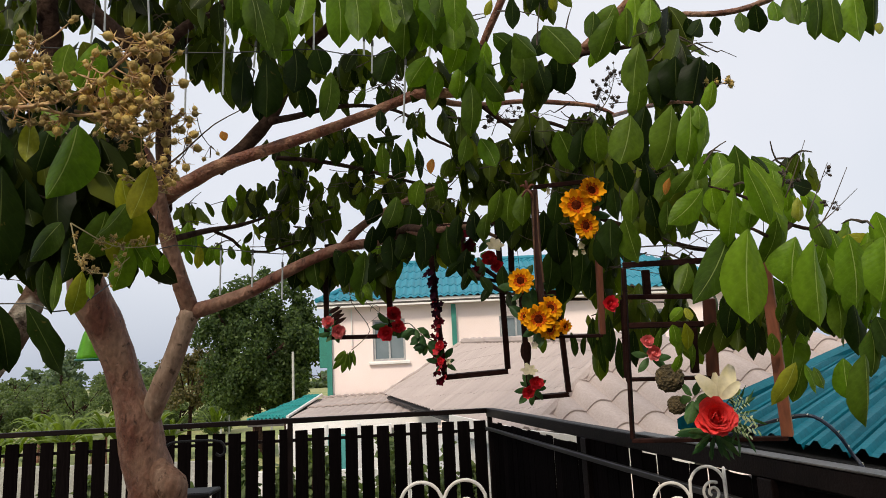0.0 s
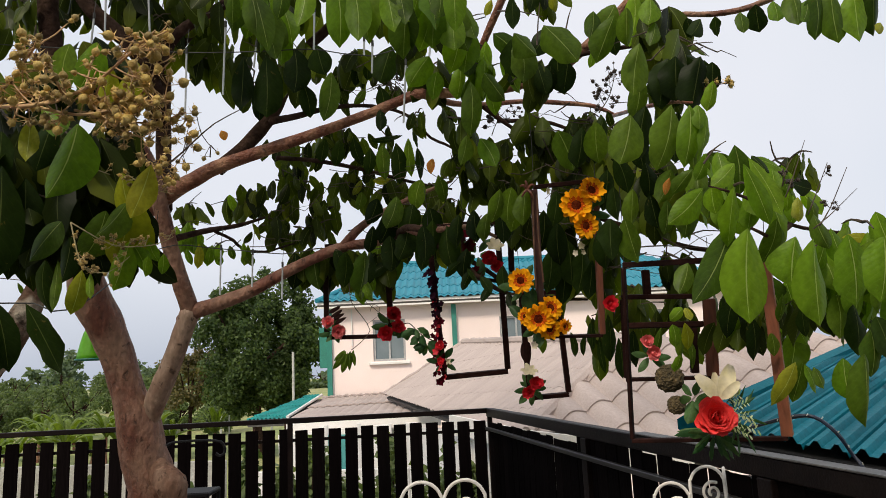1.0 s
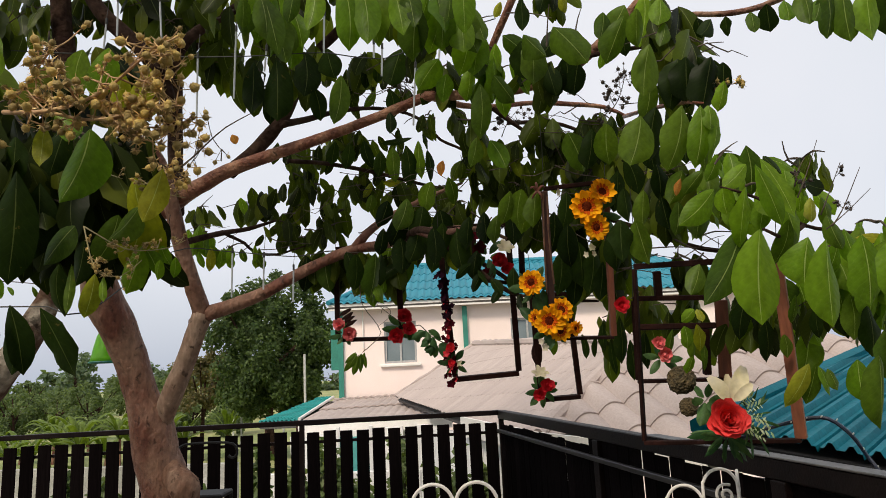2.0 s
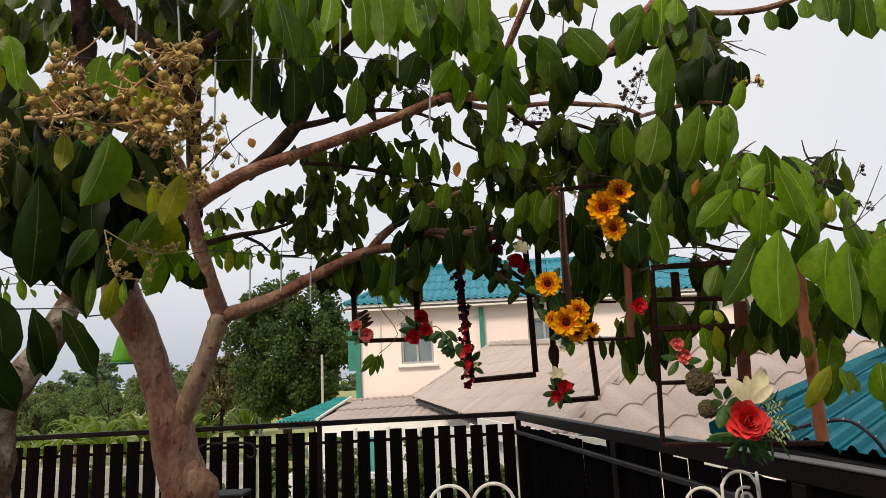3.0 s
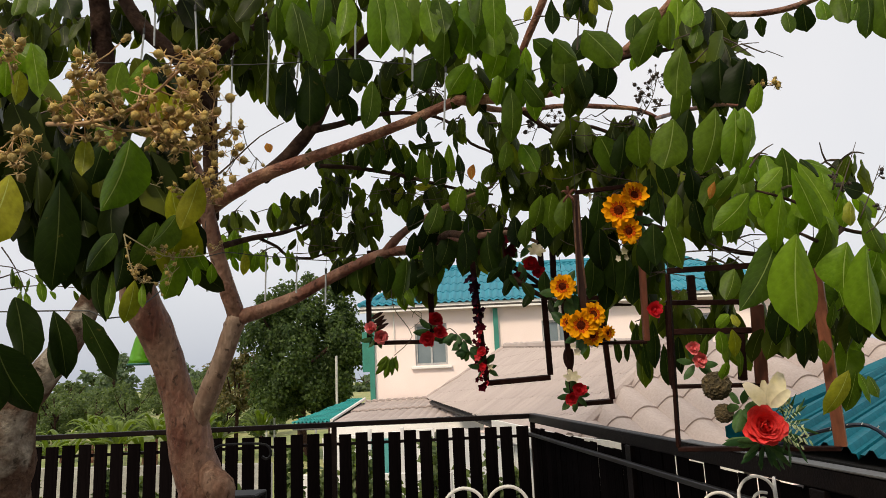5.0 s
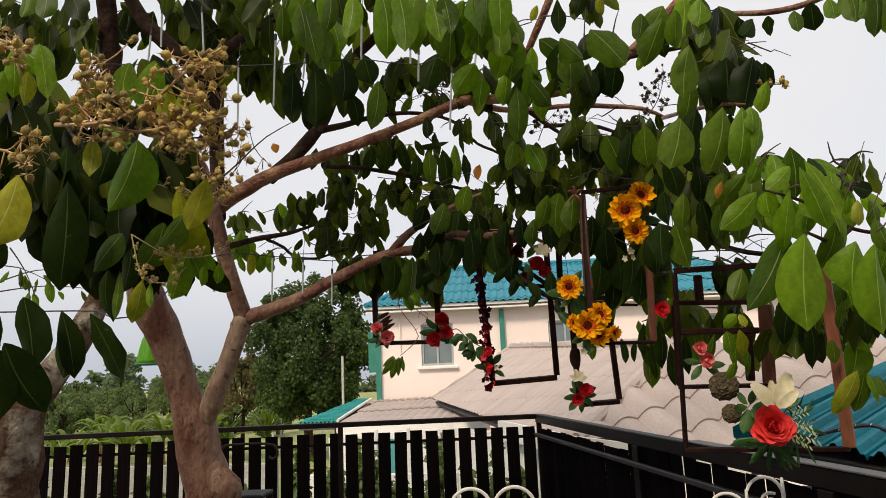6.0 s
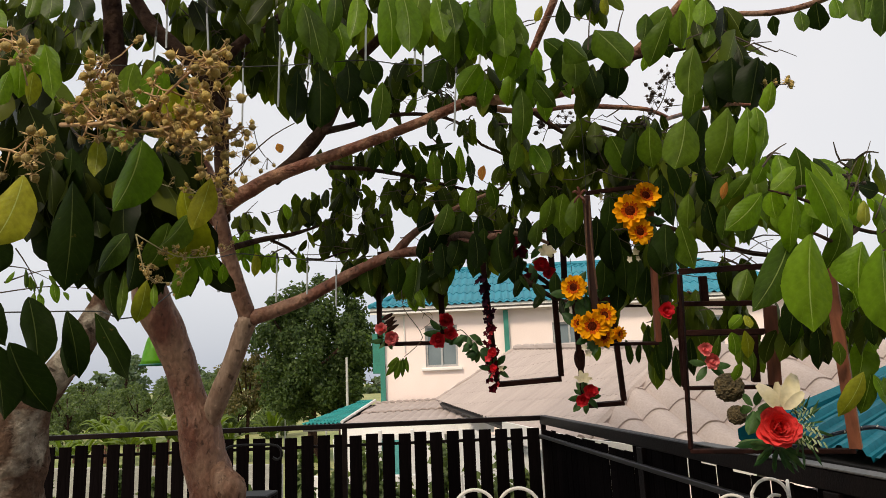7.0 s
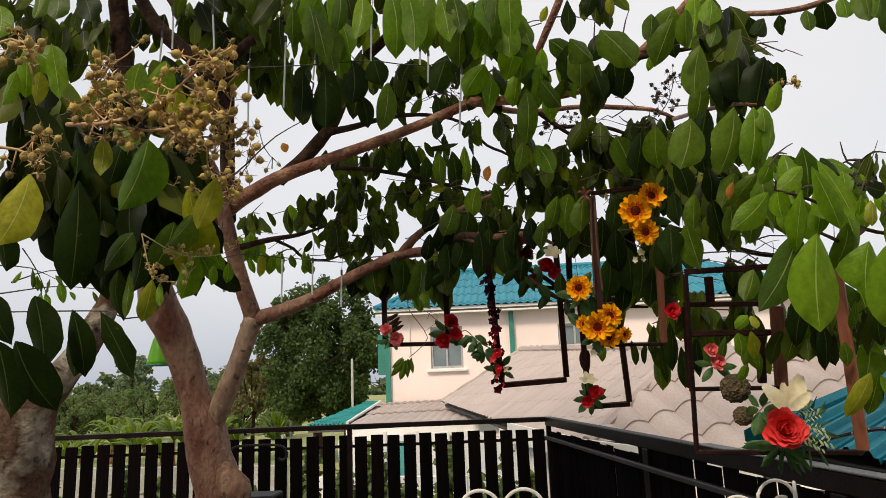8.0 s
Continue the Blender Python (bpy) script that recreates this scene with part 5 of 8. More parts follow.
clump(tree, (-1.487, 4.31, 3.619), (0.22, 0.18, 0.15), 23, 0.243, None, seed=36)
clump(tree, (-1.16, 4.079, 3.761), (0.14, 0.12, 0.18), 8, 0.233, None, seed=37)
clump(tree, (-1.036, 4.12, 3.526), (0.09, 0.12, 0.13), 5, 0.233, None, seed=38)
clump(tree, (-0.737, 3.897, 3.333), (0.16, 0.13, 0.17), 8, 0.219, None, seed=39)
clump(tree, (-0.555, 4.317, 3.538), (0.13, 0.12, 0.11), 6, 0.229, None, seed=40)
clump(tree, (-0.342, 4.424, 3.497), (0.15, 0.12, 0.10), 5, 0.178, None, seed=41)
clump(tree, (-0.177, 3.703, 3.546), (0.16, 0.13, 0.10), 18, 0.227, None, seed=42)
clump(tree, (-0.052, 3.632, 3.365), (0.14, 0.12, 0.14), 25, 0.206, None, seed=43)
clump(tree, (0.056, 3.348, 3.245), (0.08, 0.12, 0.12), 11, 0.190, None, seed=44)
clump(tree, (0.063, 3.477, 3.086), (0.12, 0.12, 0.08), 15, 0.168, None, seed=45)
clump(tree, (-0.94, 4.712, 3.04), (0.22, 0.18, 0.11), 28, 0.159, None, seed=46)
clump(tree, (-0.559, 4.7, 3.089), (0.18, 0.14, 0.10), 14, 0.153, None, seed=47)
clump(tree, (-0.408, 4.53, 2.897), (0.15, 0.12, 0.08), 10, 0.153, None, seed=48)
clump(tree, (-1.067, 4.74, 2.889), (0.16, 0.13, 0.11), 16, 0.166, None, seed=49)
clump(tree, (-1.789, 4.875, 2.73), (0.16, 0.13, 0.07), 15, 0.189, None, seed=50)
clump(tree, (-1.38, 4.865, 2.771), (0.20, 0.16, 0.11), 25, 0.196, None, seed=51)
clump(tree, (-1.078, 4.781, 2.654), (0.20, 0.16, 0.12), 18, 0.172, None, seed=52)
clump(tree, (-0.852, 4.754, 2.8), (0.20, 0.16, 0.10), 18, 0.172, None, seed=53)
clump(tree, (-0.706, 4.688, 2.587), (0.19, 0.16, 0.12), 20, 0.175, None, seed=54)
clump(tree, (-0.529, 4.553, 2.771), (0.19, 0.15, 0.11), 15, 0.171, None, seed=55)
clump(tree, (-0.299, 4.514, 2.691), (0.17, 0.14, 0.12), 15, 0.187, None, seed=56)
clump(tree, (-0.034, 4.37, 2.634), (0.15, 0.12, 0.12), 15, 0.181, None, seed=57)
clump(tree, (-0.136, 4.364, 2.383), (0.18, 0.14, 0.09), 28, 0.191, None, seed=58)
clump(tree, (-0.594, 4.391, 2.255), (0.25, 0.20, 0.04), 30, 0.235, None, seed=59)
clump(tree, (-0.392, 4.346, 2.209), (0.11, 0.12, 0.06), 12, 0.233, None, seed=60)
clump(tree, (0.025, 4.22, 2.329), (0.14, 0.12, 0.09), 18, 0.184, None, seed=61)
clump(tree, (0.214, 3.821, 2.855), (0.13, 0.12, 0.12), 15, 0.166, None, seed=62)
clump(tree, (0.425, 3.745, 2.702), (0.13, 0.12, 0.08), 13, 0.177, None, seed=63)
clump(tree, (0.604, 3.63, 2.768), (0.15, 0.12, 0.11), 21, 0.195, None, seed=64)
clump(tree, (0.357, 3.762, 2.611), (0.16, 0.13, 0.10), 18, 0.200, None, seed=65)
clump(tree, (0.641, 3.561, 2.584), (0.18, 0.14, 0.11), 23, 0.196, None, seed=66)
clump(tree, (0.816, 3.454, 2.604), (0.15, 0.12, 0.11), 20, 0.196, None, seed=67)
clump(tree, (0.915, 3.383, 2.427), (0.14, 0.12, 0.13), 35, 0.201, None, seed=68)
clump(tree, (0.687, 3.613, 2.286), (0.12, 0.12, 0.14), 22, 0.207, None, seed=69)
clump(tree, (0.706, 3.655, 2.048), (0.12, 0.12, 0.11), 20, 0.207, None, seed=70)
clump(tree, (0.896, 3.541, 2.11), (0.12, 0.12, 0.13), 28, 0.207, None, seed=71)
clump(tree, (1.021, 3.199, 2.314), (0.13, 0.12, 0.12), 32, 0.199, None, seed=72)
clump(tree, (0.971, 3.492, 1.807), (0.11, 0.12, 0.13), 25, 0.201, None, seed=73)
clump(tree, (0.847, 3.612, 1.708), (0.09, 0.12, 0.11), 6, 0.201, None, seed=74)
clump(tree, (1.101, 3.302, 1.728), (0.13, 0.12, 0.10), 18, 0.199, None, seed=75)
clump(tree, (1.318, 2.997, 1.717), (0.15, 0.12, 0.08), 20, 0.181, None, seed=76)
clump(tree, (1.341, 2.694, 1.709), (0.09, 0.12, 0.10), 10, 0.175, [LEAF_MID, LEAF_BRIGHT, LEAF_BRIGHT], seed=77)
clump(tree, (1.05, 2.725, 2.696), (0.10, 0.12, 0.08), 20, 0.175, None, seed=78)
clump(tree, (0.987, 2.9, 2.859), (0.10, 0.12, 0.09), 15, 0.178, None, seed=79)
clump(tree, (0.553, 3.046, 3.203), (0.11, 0.12, 0.04), 10, 0.150, None, seed=80)
clump(tree, (-0.655, 3.858, 3.839), (0.41, 0.33, 0.07), 38, 0.238, None, seed=81)
clump(tree, (-1.65, 4.127, 4.087), (0.55, 0.44, 0.07), 42, 0.238, None, seed=82)
clump(tree, (1.033, 2.332, 2.049), (0.12, 0.12, 0.06), 10, 0.136, [LEAF_MID, LEAF_BRIGHT, LEAF_BRIGHT], seed=83)
clump(tree, (1.133, 2.322, 2.102), (0.10, 0.12, 0.05), 14, 0.097, [LEAF_MID, LEAF_BRIGHT, LEAF_BRIGHT], seed=84)
clump(tree, (1.534, 2.555, 1.909), (0.11, 0.12, 0.03), 10, 0.127, [LEAF_MID, LEAF_BRIGHT, LEAF_BRIGHT], seed=85)
clump(tree, (1.366, 2.173, 1.781), (0.07, 0.12, 0.07), 10, 0.143, [LEAF_MID, LEAF_BRIGHT, LEAF_BRIGHT], seed=86)
clump(tree, (1.421, 2.301, 1.628), (0.07, 0.12, 0.13), 12, 0.149, [LEAF_MID, LEAF_BRIGHT, LEAF_BRIGHT], seed=87)
clump(tree, (1.358, 2.394, 1.678), (0.09, 0.12, 0.07), 10, 0.148, [LEAF_MID, LEAF_BRIGHT, LEAF_BRIGHT], seed=88)
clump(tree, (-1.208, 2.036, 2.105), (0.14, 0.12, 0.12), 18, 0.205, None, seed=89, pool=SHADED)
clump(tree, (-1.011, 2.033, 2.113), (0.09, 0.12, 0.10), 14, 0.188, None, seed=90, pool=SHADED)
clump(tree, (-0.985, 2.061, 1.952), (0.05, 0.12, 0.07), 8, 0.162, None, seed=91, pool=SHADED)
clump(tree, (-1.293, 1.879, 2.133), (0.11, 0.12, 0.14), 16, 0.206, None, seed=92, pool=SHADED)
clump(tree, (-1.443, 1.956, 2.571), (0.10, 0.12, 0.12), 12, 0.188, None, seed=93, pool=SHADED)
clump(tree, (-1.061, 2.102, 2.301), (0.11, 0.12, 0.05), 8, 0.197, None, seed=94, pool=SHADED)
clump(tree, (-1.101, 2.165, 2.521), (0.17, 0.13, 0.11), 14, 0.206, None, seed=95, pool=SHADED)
clump(tree, (-0.439, 4.43, 3.464), (0.17, 0.14, 0.08), 7, 0.149, None, seed=96)
clump(tree, (-0.276, 4.535, 3.44), (0.16, 0.12, 0.06), 5, 0.145, None, seed=97)
clump(tree, (0.132, 4.188, 3.084), (0.10, 0.12, 0.07), 10, 0.146, None, seed=98)
clump(tree, (-0.086, 4.378, 3.166), (0.09, 0.12, 0.05), 8, 0.139, None, seed=99)
clump(tree, (-0.614, 4.444, 3.397), (0.11, 0.12, 0.05), 4, 0.156, None, seed=100)
clump(tree, (-1.452, 4.529, 2.372), (0.19, 0.15, 0.04), 14, 0.127, [LEAF_MID, LEAF_BRIGHT, LEAF_BRIGHT], seed=101)
clump(tree, (-0.444, 3.975, 2.014), (0.05, 0.12, 0.03), 5, 0.117, [LEAF_MID, LEAF_BRIGHT, LEAF_BRIGHT], seed=102)
clump(tree, (-2.469, 3.338, 3.422), (0.18, 0.14, 0.18), 25, 0.218, None, seed=103)
clump(tree, (-2.393, 3.534, 3.458), (0.19, 0.15, 0.19), 21, 0.215, None, seed=104)
clump(tree, (-1.816, 2.454, 2.64), (0.13, 0.12, 0.13), 25, 0.196, None, seed=105)
clump(tree, (-1.604, 2.286, 2.433), (0.12, 0.12, 0.10), 14, 0.214, None, seed=106, pool=SHADED)
clump(tree, (-2.372, 3.906, 3.651), (0.20, 0.16, 0.17), 18, 0.222, None, seed=107)
clump(tree, (-2.548, 3.307, 3.599), (0.23, 0.19, 0.12), 20, 0.218, None, seed=108)
clump(tree, (-1.36, 2.249, 2.633), (0.12, 0.12, 0.10), 8, 0.195, None, seed=109, pool=SHADED)
clump(tree, (0.961, 2.786, 2.935), (0.10, 0.12, 0.09), 15, 0.168, None, seed=110)
clump(tree, (0.98, 2.629, 2.667), (0.08, 0.12, 0.08), 22, 0.169, None, seed=111)
clump(tree, (1.217, 2.335, 2.021), (0.07, 0.12, 0.06), 12, 0.105, [LEAF_MID, LEAF_BRIGHT, LEAF_BRIGHT], seed=112)
clump(tree, (1.387, 2.602, 2.226), (0.11, 0.12, 0.04), 15, 0.122, None, seed=113)
clump(tree, (1.019, 2.506, 2.214), (0.11, 0.12, 0.05), 10, 0.139, [LEAF_MID, LEAF_BRIGHT, LEAF_BRIGHT], seed=114)
clump(tree, (1.109, 2.811, 2.205), (0.14, 0.12, 0.09), 20, 0.167, None, seed=115)
clump(tree, (0.561, 3.791, 1.857), (0.12, 0.12, 0.09), 6, 0.201, None, seed=116)
clump(tree, (0.83, 3.566, 1.968), (0.12, 0.12, 0.12), 11, 0.201, None, seed=117)
clump(tree, (0.954, 3.344, 2.649), (0.11, 0.12, 0.09), 12, 0.175, None, seed=118)
clump(tree, (0.764, 3.485, 2.433), (0.12, 0.12, 0.12), 18, 0.190, None, seed=119)
clump(tree, (1.242, 2.272, 1.803), (0.09, 0.12, 0.07), 10, 0.149, [LEAF_MID, LEAF_BRIGHT, LEAF_BRIGHT], seed=120)
clump(tree, (1.414, 2.256, 1.887), (0.07, 0.12, 0.06), 8, 0.149, [LEAF_MID, LEAF_BRIGHT, LEAF_BRIGHT], seed=121)
clump(tree, (0.015, 2.773, 3.052), (0.15, 0.12, 0.10), 14, 0.195, [LEAF_MID, LEAF_BRIGHT, LEAF_BRIGHT], seed=122)
clump(tree, (0.273, 3.092, 2.957), (0.11, 0.12, 0.08), 8, 0.177, [LEAF_MID, LEAF_BRIGHT, LEAF_BRIGHT], seed=123)
clump(tree, (-0.784, 3.143, 3.297), (0.17, 0.13, 0.11), 14, 0.221, [LEAF_MID, LEAF_BRIGHT, LEAF_BRIGHT], seed=124)
clump(tree, (-1.154, 3.512, 3.521), (0.19, 0.15, 0.12), 12, 0.201, None, seed=125)
clump(tree, (0.2, 3.872, 2.567), (0.13, 0.12, 0.13), 20, 0.156, None, seed=126)
clump(tree, (0.164, 4.048, 2.724), (0.10, 0.12, 0.08), 12, 0.142, None, seed=127)

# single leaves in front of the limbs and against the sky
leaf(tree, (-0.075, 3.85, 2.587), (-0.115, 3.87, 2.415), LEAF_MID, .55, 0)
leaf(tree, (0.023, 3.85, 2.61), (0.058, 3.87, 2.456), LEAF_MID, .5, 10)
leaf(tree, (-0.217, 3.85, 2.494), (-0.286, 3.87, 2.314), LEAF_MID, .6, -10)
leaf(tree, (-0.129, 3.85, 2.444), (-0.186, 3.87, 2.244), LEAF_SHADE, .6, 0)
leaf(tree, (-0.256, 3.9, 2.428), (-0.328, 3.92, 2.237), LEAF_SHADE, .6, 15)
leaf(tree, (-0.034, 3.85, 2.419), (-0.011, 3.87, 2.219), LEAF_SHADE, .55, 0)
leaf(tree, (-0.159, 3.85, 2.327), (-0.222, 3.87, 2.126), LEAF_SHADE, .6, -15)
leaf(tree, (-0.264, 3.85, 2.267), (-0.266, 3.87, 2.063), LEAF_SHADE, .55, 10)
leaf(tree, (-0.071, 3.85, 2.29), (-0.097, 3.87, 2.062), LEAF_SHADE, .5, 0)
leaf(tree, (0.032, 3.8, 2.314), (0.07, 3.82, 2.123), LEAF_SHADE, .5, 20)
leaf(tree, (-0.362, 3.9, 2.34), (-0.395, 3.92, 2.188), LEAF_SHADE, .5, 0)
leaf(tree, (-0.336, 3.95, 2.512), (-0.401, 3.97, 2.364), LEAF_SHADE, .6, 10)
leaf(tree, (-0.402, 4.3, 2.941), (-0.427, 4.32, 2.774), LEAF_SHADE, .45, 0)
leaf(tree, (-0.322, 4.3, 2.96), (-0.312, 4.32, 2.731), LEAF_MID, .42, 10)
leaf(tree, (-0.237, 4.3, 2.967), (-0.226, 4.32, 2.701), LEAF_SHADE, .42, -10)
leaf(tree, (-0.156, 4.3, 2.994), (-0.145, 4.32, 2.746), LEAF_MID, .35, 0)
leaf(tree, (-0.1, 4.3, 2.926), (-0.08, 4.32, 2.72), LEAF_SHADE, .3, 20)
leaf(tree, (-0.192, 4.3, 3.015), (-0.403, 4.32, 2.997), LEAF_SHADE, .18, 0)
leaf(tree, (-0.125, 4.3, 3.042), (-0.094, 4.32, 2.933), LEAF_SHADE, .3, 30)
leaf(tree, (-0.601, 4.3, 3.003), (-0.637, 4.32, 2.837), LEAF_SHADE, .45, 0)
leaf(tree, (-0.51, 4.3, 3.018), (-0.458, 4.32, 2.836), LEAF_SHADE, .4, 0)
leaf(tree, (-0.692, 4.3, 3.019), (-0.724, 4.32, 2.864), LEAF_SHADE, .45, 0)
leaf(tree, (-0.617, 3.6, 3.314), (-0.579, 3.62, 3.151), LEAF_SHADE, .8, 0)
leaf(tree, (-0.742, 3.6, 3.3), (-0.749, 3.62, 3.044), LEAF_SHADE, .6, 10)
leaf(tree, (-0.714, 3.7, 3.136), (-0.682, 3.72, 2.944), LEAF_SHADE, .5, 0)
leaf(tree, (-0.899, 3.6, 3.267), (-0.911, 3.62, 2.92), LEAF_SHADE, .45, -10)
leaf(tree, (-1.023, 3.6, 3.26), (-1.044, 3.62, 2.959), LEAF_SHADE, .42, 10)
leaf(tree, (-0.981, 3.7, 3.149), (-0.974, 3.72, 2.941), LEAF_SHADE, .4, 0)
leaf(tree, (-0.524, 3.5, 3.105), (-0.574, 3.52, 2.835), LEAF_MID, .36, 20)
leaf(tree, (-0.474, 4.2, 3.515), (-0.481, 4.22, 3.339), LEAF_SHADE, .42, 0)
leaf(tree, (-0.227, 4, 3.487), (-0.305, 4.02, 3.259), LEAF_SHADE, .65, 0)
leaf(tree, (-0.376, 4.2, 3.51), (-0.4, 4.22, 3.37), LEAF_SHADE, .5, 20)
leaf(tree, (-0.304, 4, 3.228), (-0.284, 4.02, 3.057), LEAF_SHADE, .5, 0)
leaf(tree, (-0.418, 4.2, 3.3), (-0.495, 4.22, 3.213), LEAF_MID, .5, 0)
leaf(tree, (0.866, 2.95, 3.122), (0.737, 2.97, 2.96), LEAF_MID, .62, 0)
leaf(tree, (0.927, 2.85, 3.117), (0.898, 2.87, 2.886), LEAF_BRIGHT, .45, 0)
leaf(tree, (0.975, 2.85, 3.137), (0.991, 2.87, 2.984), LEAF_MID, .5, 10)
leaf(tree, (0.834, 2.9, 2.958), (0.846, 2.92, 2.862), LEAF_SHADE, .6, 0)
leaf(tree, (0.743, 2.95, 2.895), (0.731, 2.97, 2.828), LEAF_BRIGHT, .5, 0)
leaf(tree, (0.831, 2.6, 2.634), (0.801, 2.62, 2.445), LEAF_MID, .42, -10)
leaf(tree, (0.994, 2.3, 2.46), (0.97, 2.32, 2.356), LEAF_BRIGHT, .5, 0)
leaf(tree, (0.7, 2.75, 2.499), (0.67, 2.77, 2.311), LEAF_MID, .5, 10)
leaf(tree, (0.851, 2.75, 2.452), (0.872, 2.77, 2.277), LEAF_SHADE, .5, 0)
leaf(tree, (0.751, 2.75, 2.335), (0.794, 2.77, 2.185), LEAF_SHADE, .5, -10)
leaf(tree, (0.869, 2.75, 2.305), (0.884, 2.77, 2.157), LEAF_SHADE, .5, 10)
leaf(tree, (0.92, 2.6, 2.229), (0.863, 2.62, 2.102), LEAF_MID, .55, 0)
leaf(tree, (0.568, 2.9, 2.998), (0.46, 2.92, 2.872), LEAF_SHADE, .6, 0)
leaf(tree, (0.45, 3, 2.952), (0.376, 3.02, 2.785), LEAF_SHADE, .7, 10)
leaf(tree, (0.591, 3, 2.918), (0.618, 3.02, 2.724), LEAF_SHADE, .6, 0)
leaf(tree, (0.488, 3.05, 2.848), (0.509, 3.07, 2.738), LEAF_BROWN, .7, 0)
leaf(tree, (0.417, 3.05, 2.846), (0.567, 3.07, 2.797), LEAF_BROWN, .5, 0)
leaf(tree, (0.297, 2.9, 3.143), (0.264, 2.92, 3.078), LEAF_YELLOW, .5, 0)
leaf(tree, (0.388, 2.9, 3.166), (0.388, 2.92, 3.006), LEAF_SHADE, .4, 10)
leaf(tree, (0.505, 2.9, 3.189), (0.47, 2.92, 3.085), LEAF_SHADE, .6, 0)
leaf(tree, (0.576, 2.9, 3.171), (0.591, 2.92, 3.085), LEAF_YELLOW, .5, 0)
leaf(tree, (-0.4, 4.4, 2.75), (-0.29, 4.42, 2.758), LEAF_YELLOW, .45, 0)
leaf(tree, (-0.473, 4.4, 2.761), (-0.545, 4.42, 2.667), LEAF_YELLOW, .4, 0)
leaf(tree, (-0.476, 4.4, 2.677), (-0.51, 4.42, 2.563), LEAF_MID, .6, 0)
leaf(tree, (-0.258, 4.2, 2.187), (-0.471, 4.22, 2.067), LEAF_SHADE, .3, 0)
leaf(tree, (-0.457, 4.1, 2.085), (-0.436, 4.12, 1.961), LEAF_YELLOW, .55, 0)
leaf(tree, (-0.383, 4.1, 2.074), (-0.408, 4.12, 1.977), LEAF_BRIGHT, .4, 0)
leaf(tree, (-1.371, 4.5, 2.726), (-1.35, 4.52, 2.614), LEAF_BRIGHT, .5, 0)
leaf(tree, (-1.647, 4.5, 2.376), (-1.622, 4.52, 2.265), LEAF_BRIGHT, .4, 0)
leaf(tree, (-1.565, 4.5, 2.402), (-1.592, 4.52, 2.241), LEAF_YELLOW, .4, 0)
leaf(tree, (-1.491, 4.5, 2.384), (-1.518, 4.52, 2.26), LEAF_BRIGHT, .4, 10)
leaf(tree, (-0.725, 1.72, 1.818), (-0.741, 1.74, 1.768), LEAF_BRIGHT, .5, 0)
leaf(tree, (-0.686, 1.72, 1.823), (-0.701, 1.74, 1.772), LEAF_BRIGHT, .5, 0)
leaf(tree, (0.611, 3.3, 1.655), (0.626, 3.32, 1.539), LEAF_SHADE, .35, 0)
leaf(tree, (0.679, 3.3, 1.641), (0.667, 3.32, 1.542), LEAF_SHADE, .3, 20)
leaf(tree, (0.477, 3.3, 1.651), (0.476, 3.32, 1.559), LEAF_MID, .4, 0)
leaf(tree, (0.742, 3.3, 1.623), (0.766, 3.32, 1.453), LEAF_SHADE, .25, 0)
leaf(tree, (0.77, 3.2, 1.725), (0.781, 3.22, 1.504), LEAF_SHADE, .3, 10)
leaf(tree, (0.809, 3.2, 1.615), (0.826, 3.22, 1.426), LEAF_SHADE, .28, 0)
leaf(tree, (0.85, 3.1, 1.64), (0.857, 3.12, 1.474), LEAF_SHADE, .3, -10)
leaf(tree, (0.711, 3.3, 1.698), (0.719, 3.32, 1.561), LEAF_SHADE, .35, 0)
leaf(tree, (0.862, 2.6, 1.632), (0.872, 2.62, 1.546), LEAF_BRIGHT, .6, 0)
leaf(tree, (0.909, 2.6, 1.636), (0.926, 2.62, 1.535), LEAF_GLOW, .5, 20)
leaf(tree, (0.85, 2.7, 1.628), (0.824, 2.72, 1.521), LEAF_MID, .3, 0)
leaf(tree, (0.924, 2.7, 1.603), (0.926, 2.72, 1.495), LEAF_MID, .28, 10)
leaf(tree, (0.959, 2.7, 1.579), (0.962, 2.72, 1.461), LEAF_MID, .22, 0)
leaf(tree, (1.001, 2.35, 1.714), (0.975, 2.37, 1.563), LEAF_SHADE, .4, 0)
leaf(tree, (0.971, 2.4, 1.701), (0.986, 2.42, 1.594), LEAF_SHADE, .4, 10)
leaf(tree, (1.093, 2.45, 1.64), (1.098, 2.47, 1.483), LEAF_SHADE, .4, 0)
leaf(tree, (1.131, 2.4, 1.577), (1.144, 2.42, 1.496), LEAF_MID, .45, 0)
leaf(tree, (1.04, 2.1, 1.684), (1.032, 2.12, 1.597), LEAF_MID, .35, 0)
leaf(tree, (1.147, 2.2, 1.654), (1.165, 2.22, 1.551), LEAF_SHADE, .42, 0)
leaf(tree, (1.139, 2.1, 1.714), (1.146, 2.12, 1.619), LEAF_MID, .3, 0)
leaf(tree, (1.249, 2.2, 1.614), (1.245, 2.22, 1.558), LEAF_SHADE, .4, 0)
leaf(tree, (1.282, 2.2, 1.594), (1.291, 2.22, 1.542), LEAF_SHADE, .3, 0)
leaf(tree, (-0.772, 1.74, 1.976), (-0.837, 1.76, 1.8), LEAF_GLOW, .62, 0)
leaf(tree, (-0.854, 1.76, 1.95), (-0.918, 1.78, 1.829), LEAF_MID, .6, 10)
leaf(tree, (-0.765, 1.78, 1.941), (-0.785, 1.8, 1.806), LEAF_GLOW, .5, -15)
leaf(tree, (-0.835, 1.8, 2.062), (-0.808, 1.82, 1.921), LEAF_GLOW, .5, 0)
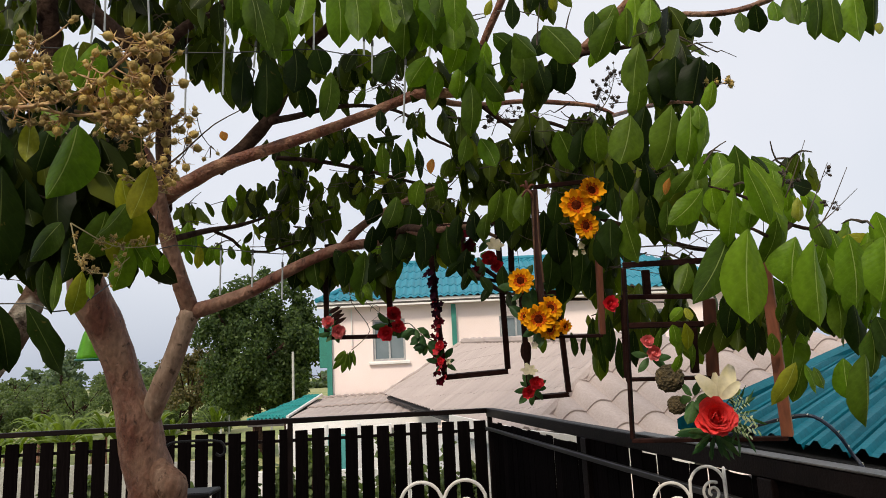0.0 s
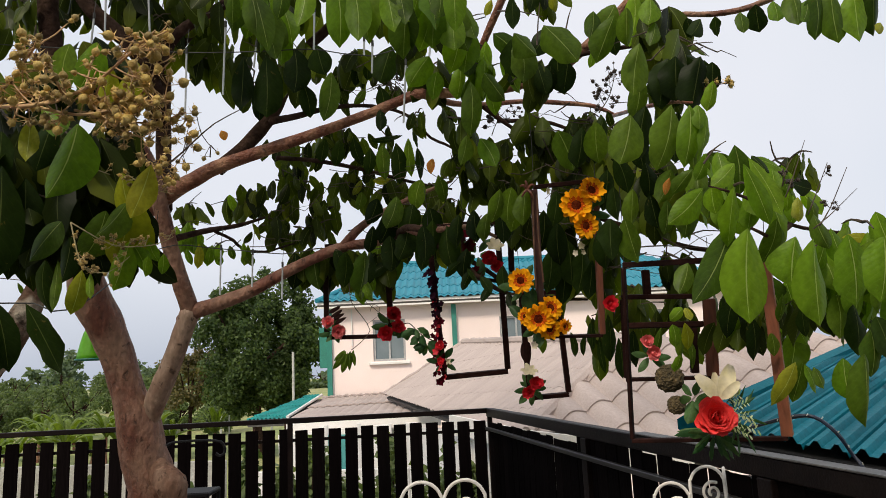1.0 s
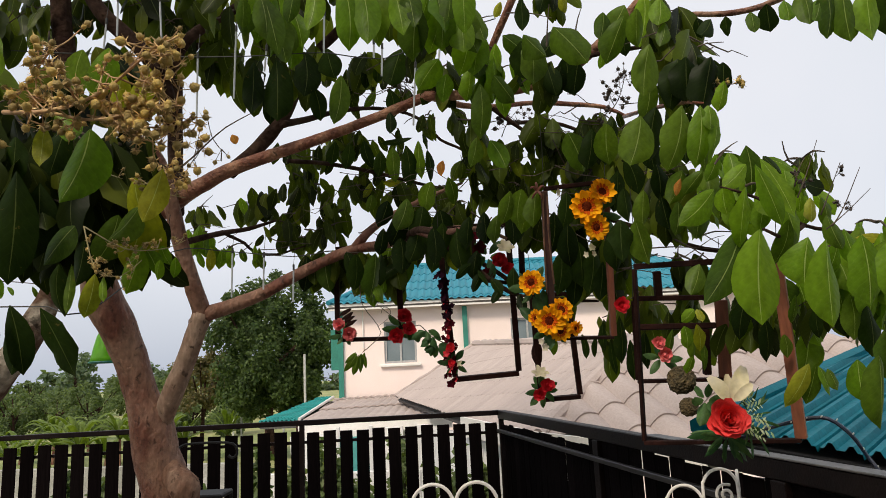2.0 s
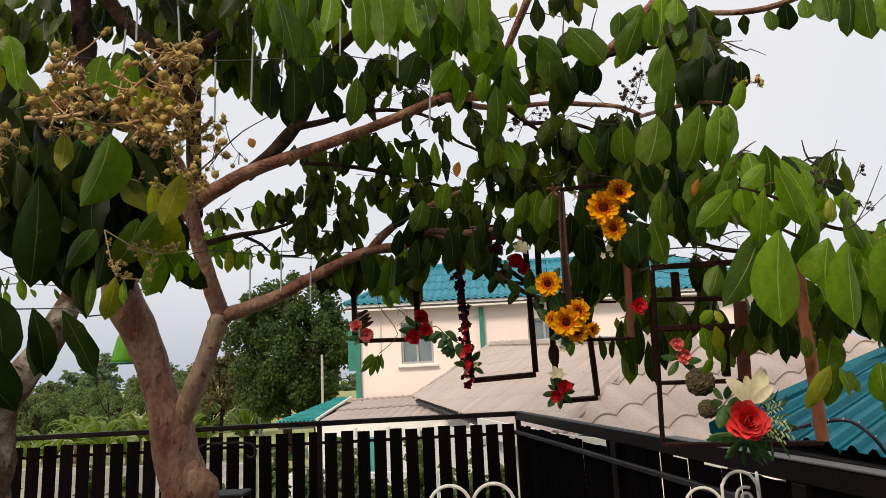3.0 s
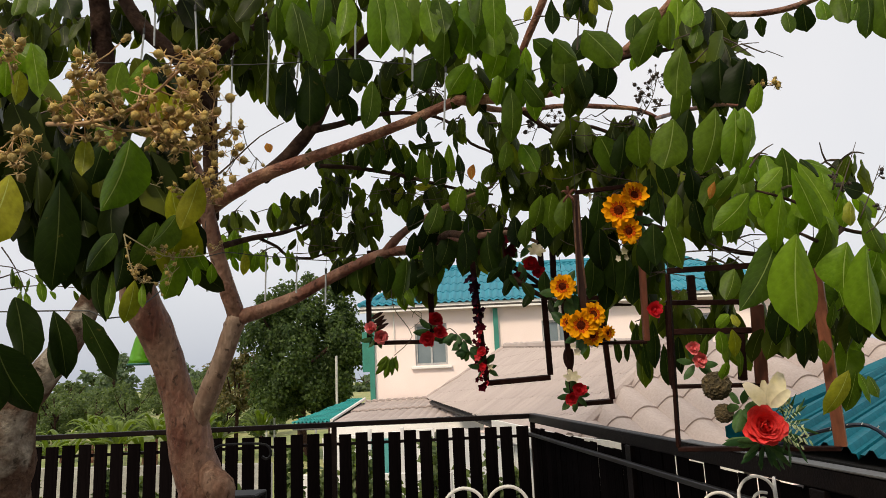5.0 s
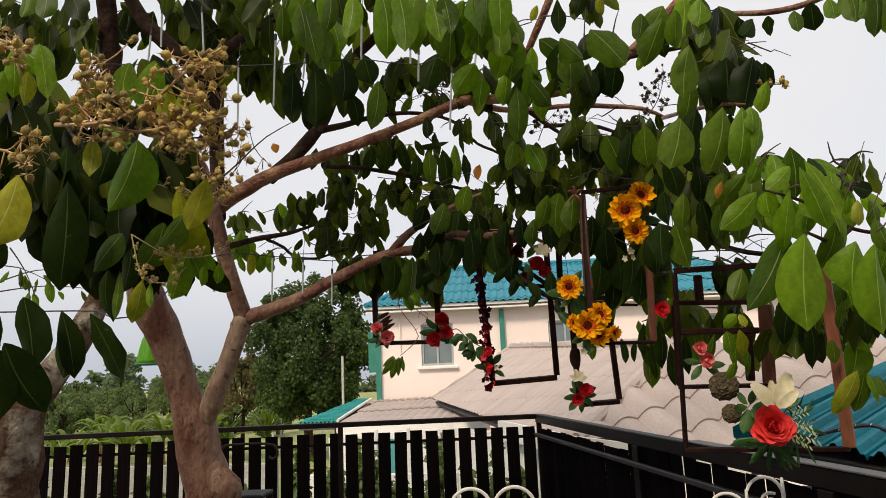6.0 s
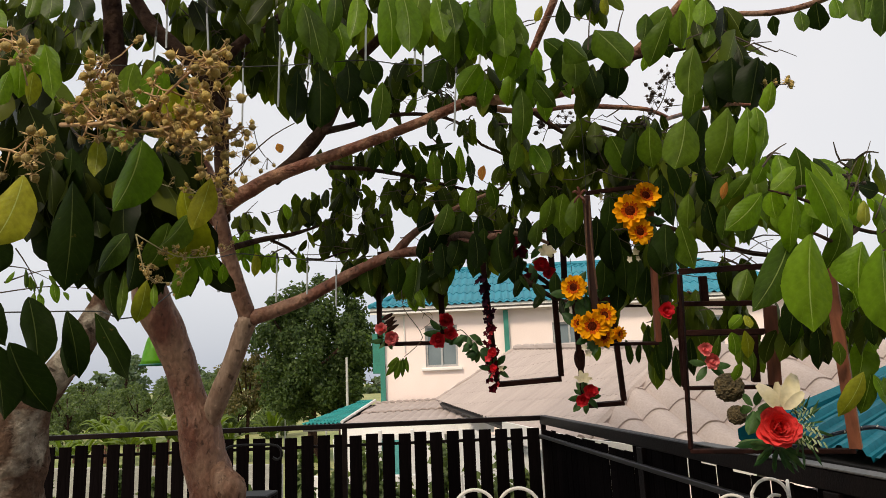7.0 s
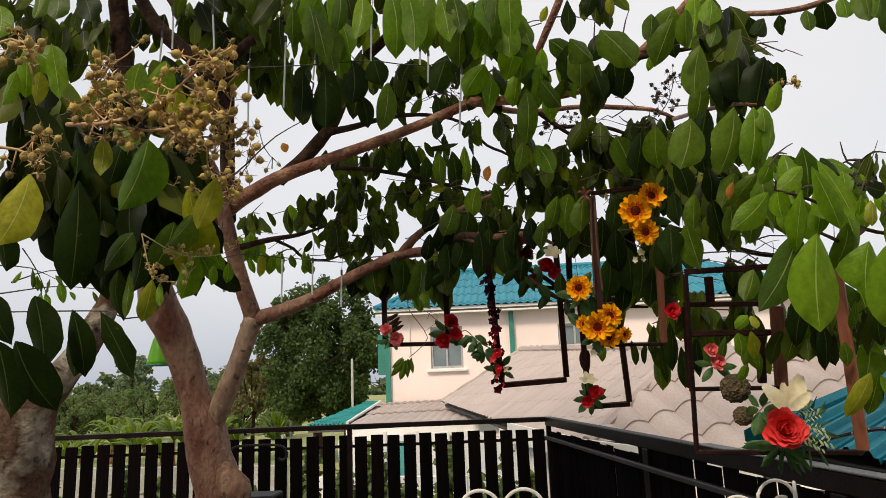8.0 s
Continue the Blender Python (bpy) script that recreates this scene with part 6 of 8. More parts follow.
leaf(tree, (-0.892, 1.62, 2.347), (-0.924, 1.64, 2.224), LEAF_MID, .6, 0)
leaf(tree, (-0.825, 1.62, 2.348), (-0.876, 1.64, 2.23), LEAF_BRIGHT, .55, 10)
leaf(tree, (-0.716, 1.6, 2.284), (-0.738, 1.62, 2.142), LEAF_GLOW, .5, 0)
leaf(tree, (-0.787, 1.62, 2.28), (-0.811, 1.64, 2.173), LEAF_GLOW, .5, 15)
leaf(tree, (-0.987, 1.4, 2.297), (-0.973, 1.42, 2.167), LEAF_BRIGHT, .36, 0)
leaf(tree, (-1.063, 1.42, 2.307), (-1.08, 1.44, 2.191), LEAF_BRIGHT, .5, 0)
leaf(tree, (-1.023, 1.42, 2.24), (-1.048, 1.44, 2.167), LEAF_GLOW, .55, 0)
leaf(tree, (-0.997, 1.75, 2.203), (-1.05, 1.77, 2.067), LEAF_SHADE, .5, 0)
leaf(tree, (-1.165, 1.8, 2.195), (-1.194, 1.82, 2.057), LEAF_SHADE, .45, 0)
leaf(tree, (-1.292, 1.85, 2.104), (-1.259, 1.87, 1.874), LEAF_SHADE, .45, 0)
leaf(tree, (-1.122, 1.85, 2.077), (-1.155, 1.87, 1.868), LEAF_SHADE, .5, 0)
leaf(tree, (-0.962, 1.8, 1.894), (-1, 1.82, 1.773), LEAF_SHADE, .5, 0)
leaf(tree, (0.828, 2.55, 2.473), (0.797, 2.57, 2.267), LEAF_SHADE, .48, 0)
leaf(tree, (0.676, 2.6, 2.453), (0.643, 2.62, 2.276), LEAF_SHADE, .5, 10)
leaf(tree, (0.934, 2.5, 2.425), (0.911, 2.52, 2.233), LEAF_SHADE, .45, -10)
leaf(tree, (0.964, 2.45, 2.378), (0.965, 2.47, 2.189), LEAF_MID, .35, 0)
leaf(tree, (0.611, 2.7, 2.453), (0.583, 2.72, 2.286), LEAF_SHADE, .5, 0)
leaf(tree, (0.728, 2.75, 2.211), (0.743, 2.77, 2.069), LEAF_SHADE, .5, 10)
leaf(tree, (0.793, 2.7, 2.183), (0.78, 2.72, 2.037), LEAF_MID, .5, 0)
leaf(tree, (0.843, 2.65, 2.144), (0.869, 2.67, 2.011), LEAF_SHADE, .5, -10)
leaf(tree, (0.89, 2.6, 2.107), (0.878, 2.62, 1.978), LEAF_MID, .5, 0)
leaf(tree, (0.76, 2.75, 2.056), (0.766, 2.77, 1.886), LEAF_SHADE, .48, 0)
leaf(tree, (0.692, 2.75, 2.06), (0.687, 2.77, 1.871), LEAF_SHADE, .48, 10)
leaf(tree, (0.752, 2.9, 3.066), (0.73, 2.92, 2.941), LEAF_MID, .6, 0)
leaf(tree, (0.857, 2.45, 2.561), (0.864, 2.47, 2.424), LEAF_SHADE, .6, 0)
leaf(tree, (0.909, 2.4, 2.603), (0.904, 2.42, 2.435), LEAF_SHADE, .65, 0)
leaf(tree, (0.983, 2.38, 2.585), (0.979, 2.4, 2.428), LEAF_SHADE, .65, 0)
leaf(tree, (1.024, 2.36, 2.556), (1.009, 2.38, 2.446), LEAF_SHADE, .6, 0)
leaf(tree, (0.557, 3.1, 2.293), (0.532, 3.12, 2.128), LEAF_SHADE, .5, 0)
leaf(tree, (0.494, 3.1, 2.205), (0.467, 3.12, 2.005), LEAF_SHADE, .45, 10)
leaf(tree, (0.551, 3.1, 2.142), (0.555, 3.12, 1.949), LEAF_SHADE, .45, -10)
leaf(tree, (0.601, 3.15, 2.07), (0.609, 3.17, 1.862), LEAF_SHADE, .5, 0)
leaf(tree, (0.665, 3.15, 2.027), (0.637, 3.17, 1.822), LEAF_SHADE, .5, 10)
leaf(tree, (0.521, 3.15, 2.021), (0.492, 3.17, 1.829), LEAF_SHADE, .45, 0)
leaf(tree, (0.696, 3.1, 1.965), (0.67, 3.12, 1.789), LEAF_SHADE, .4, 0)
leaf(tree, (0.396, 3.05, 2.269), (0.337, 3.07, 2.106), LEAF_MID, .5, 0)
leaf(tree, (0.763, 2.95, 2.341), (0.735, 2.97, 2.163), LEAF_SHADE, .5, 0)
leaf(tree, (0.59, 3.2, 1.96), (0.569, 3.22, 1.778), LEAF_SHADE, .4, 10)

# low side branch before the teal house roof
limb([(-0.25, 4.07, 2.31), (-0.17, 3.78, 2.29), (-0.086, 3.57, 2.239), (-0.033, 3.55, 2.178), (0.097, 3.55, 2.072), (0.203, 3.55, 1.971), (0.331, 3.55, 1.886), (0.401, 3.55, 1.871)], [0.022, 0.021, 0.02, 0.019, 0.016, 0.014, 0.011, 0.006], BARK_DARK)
limb([(-0.17, 3.78, 2.29), (-0.08, 3.58, 2.22), (0.015, 3.5, 2.218), (0.172, 3.5, 2.226), (0.306, 3.5, 2.166)], [0.018, 0.018, 0.016, 0.013, 0.008], BARK)
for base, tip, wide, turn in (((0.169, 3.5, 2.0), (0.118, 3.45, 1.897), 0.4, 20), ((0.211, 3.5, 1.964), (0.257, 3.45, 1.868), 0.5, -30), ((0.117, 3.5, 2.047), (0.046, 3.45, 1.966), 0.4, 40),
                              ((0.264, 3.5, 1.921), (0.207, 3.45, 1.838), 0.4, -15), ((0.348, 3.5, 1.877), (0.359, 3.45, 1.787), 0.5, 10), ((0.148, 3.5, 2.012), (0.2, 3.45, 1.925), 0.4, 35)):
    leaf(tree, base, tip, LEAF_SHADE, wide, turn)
# the crown carried on overhead, out of view, added to shade what hangs below
r_ = random.Random(77)
for i in range(46):
    c = (r_.uniform(-4.2, 2.6), r_.uniform(0.6, 6.5), 0)
    z = max(3.9 + r_.uniform(0, 1.3), 1.5 + 0.72 * c[1] + 0.6)
    clump(tree, (c[0], c[1], z), (0.5, 0.5, 0.2), 26, 0.24, None, 500 + i)
# more unseen clumps towards the sun, added to darken the upper left leaves
for i in range(20):
    c = (r_.uniform(-4.4, -0.4), r_.uniform(0.8, 3.8))
    clump(tree, (*c, max(4.2 + r_.uniform(0, 1.2), 1.5 + 0.72 * c[1] + 0.6)), (0.5, 0.5, 0.2), 34, 0.27, None, 600 + i)
# unseen limbs for the added overhead clumps
limb([(-0.373, 3.765, 3.777), (-0.6, 4.6, 4.4), (-0.3, 3.9, 4.8), (0.4, 3.0, 5.0)], [0.045, 0.045, 0.035, 0.015], BARK_DARK)
limb([(-2.286, 3.839, 4.024), (-2.0, 3.6, 4.3), (-1.7, 2.8, 4.7), (-1.2, 1.8, 4.9)], [0.055, 0.05, 0.035, 0.015], BARK_DARK)

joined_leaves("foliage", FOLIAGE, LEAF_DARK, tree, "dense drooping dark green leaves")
joined_leaves("foliage", SHADED, LEAF_DEEP_SHADE, tree, "large leaves with deep shade put into their colour")
tw = bmesh.new()
for a, b, c in TWIGS:
    tube([a, b, c], [0.006, 0.002], 5, 0.12, bm=tw)
tagged(part("twig", tw, TWIG, tree), kind="stuff")


# ---- fruit clusters ----
def capsule_mesh(name, mat, sepal):
    """A round seed capsule with a pointed tip and a star of six sepals at its stalk."""
    bm = bmesh.new()
    rows, n = [], 6
    for z, w in ((0.0, 0.2), (0.16, 0.42), (0.5, 0.48), (0.8, 0.28), (0.92, 0.07)):
        rows.append([bm.verts.new((w * math.cos(math.tau * k / n), w * math.sin(math.tau * k / n), -z)) for k in range(n)])
    tip = bm.verts.new((0, 0, -1.4))
    for a, b in zip(rows, rows[1:]):
        for k in range(n):
            bm.faces.new((a[k], b[k], b[(k + 1) % n], a[(k + 1) % n]))
    for k in range(n):
        bm.faces.new((rows[-1][k], tip, rows[-1][(k + 1) % n]))
    for f in bm.faces:
        f.smooth = True
    for k in range(n):
        a, w = math.tau * (k + 0.5) / n, 0.6
        p = [bm.verts.new((0.24 * math.cos(a + s * w), 0.24 * math.sin(a + s * w), 0.04)) for s in (-1, 1)]
        long = (1.15, 0.8, 1.0)[k % 3]
        q = bm.verts.new((long * math.cos(a + 0.2), long * math.sin(a + 0.2), (0.25, -0.35, 0.0)[k % 3]))
        bm.faces.new((p[0], p[1], q)).material_index = 1
    me = bpy.data.meshes.new(name)
    bm.to_mesh(me)
    bm.free()
    me.materials.append(mat)
    me.materials.append(sepal)
    return me


CAP_RIPE = capsule_mesh("capsule", CAPSULE, CALYX)
CAP_DARK = capsule_mesh("capsule", CAPSULE_DARK, CAPSULE_DARK)


def panicle(tree, stem, n, size, spread, me, mat, seed, thick=0.004, label="", up=0.2):
    """A branched fruit stalk with n capsules along it, on short side stalks."""
    r = random.Random(seed)
    path = spline([(*p, 0) for p in stem], 0.02)
    bm = tube(stem, [thick, thick * 0.4], 6, 0.03)
    spots = []
    i = 0
    while len(spots) < n:
        q = path[int(r.uniform(0.12, 1) ** 0.8 * (len(path) - 1))].xyz
        d = Vector((r.gauss(0, 1), r.gauss(0, 0.7), r.gauss(up, 0.9))).normalized()
        e = q + d * spread * r.uniform(0.4, 1.1)
        tube([q, (q + e) / 2 + Vector((0, 0, -0.004)), e], [thick * 0.45, thick * 0.3], 4, 0.05, bm=bm)
        for k in range(r.randint(2, 5)):
            f = e + d * size * 0.3 if k == 0 else q.lerp(e, r.uniform(0.45, 1.0)) + Vector((r.gauss(0, 1), r.gauss(0, 1), r.gauss(0, 1))).normalized() * size * r.uniform(0.7, 1.5)
            tube([q.lerp(e, 0.7), f], [thick * 0.3, thick * 0.25], 3, 0.1, bm=bm)
            spots.append((f, f - q.lerp(e, 0.5)))
        i += 1
    stalk = part("fruit_stalk", bm, mat, tree, label, smooth=True)
    for f, d in spots[:n]:
        ob = new("capsule", me)
        s = size * r.uniform(0.45, 1.05)
        turn = (-d.normalized()).to_track_quat("Z", "Y").to_matrix().to_4x4()
        ob.matrix_basis = Matrix.Translation(f) @ turn @ Matrix.Diagonal((s, s, s, 1))
        adopt(ob, stalk)
    return stalk


panicle(tree, [(-0.984, 1.472, 2.128), (-0.855, 1.424, 2.105), (-0.744, 1.418, 2.134), (-0.653, 1.388, 2.181), (-0.566, 1.349, 2.227)], 84, 0.0225, 0.07, CAP_RIPE, STALK, 1, 0.0055, "orange stalk crowded with tan capsules")
panicle(tree, [(-0.866, 1.443, 2.111), (-0.758, 1.427, 2.08), (-0.648, 1.424, 2.093), (-0.549, 1.403, 2.093)], 66, 0.022, 0.058, CAP_RIPE, STALK, 2, 0.004, "orange stalk crowded with tan capsules")
panicle(tree, [(-0.99, 1.497, 2.158), (-0.924, 1.468, 2.203), (-0.878, 1.449, 2.249), (-0.828, 1.444, 2.279)], 36, 0.0225, 0.058, CAP_RIPE, STALK, 3, 0.004, "orange stalk crowded with tan capsules")
panicle(tree, [(-0.731, 1.43, 2.077), (-0.653, 1.43, 2.099), (-0.604, 1.42, 2.145), (-0.576, 1.41, 2.226)], 40, 0.021, 0.045, CAP_RIPE, STALK, 31, 0.0035)
panicle(tree, [(-0.776, 1.44, 2.097), (-0.688, 1.45, 2.075), (-0.609, 1.45, 2.063), (-0.533, 1.44, 2.081)], 26, 0.0205, 0.04, CAP_RIPE, STALK, 32, 0.003)
panicle(tree, [(-0.754, 1.439, 2.13), (-0.698, 1.429, 2.065), (-0.627, 1.436, 2.026), (-0.576, 1.429, 2.06)], 40, 0.021, 0.05, CAP_RIPE, STALK, 4, 0.003)
panicle(tree, [(-0.75, 1.693, 2.012), (-0.644, 1.638, 2.032), (-0.573, 1.609, 2.076), (-0.517, 1.583, 2.107), (-0.452, 1.568, 2.133)], 30, 0.022, 0.05, CAP_RIPE, TWIG, 5, 0.003, "thin stalk with olive capsules")
panicle(tree, [(-1.038, 1.261, 2.214), (-0.978, 1.261, 2.235), (-0.95, 1.268, 2.21), (-0.936, 1.283, 2.14)], 17, 0.022, 0.05, CAP_RIPE, STALK, 6, 0.004)
panicle(tree, [(-1.037, 1.299, 2.017), (-0.979, 1.305, 2.009), (-0.91, 1.316, 1.977)], 18, 0.022, 0.05, CAP_RIPE, STALK, 7, 0.004)
panicle(tree, [(-0.892, 1.663, 1.9), (-0.859, 1.661, 1.794), (-0.799, 1.665, 1.771), (-0.743, 1.658, 1.808)], 34, 0.0115, 0.03, CAP_RIPE, STALK_PALE, 8, 0.0019, "pale stalk with small unripe capsules")
panicle(tree, [(-0.892, 1.663, 1.9), (-0.792, 1.673, 1.841), (-0.695, 1.673, 1.836), (-0.642, 1.669, 1.854)], 26, 0.0115, 0.028, CAP_RIPE, STALK_PALE, 9, 0.0019)
panicle(tree, [(-0.727, 1.594, 1.994), (-0.675, 1.6, 1.959), (-0.618, 1.603, 1.943)], 22, 0.0115, 0.025, CAP_RIPE, STALK_PALE, 10, 0.0019)
panicle(tree, [(-0.905, 1.686, 2.059), (-0.856, 1.689, 2.042), (-0.814, 1.691, 2.026)], 22, 0.012, 0.03, CAP_RIPE, STALK_PALE, 11, 0.0019)
panicle(tree, [(0.772, 3.043, 2.638), (0.823, 3.029, 2.712), (0.859, 3.009, 2.826)], 42, 0.02, 0.1, CAP_DARK, TWIG, 12, 0.003, "dark dry fruit cluster")
panicle(tree, [(0.334, 3.73, 2.79), (0.369, 3.716, 2.867), (0.436, 3.703, 2.942)], 26, 0.026, 0.08, CAP_DARK, TWIG, 13, 0.003, "dark dry fruit cluster")
panicle(tree, [(-0.268, 4.361, 3.274), (-0.226, 4.341, 3.383), (-0.258, 4.322, 3.495)], 26, 0.03, 0.1, CAP_DARK, TWIG, 14, 0.004, "dark dry fruit cluster")
panicle(tree, [(0.982, 2.363, 2.451), (1.034, 2.359, 2.469), (1.075, 2.359, 2.471)], 18, 0.02, 0.03, CAP_RIPE, TWIG, 15, 0.003)
for seed, (a, b, c, n) in enumerate((((1.007, 1.944, 1.946), (1.033, 1.933, 2.006), (1.07, 1.915, 2.106), 5), ((1.084, 1.959, 1.854), (1.135, 1.952, 1.892), (1.214, 1.939, 1.962), 4),
                                     ((1.07, 1.952, 1.895), (1.095, 1.943, 1.95), (1.132, 1.926, 2.039), 4), ((1.101, 1.958, 1.861), (1.135, 1.949, 1.911), (1.188, 1.929, 2.024), 5), ((1, 1.938, 1.978), (1.014, 1.93, 2.026), (1.032, 1.924, 2.057), 8))):
    panicle(tree, [a, b, c], n, 0.013, 0.02, CAP_DARK, TWIG, 400 + seed, 0.0022, "bare twig with few dark capsules")
for a, b in (((0.574, 2.7, 2.862), (0.607, 2.68, 2.972)), ((0.47, 2.802, 2.867), (0.49, 2.77, 3.046)), ((0.893, 2.216, 2.136), (0.971, 2.203, 2.206)), ((1.005, 2.619, 2.727), (1.148, 2.613, 2.754)), ((0.986, 2.607, 2.795), (1.129, 2.623, 2.698)), ((0.169, 2.968, 3.089), (0.3, 2.964, 3.109)), ((0.326, 2.961, 3.12), (0.516, 2.873, 3.035)), ((0.794, 2.954, 1.986), (1.121, 2.856, 1.954)), ((0.967, 2.946, 2.026), (1.079, 2.769, 1.871))):
    part("bare_twig", tube([a, Vector(a).lerp(Vector(b), 0.5) + Vector((0, 0, 0.012)), b], [0.004, 0.0015], 5, 0.05), TWIG, tree)
panicle(tree, [(0.238, 3.731, 2.213), (0.334, 3.715, 2.3), (0.417, 3.693, 2.418)], 10, 0.02, 0.05, CAP_DARK, TWIG, 18, 0.003)
r_ = random.Random(303)
for c, reach in (((-0.759, 4.348, 2.79), 0.3), ((-0.496, 4.264, 2.68), 0.22), ((-0.206, 4.17, 2.622), 0.2), ((0.075, 3.956, 2.672), 0.28), ((-0.614, 4.308, 2.438), 0.3), ((-0.244, 4.106, 2.413), 0.3), ((0.026, 3.916, 2.326), 0.25),
                 ((0.325, 3.489, 2.431), 0.25), ((0.543, 3.392, 2.394), 0.25), ((0.753, 3.198, 2.332), 0.25), ((1.065, 2.943, 2.034), 0.22), ((0.988, 2.958, 1.953), 0.2), ((0.707, 3.348, 2.06), 0.22),
                 ((-0.254, 4.162, 3.25), 0.2), ((-0.537, 4.152, 3.316), 0.18), ((0.841, 3.343, 2.66), 0.22), ((0.691, 3.431, 2.745), 0.22), ((-1.343, 4.601, 2.535), 0.3), ((-1.615, 4.51, 2.49), 0.25), ((0.938, 2.617, 2.741), 0.16)):
    for _ in range(4):
        a = Vector(c) + Vector((r_.gauss(0, 0.4), r_.gauss(0, 0.3), r_.gauss(0, 0.3))) * reach
        d = Vector((r_.choice((-1, 1)), r_.uniform(-0.4, 0.4), r_.uniform(-0.7, 0.5))).normalized() * reach * r_.uniform(0.6, 1.3)
        kink = Vector((r_.gauss(0, 1), r_.gauss(0, 1), r_.gauss(0, 1))) * 0.08 * reach
        part("bare_twig", tube([a, a + d * 0.35 + kink, a + d * 0.7 - kink * 0.6, a + d], [r_.uniform(0.0022, 0.004), 0.0012], 5, 0.05), TWIG, tree)
leaf(tree, (-0.514, 1.624, 2.104), (-0.506, 1.628, 2.08), LEAF_DRY, 0.8)
leaf(tree, (-0.018, 3.768, 2.594), (-0.001, 3.752, 2.681), LEAF_DRY, 0.5)
leaf(tree, (0.88, 2.514, 2.173), (0.862, 2.525, 2.111), LEAF_DRY, 0.4)


# ---- artificial flowers ----
def petal(bm, at, out, face, length, width, cup, rows=4):
    """One cupped petal from at, along out, its hollow side towards face."""
    out, face = Vector(out).normalized(), Vector(face).normalized()
    side = face.cross(out).normalized()
    root = bm.verts.new(at)
    last = None
    for i in range(1, rows + 1):
        t = i / rows
        w = width * 0.5 * math.sin(math.pi * (0.12 + 0.8 * t)) ** 0.8
        mid = Vector(at) + out * length * t + face * cup * length * t * t
        row = [bm.verts.new(mid + side * w * k + face * 0.25 * w * k * k) for k in (-1, -0.5, 0, 0.5, 1)]
        for k in range(4):
            quad = (last[k], last[k + 1], row[k + 1], row[k]) if last else (root, row[k + 1], row[k])
            bm.faces.new(quad).smooth = True
        last = row


PETAL_MESHES = {}


def petal_part(parent, at, out, face, length, width, cup, mat):
    """A petal as an object of its own, on shared mesh data."""
    key = (mat.name, round(cup, 1))
    if key not in PETAL_MESHES:
        bm = bmesh.new()
        petal(bm, (0, 0, 0), (0, 0, 1), (0, -1, 0), 1.0, 1.0, key[1], 4)
        me = bpy.data.meshes.new("petal")
        bm.to_mesh(me)
        bm.free()
        me.materials.append(mat)
        PETAL_MESHES[key] = me
    z = Vector(out).normalized()
    y = -Vector(face)
    y = (y - z * y.dot(z)).normalized()
    ob = new("petal", PETAL_MESHES[key])
    ob.matrix_basis = Matrix.Translation(at) @ Matrix((y.cross(z), y, z)).transposed().to_4x4() @ Matrix.Diagonal((width, length, length, 1))
    return adopt(ob, parent)


def facing(tilt, swing):
    a, b = radians(tilt), radians(swing)
    return Vector((math.sin(b) * math.cos(a), -math.cos(b) * math.cos(a), math.sin(a)))


def rose(parent, at, size, mat, tilt=10, swing=0, seed=0, name="rose", rings=5, split=False):
    """Layered bloom: petals in rings, the inner ones upright, the outer spread. split: each petal is a part of the bloom."""
    r, bm = random.Random(seed), bmesh.new()
    f = facing(tilt, swing)
    u = f.orthogonal().normalized()
    v = f.cross(u)
    c, size = Vector(at) - f * size * 0.1, size * 0.78
    made = []
    for k in range(rings):
        t = k / (rings - 1)
        n = 4 + k * 2
        for i in range(n):
            a = math.tau * (i + 0.5 * (k % 2)) / n + r.uniform(-0.15, 0.15)
            rad = u * math.cos(a) + v * math.sin(a)
            out = rad * (0.25 + 0.75 * t) + f * (1.0 - 0.7 * t)
            inward = f * (0.3 + 0.7 * t) - rad * (1 - 0.6 * t)
            made.append((c, out, inward, size * (0.4 + 0.24 * t) * r.uniform(0.85, 1.15), size * (0.32 + 0.24 * t), 0.1 + r.uniform(0, 0.3)))
    if not split:
        bmesh.ops.create_icosphere(bm, subdivisions=2, radius=size * 0.26, matrix=Matrix.Translation(c + f * size * 0.12))
        for p in made:
            petal(bm, *p, 3)
        bmesh.ops.remove_doubles(bm, verts=bm.verts, dist=1e-5)
        return part(name, bm, mat, parent)
    bmesh.ops.create_icosphere(bm, subdivisions=2, radius=size * 0.16, matrix=Matrix.Translation(c))
    ob = part(name, bm, mat, parent)
    for p in made:
        petal_part(ob, *p, mat)
    return ob


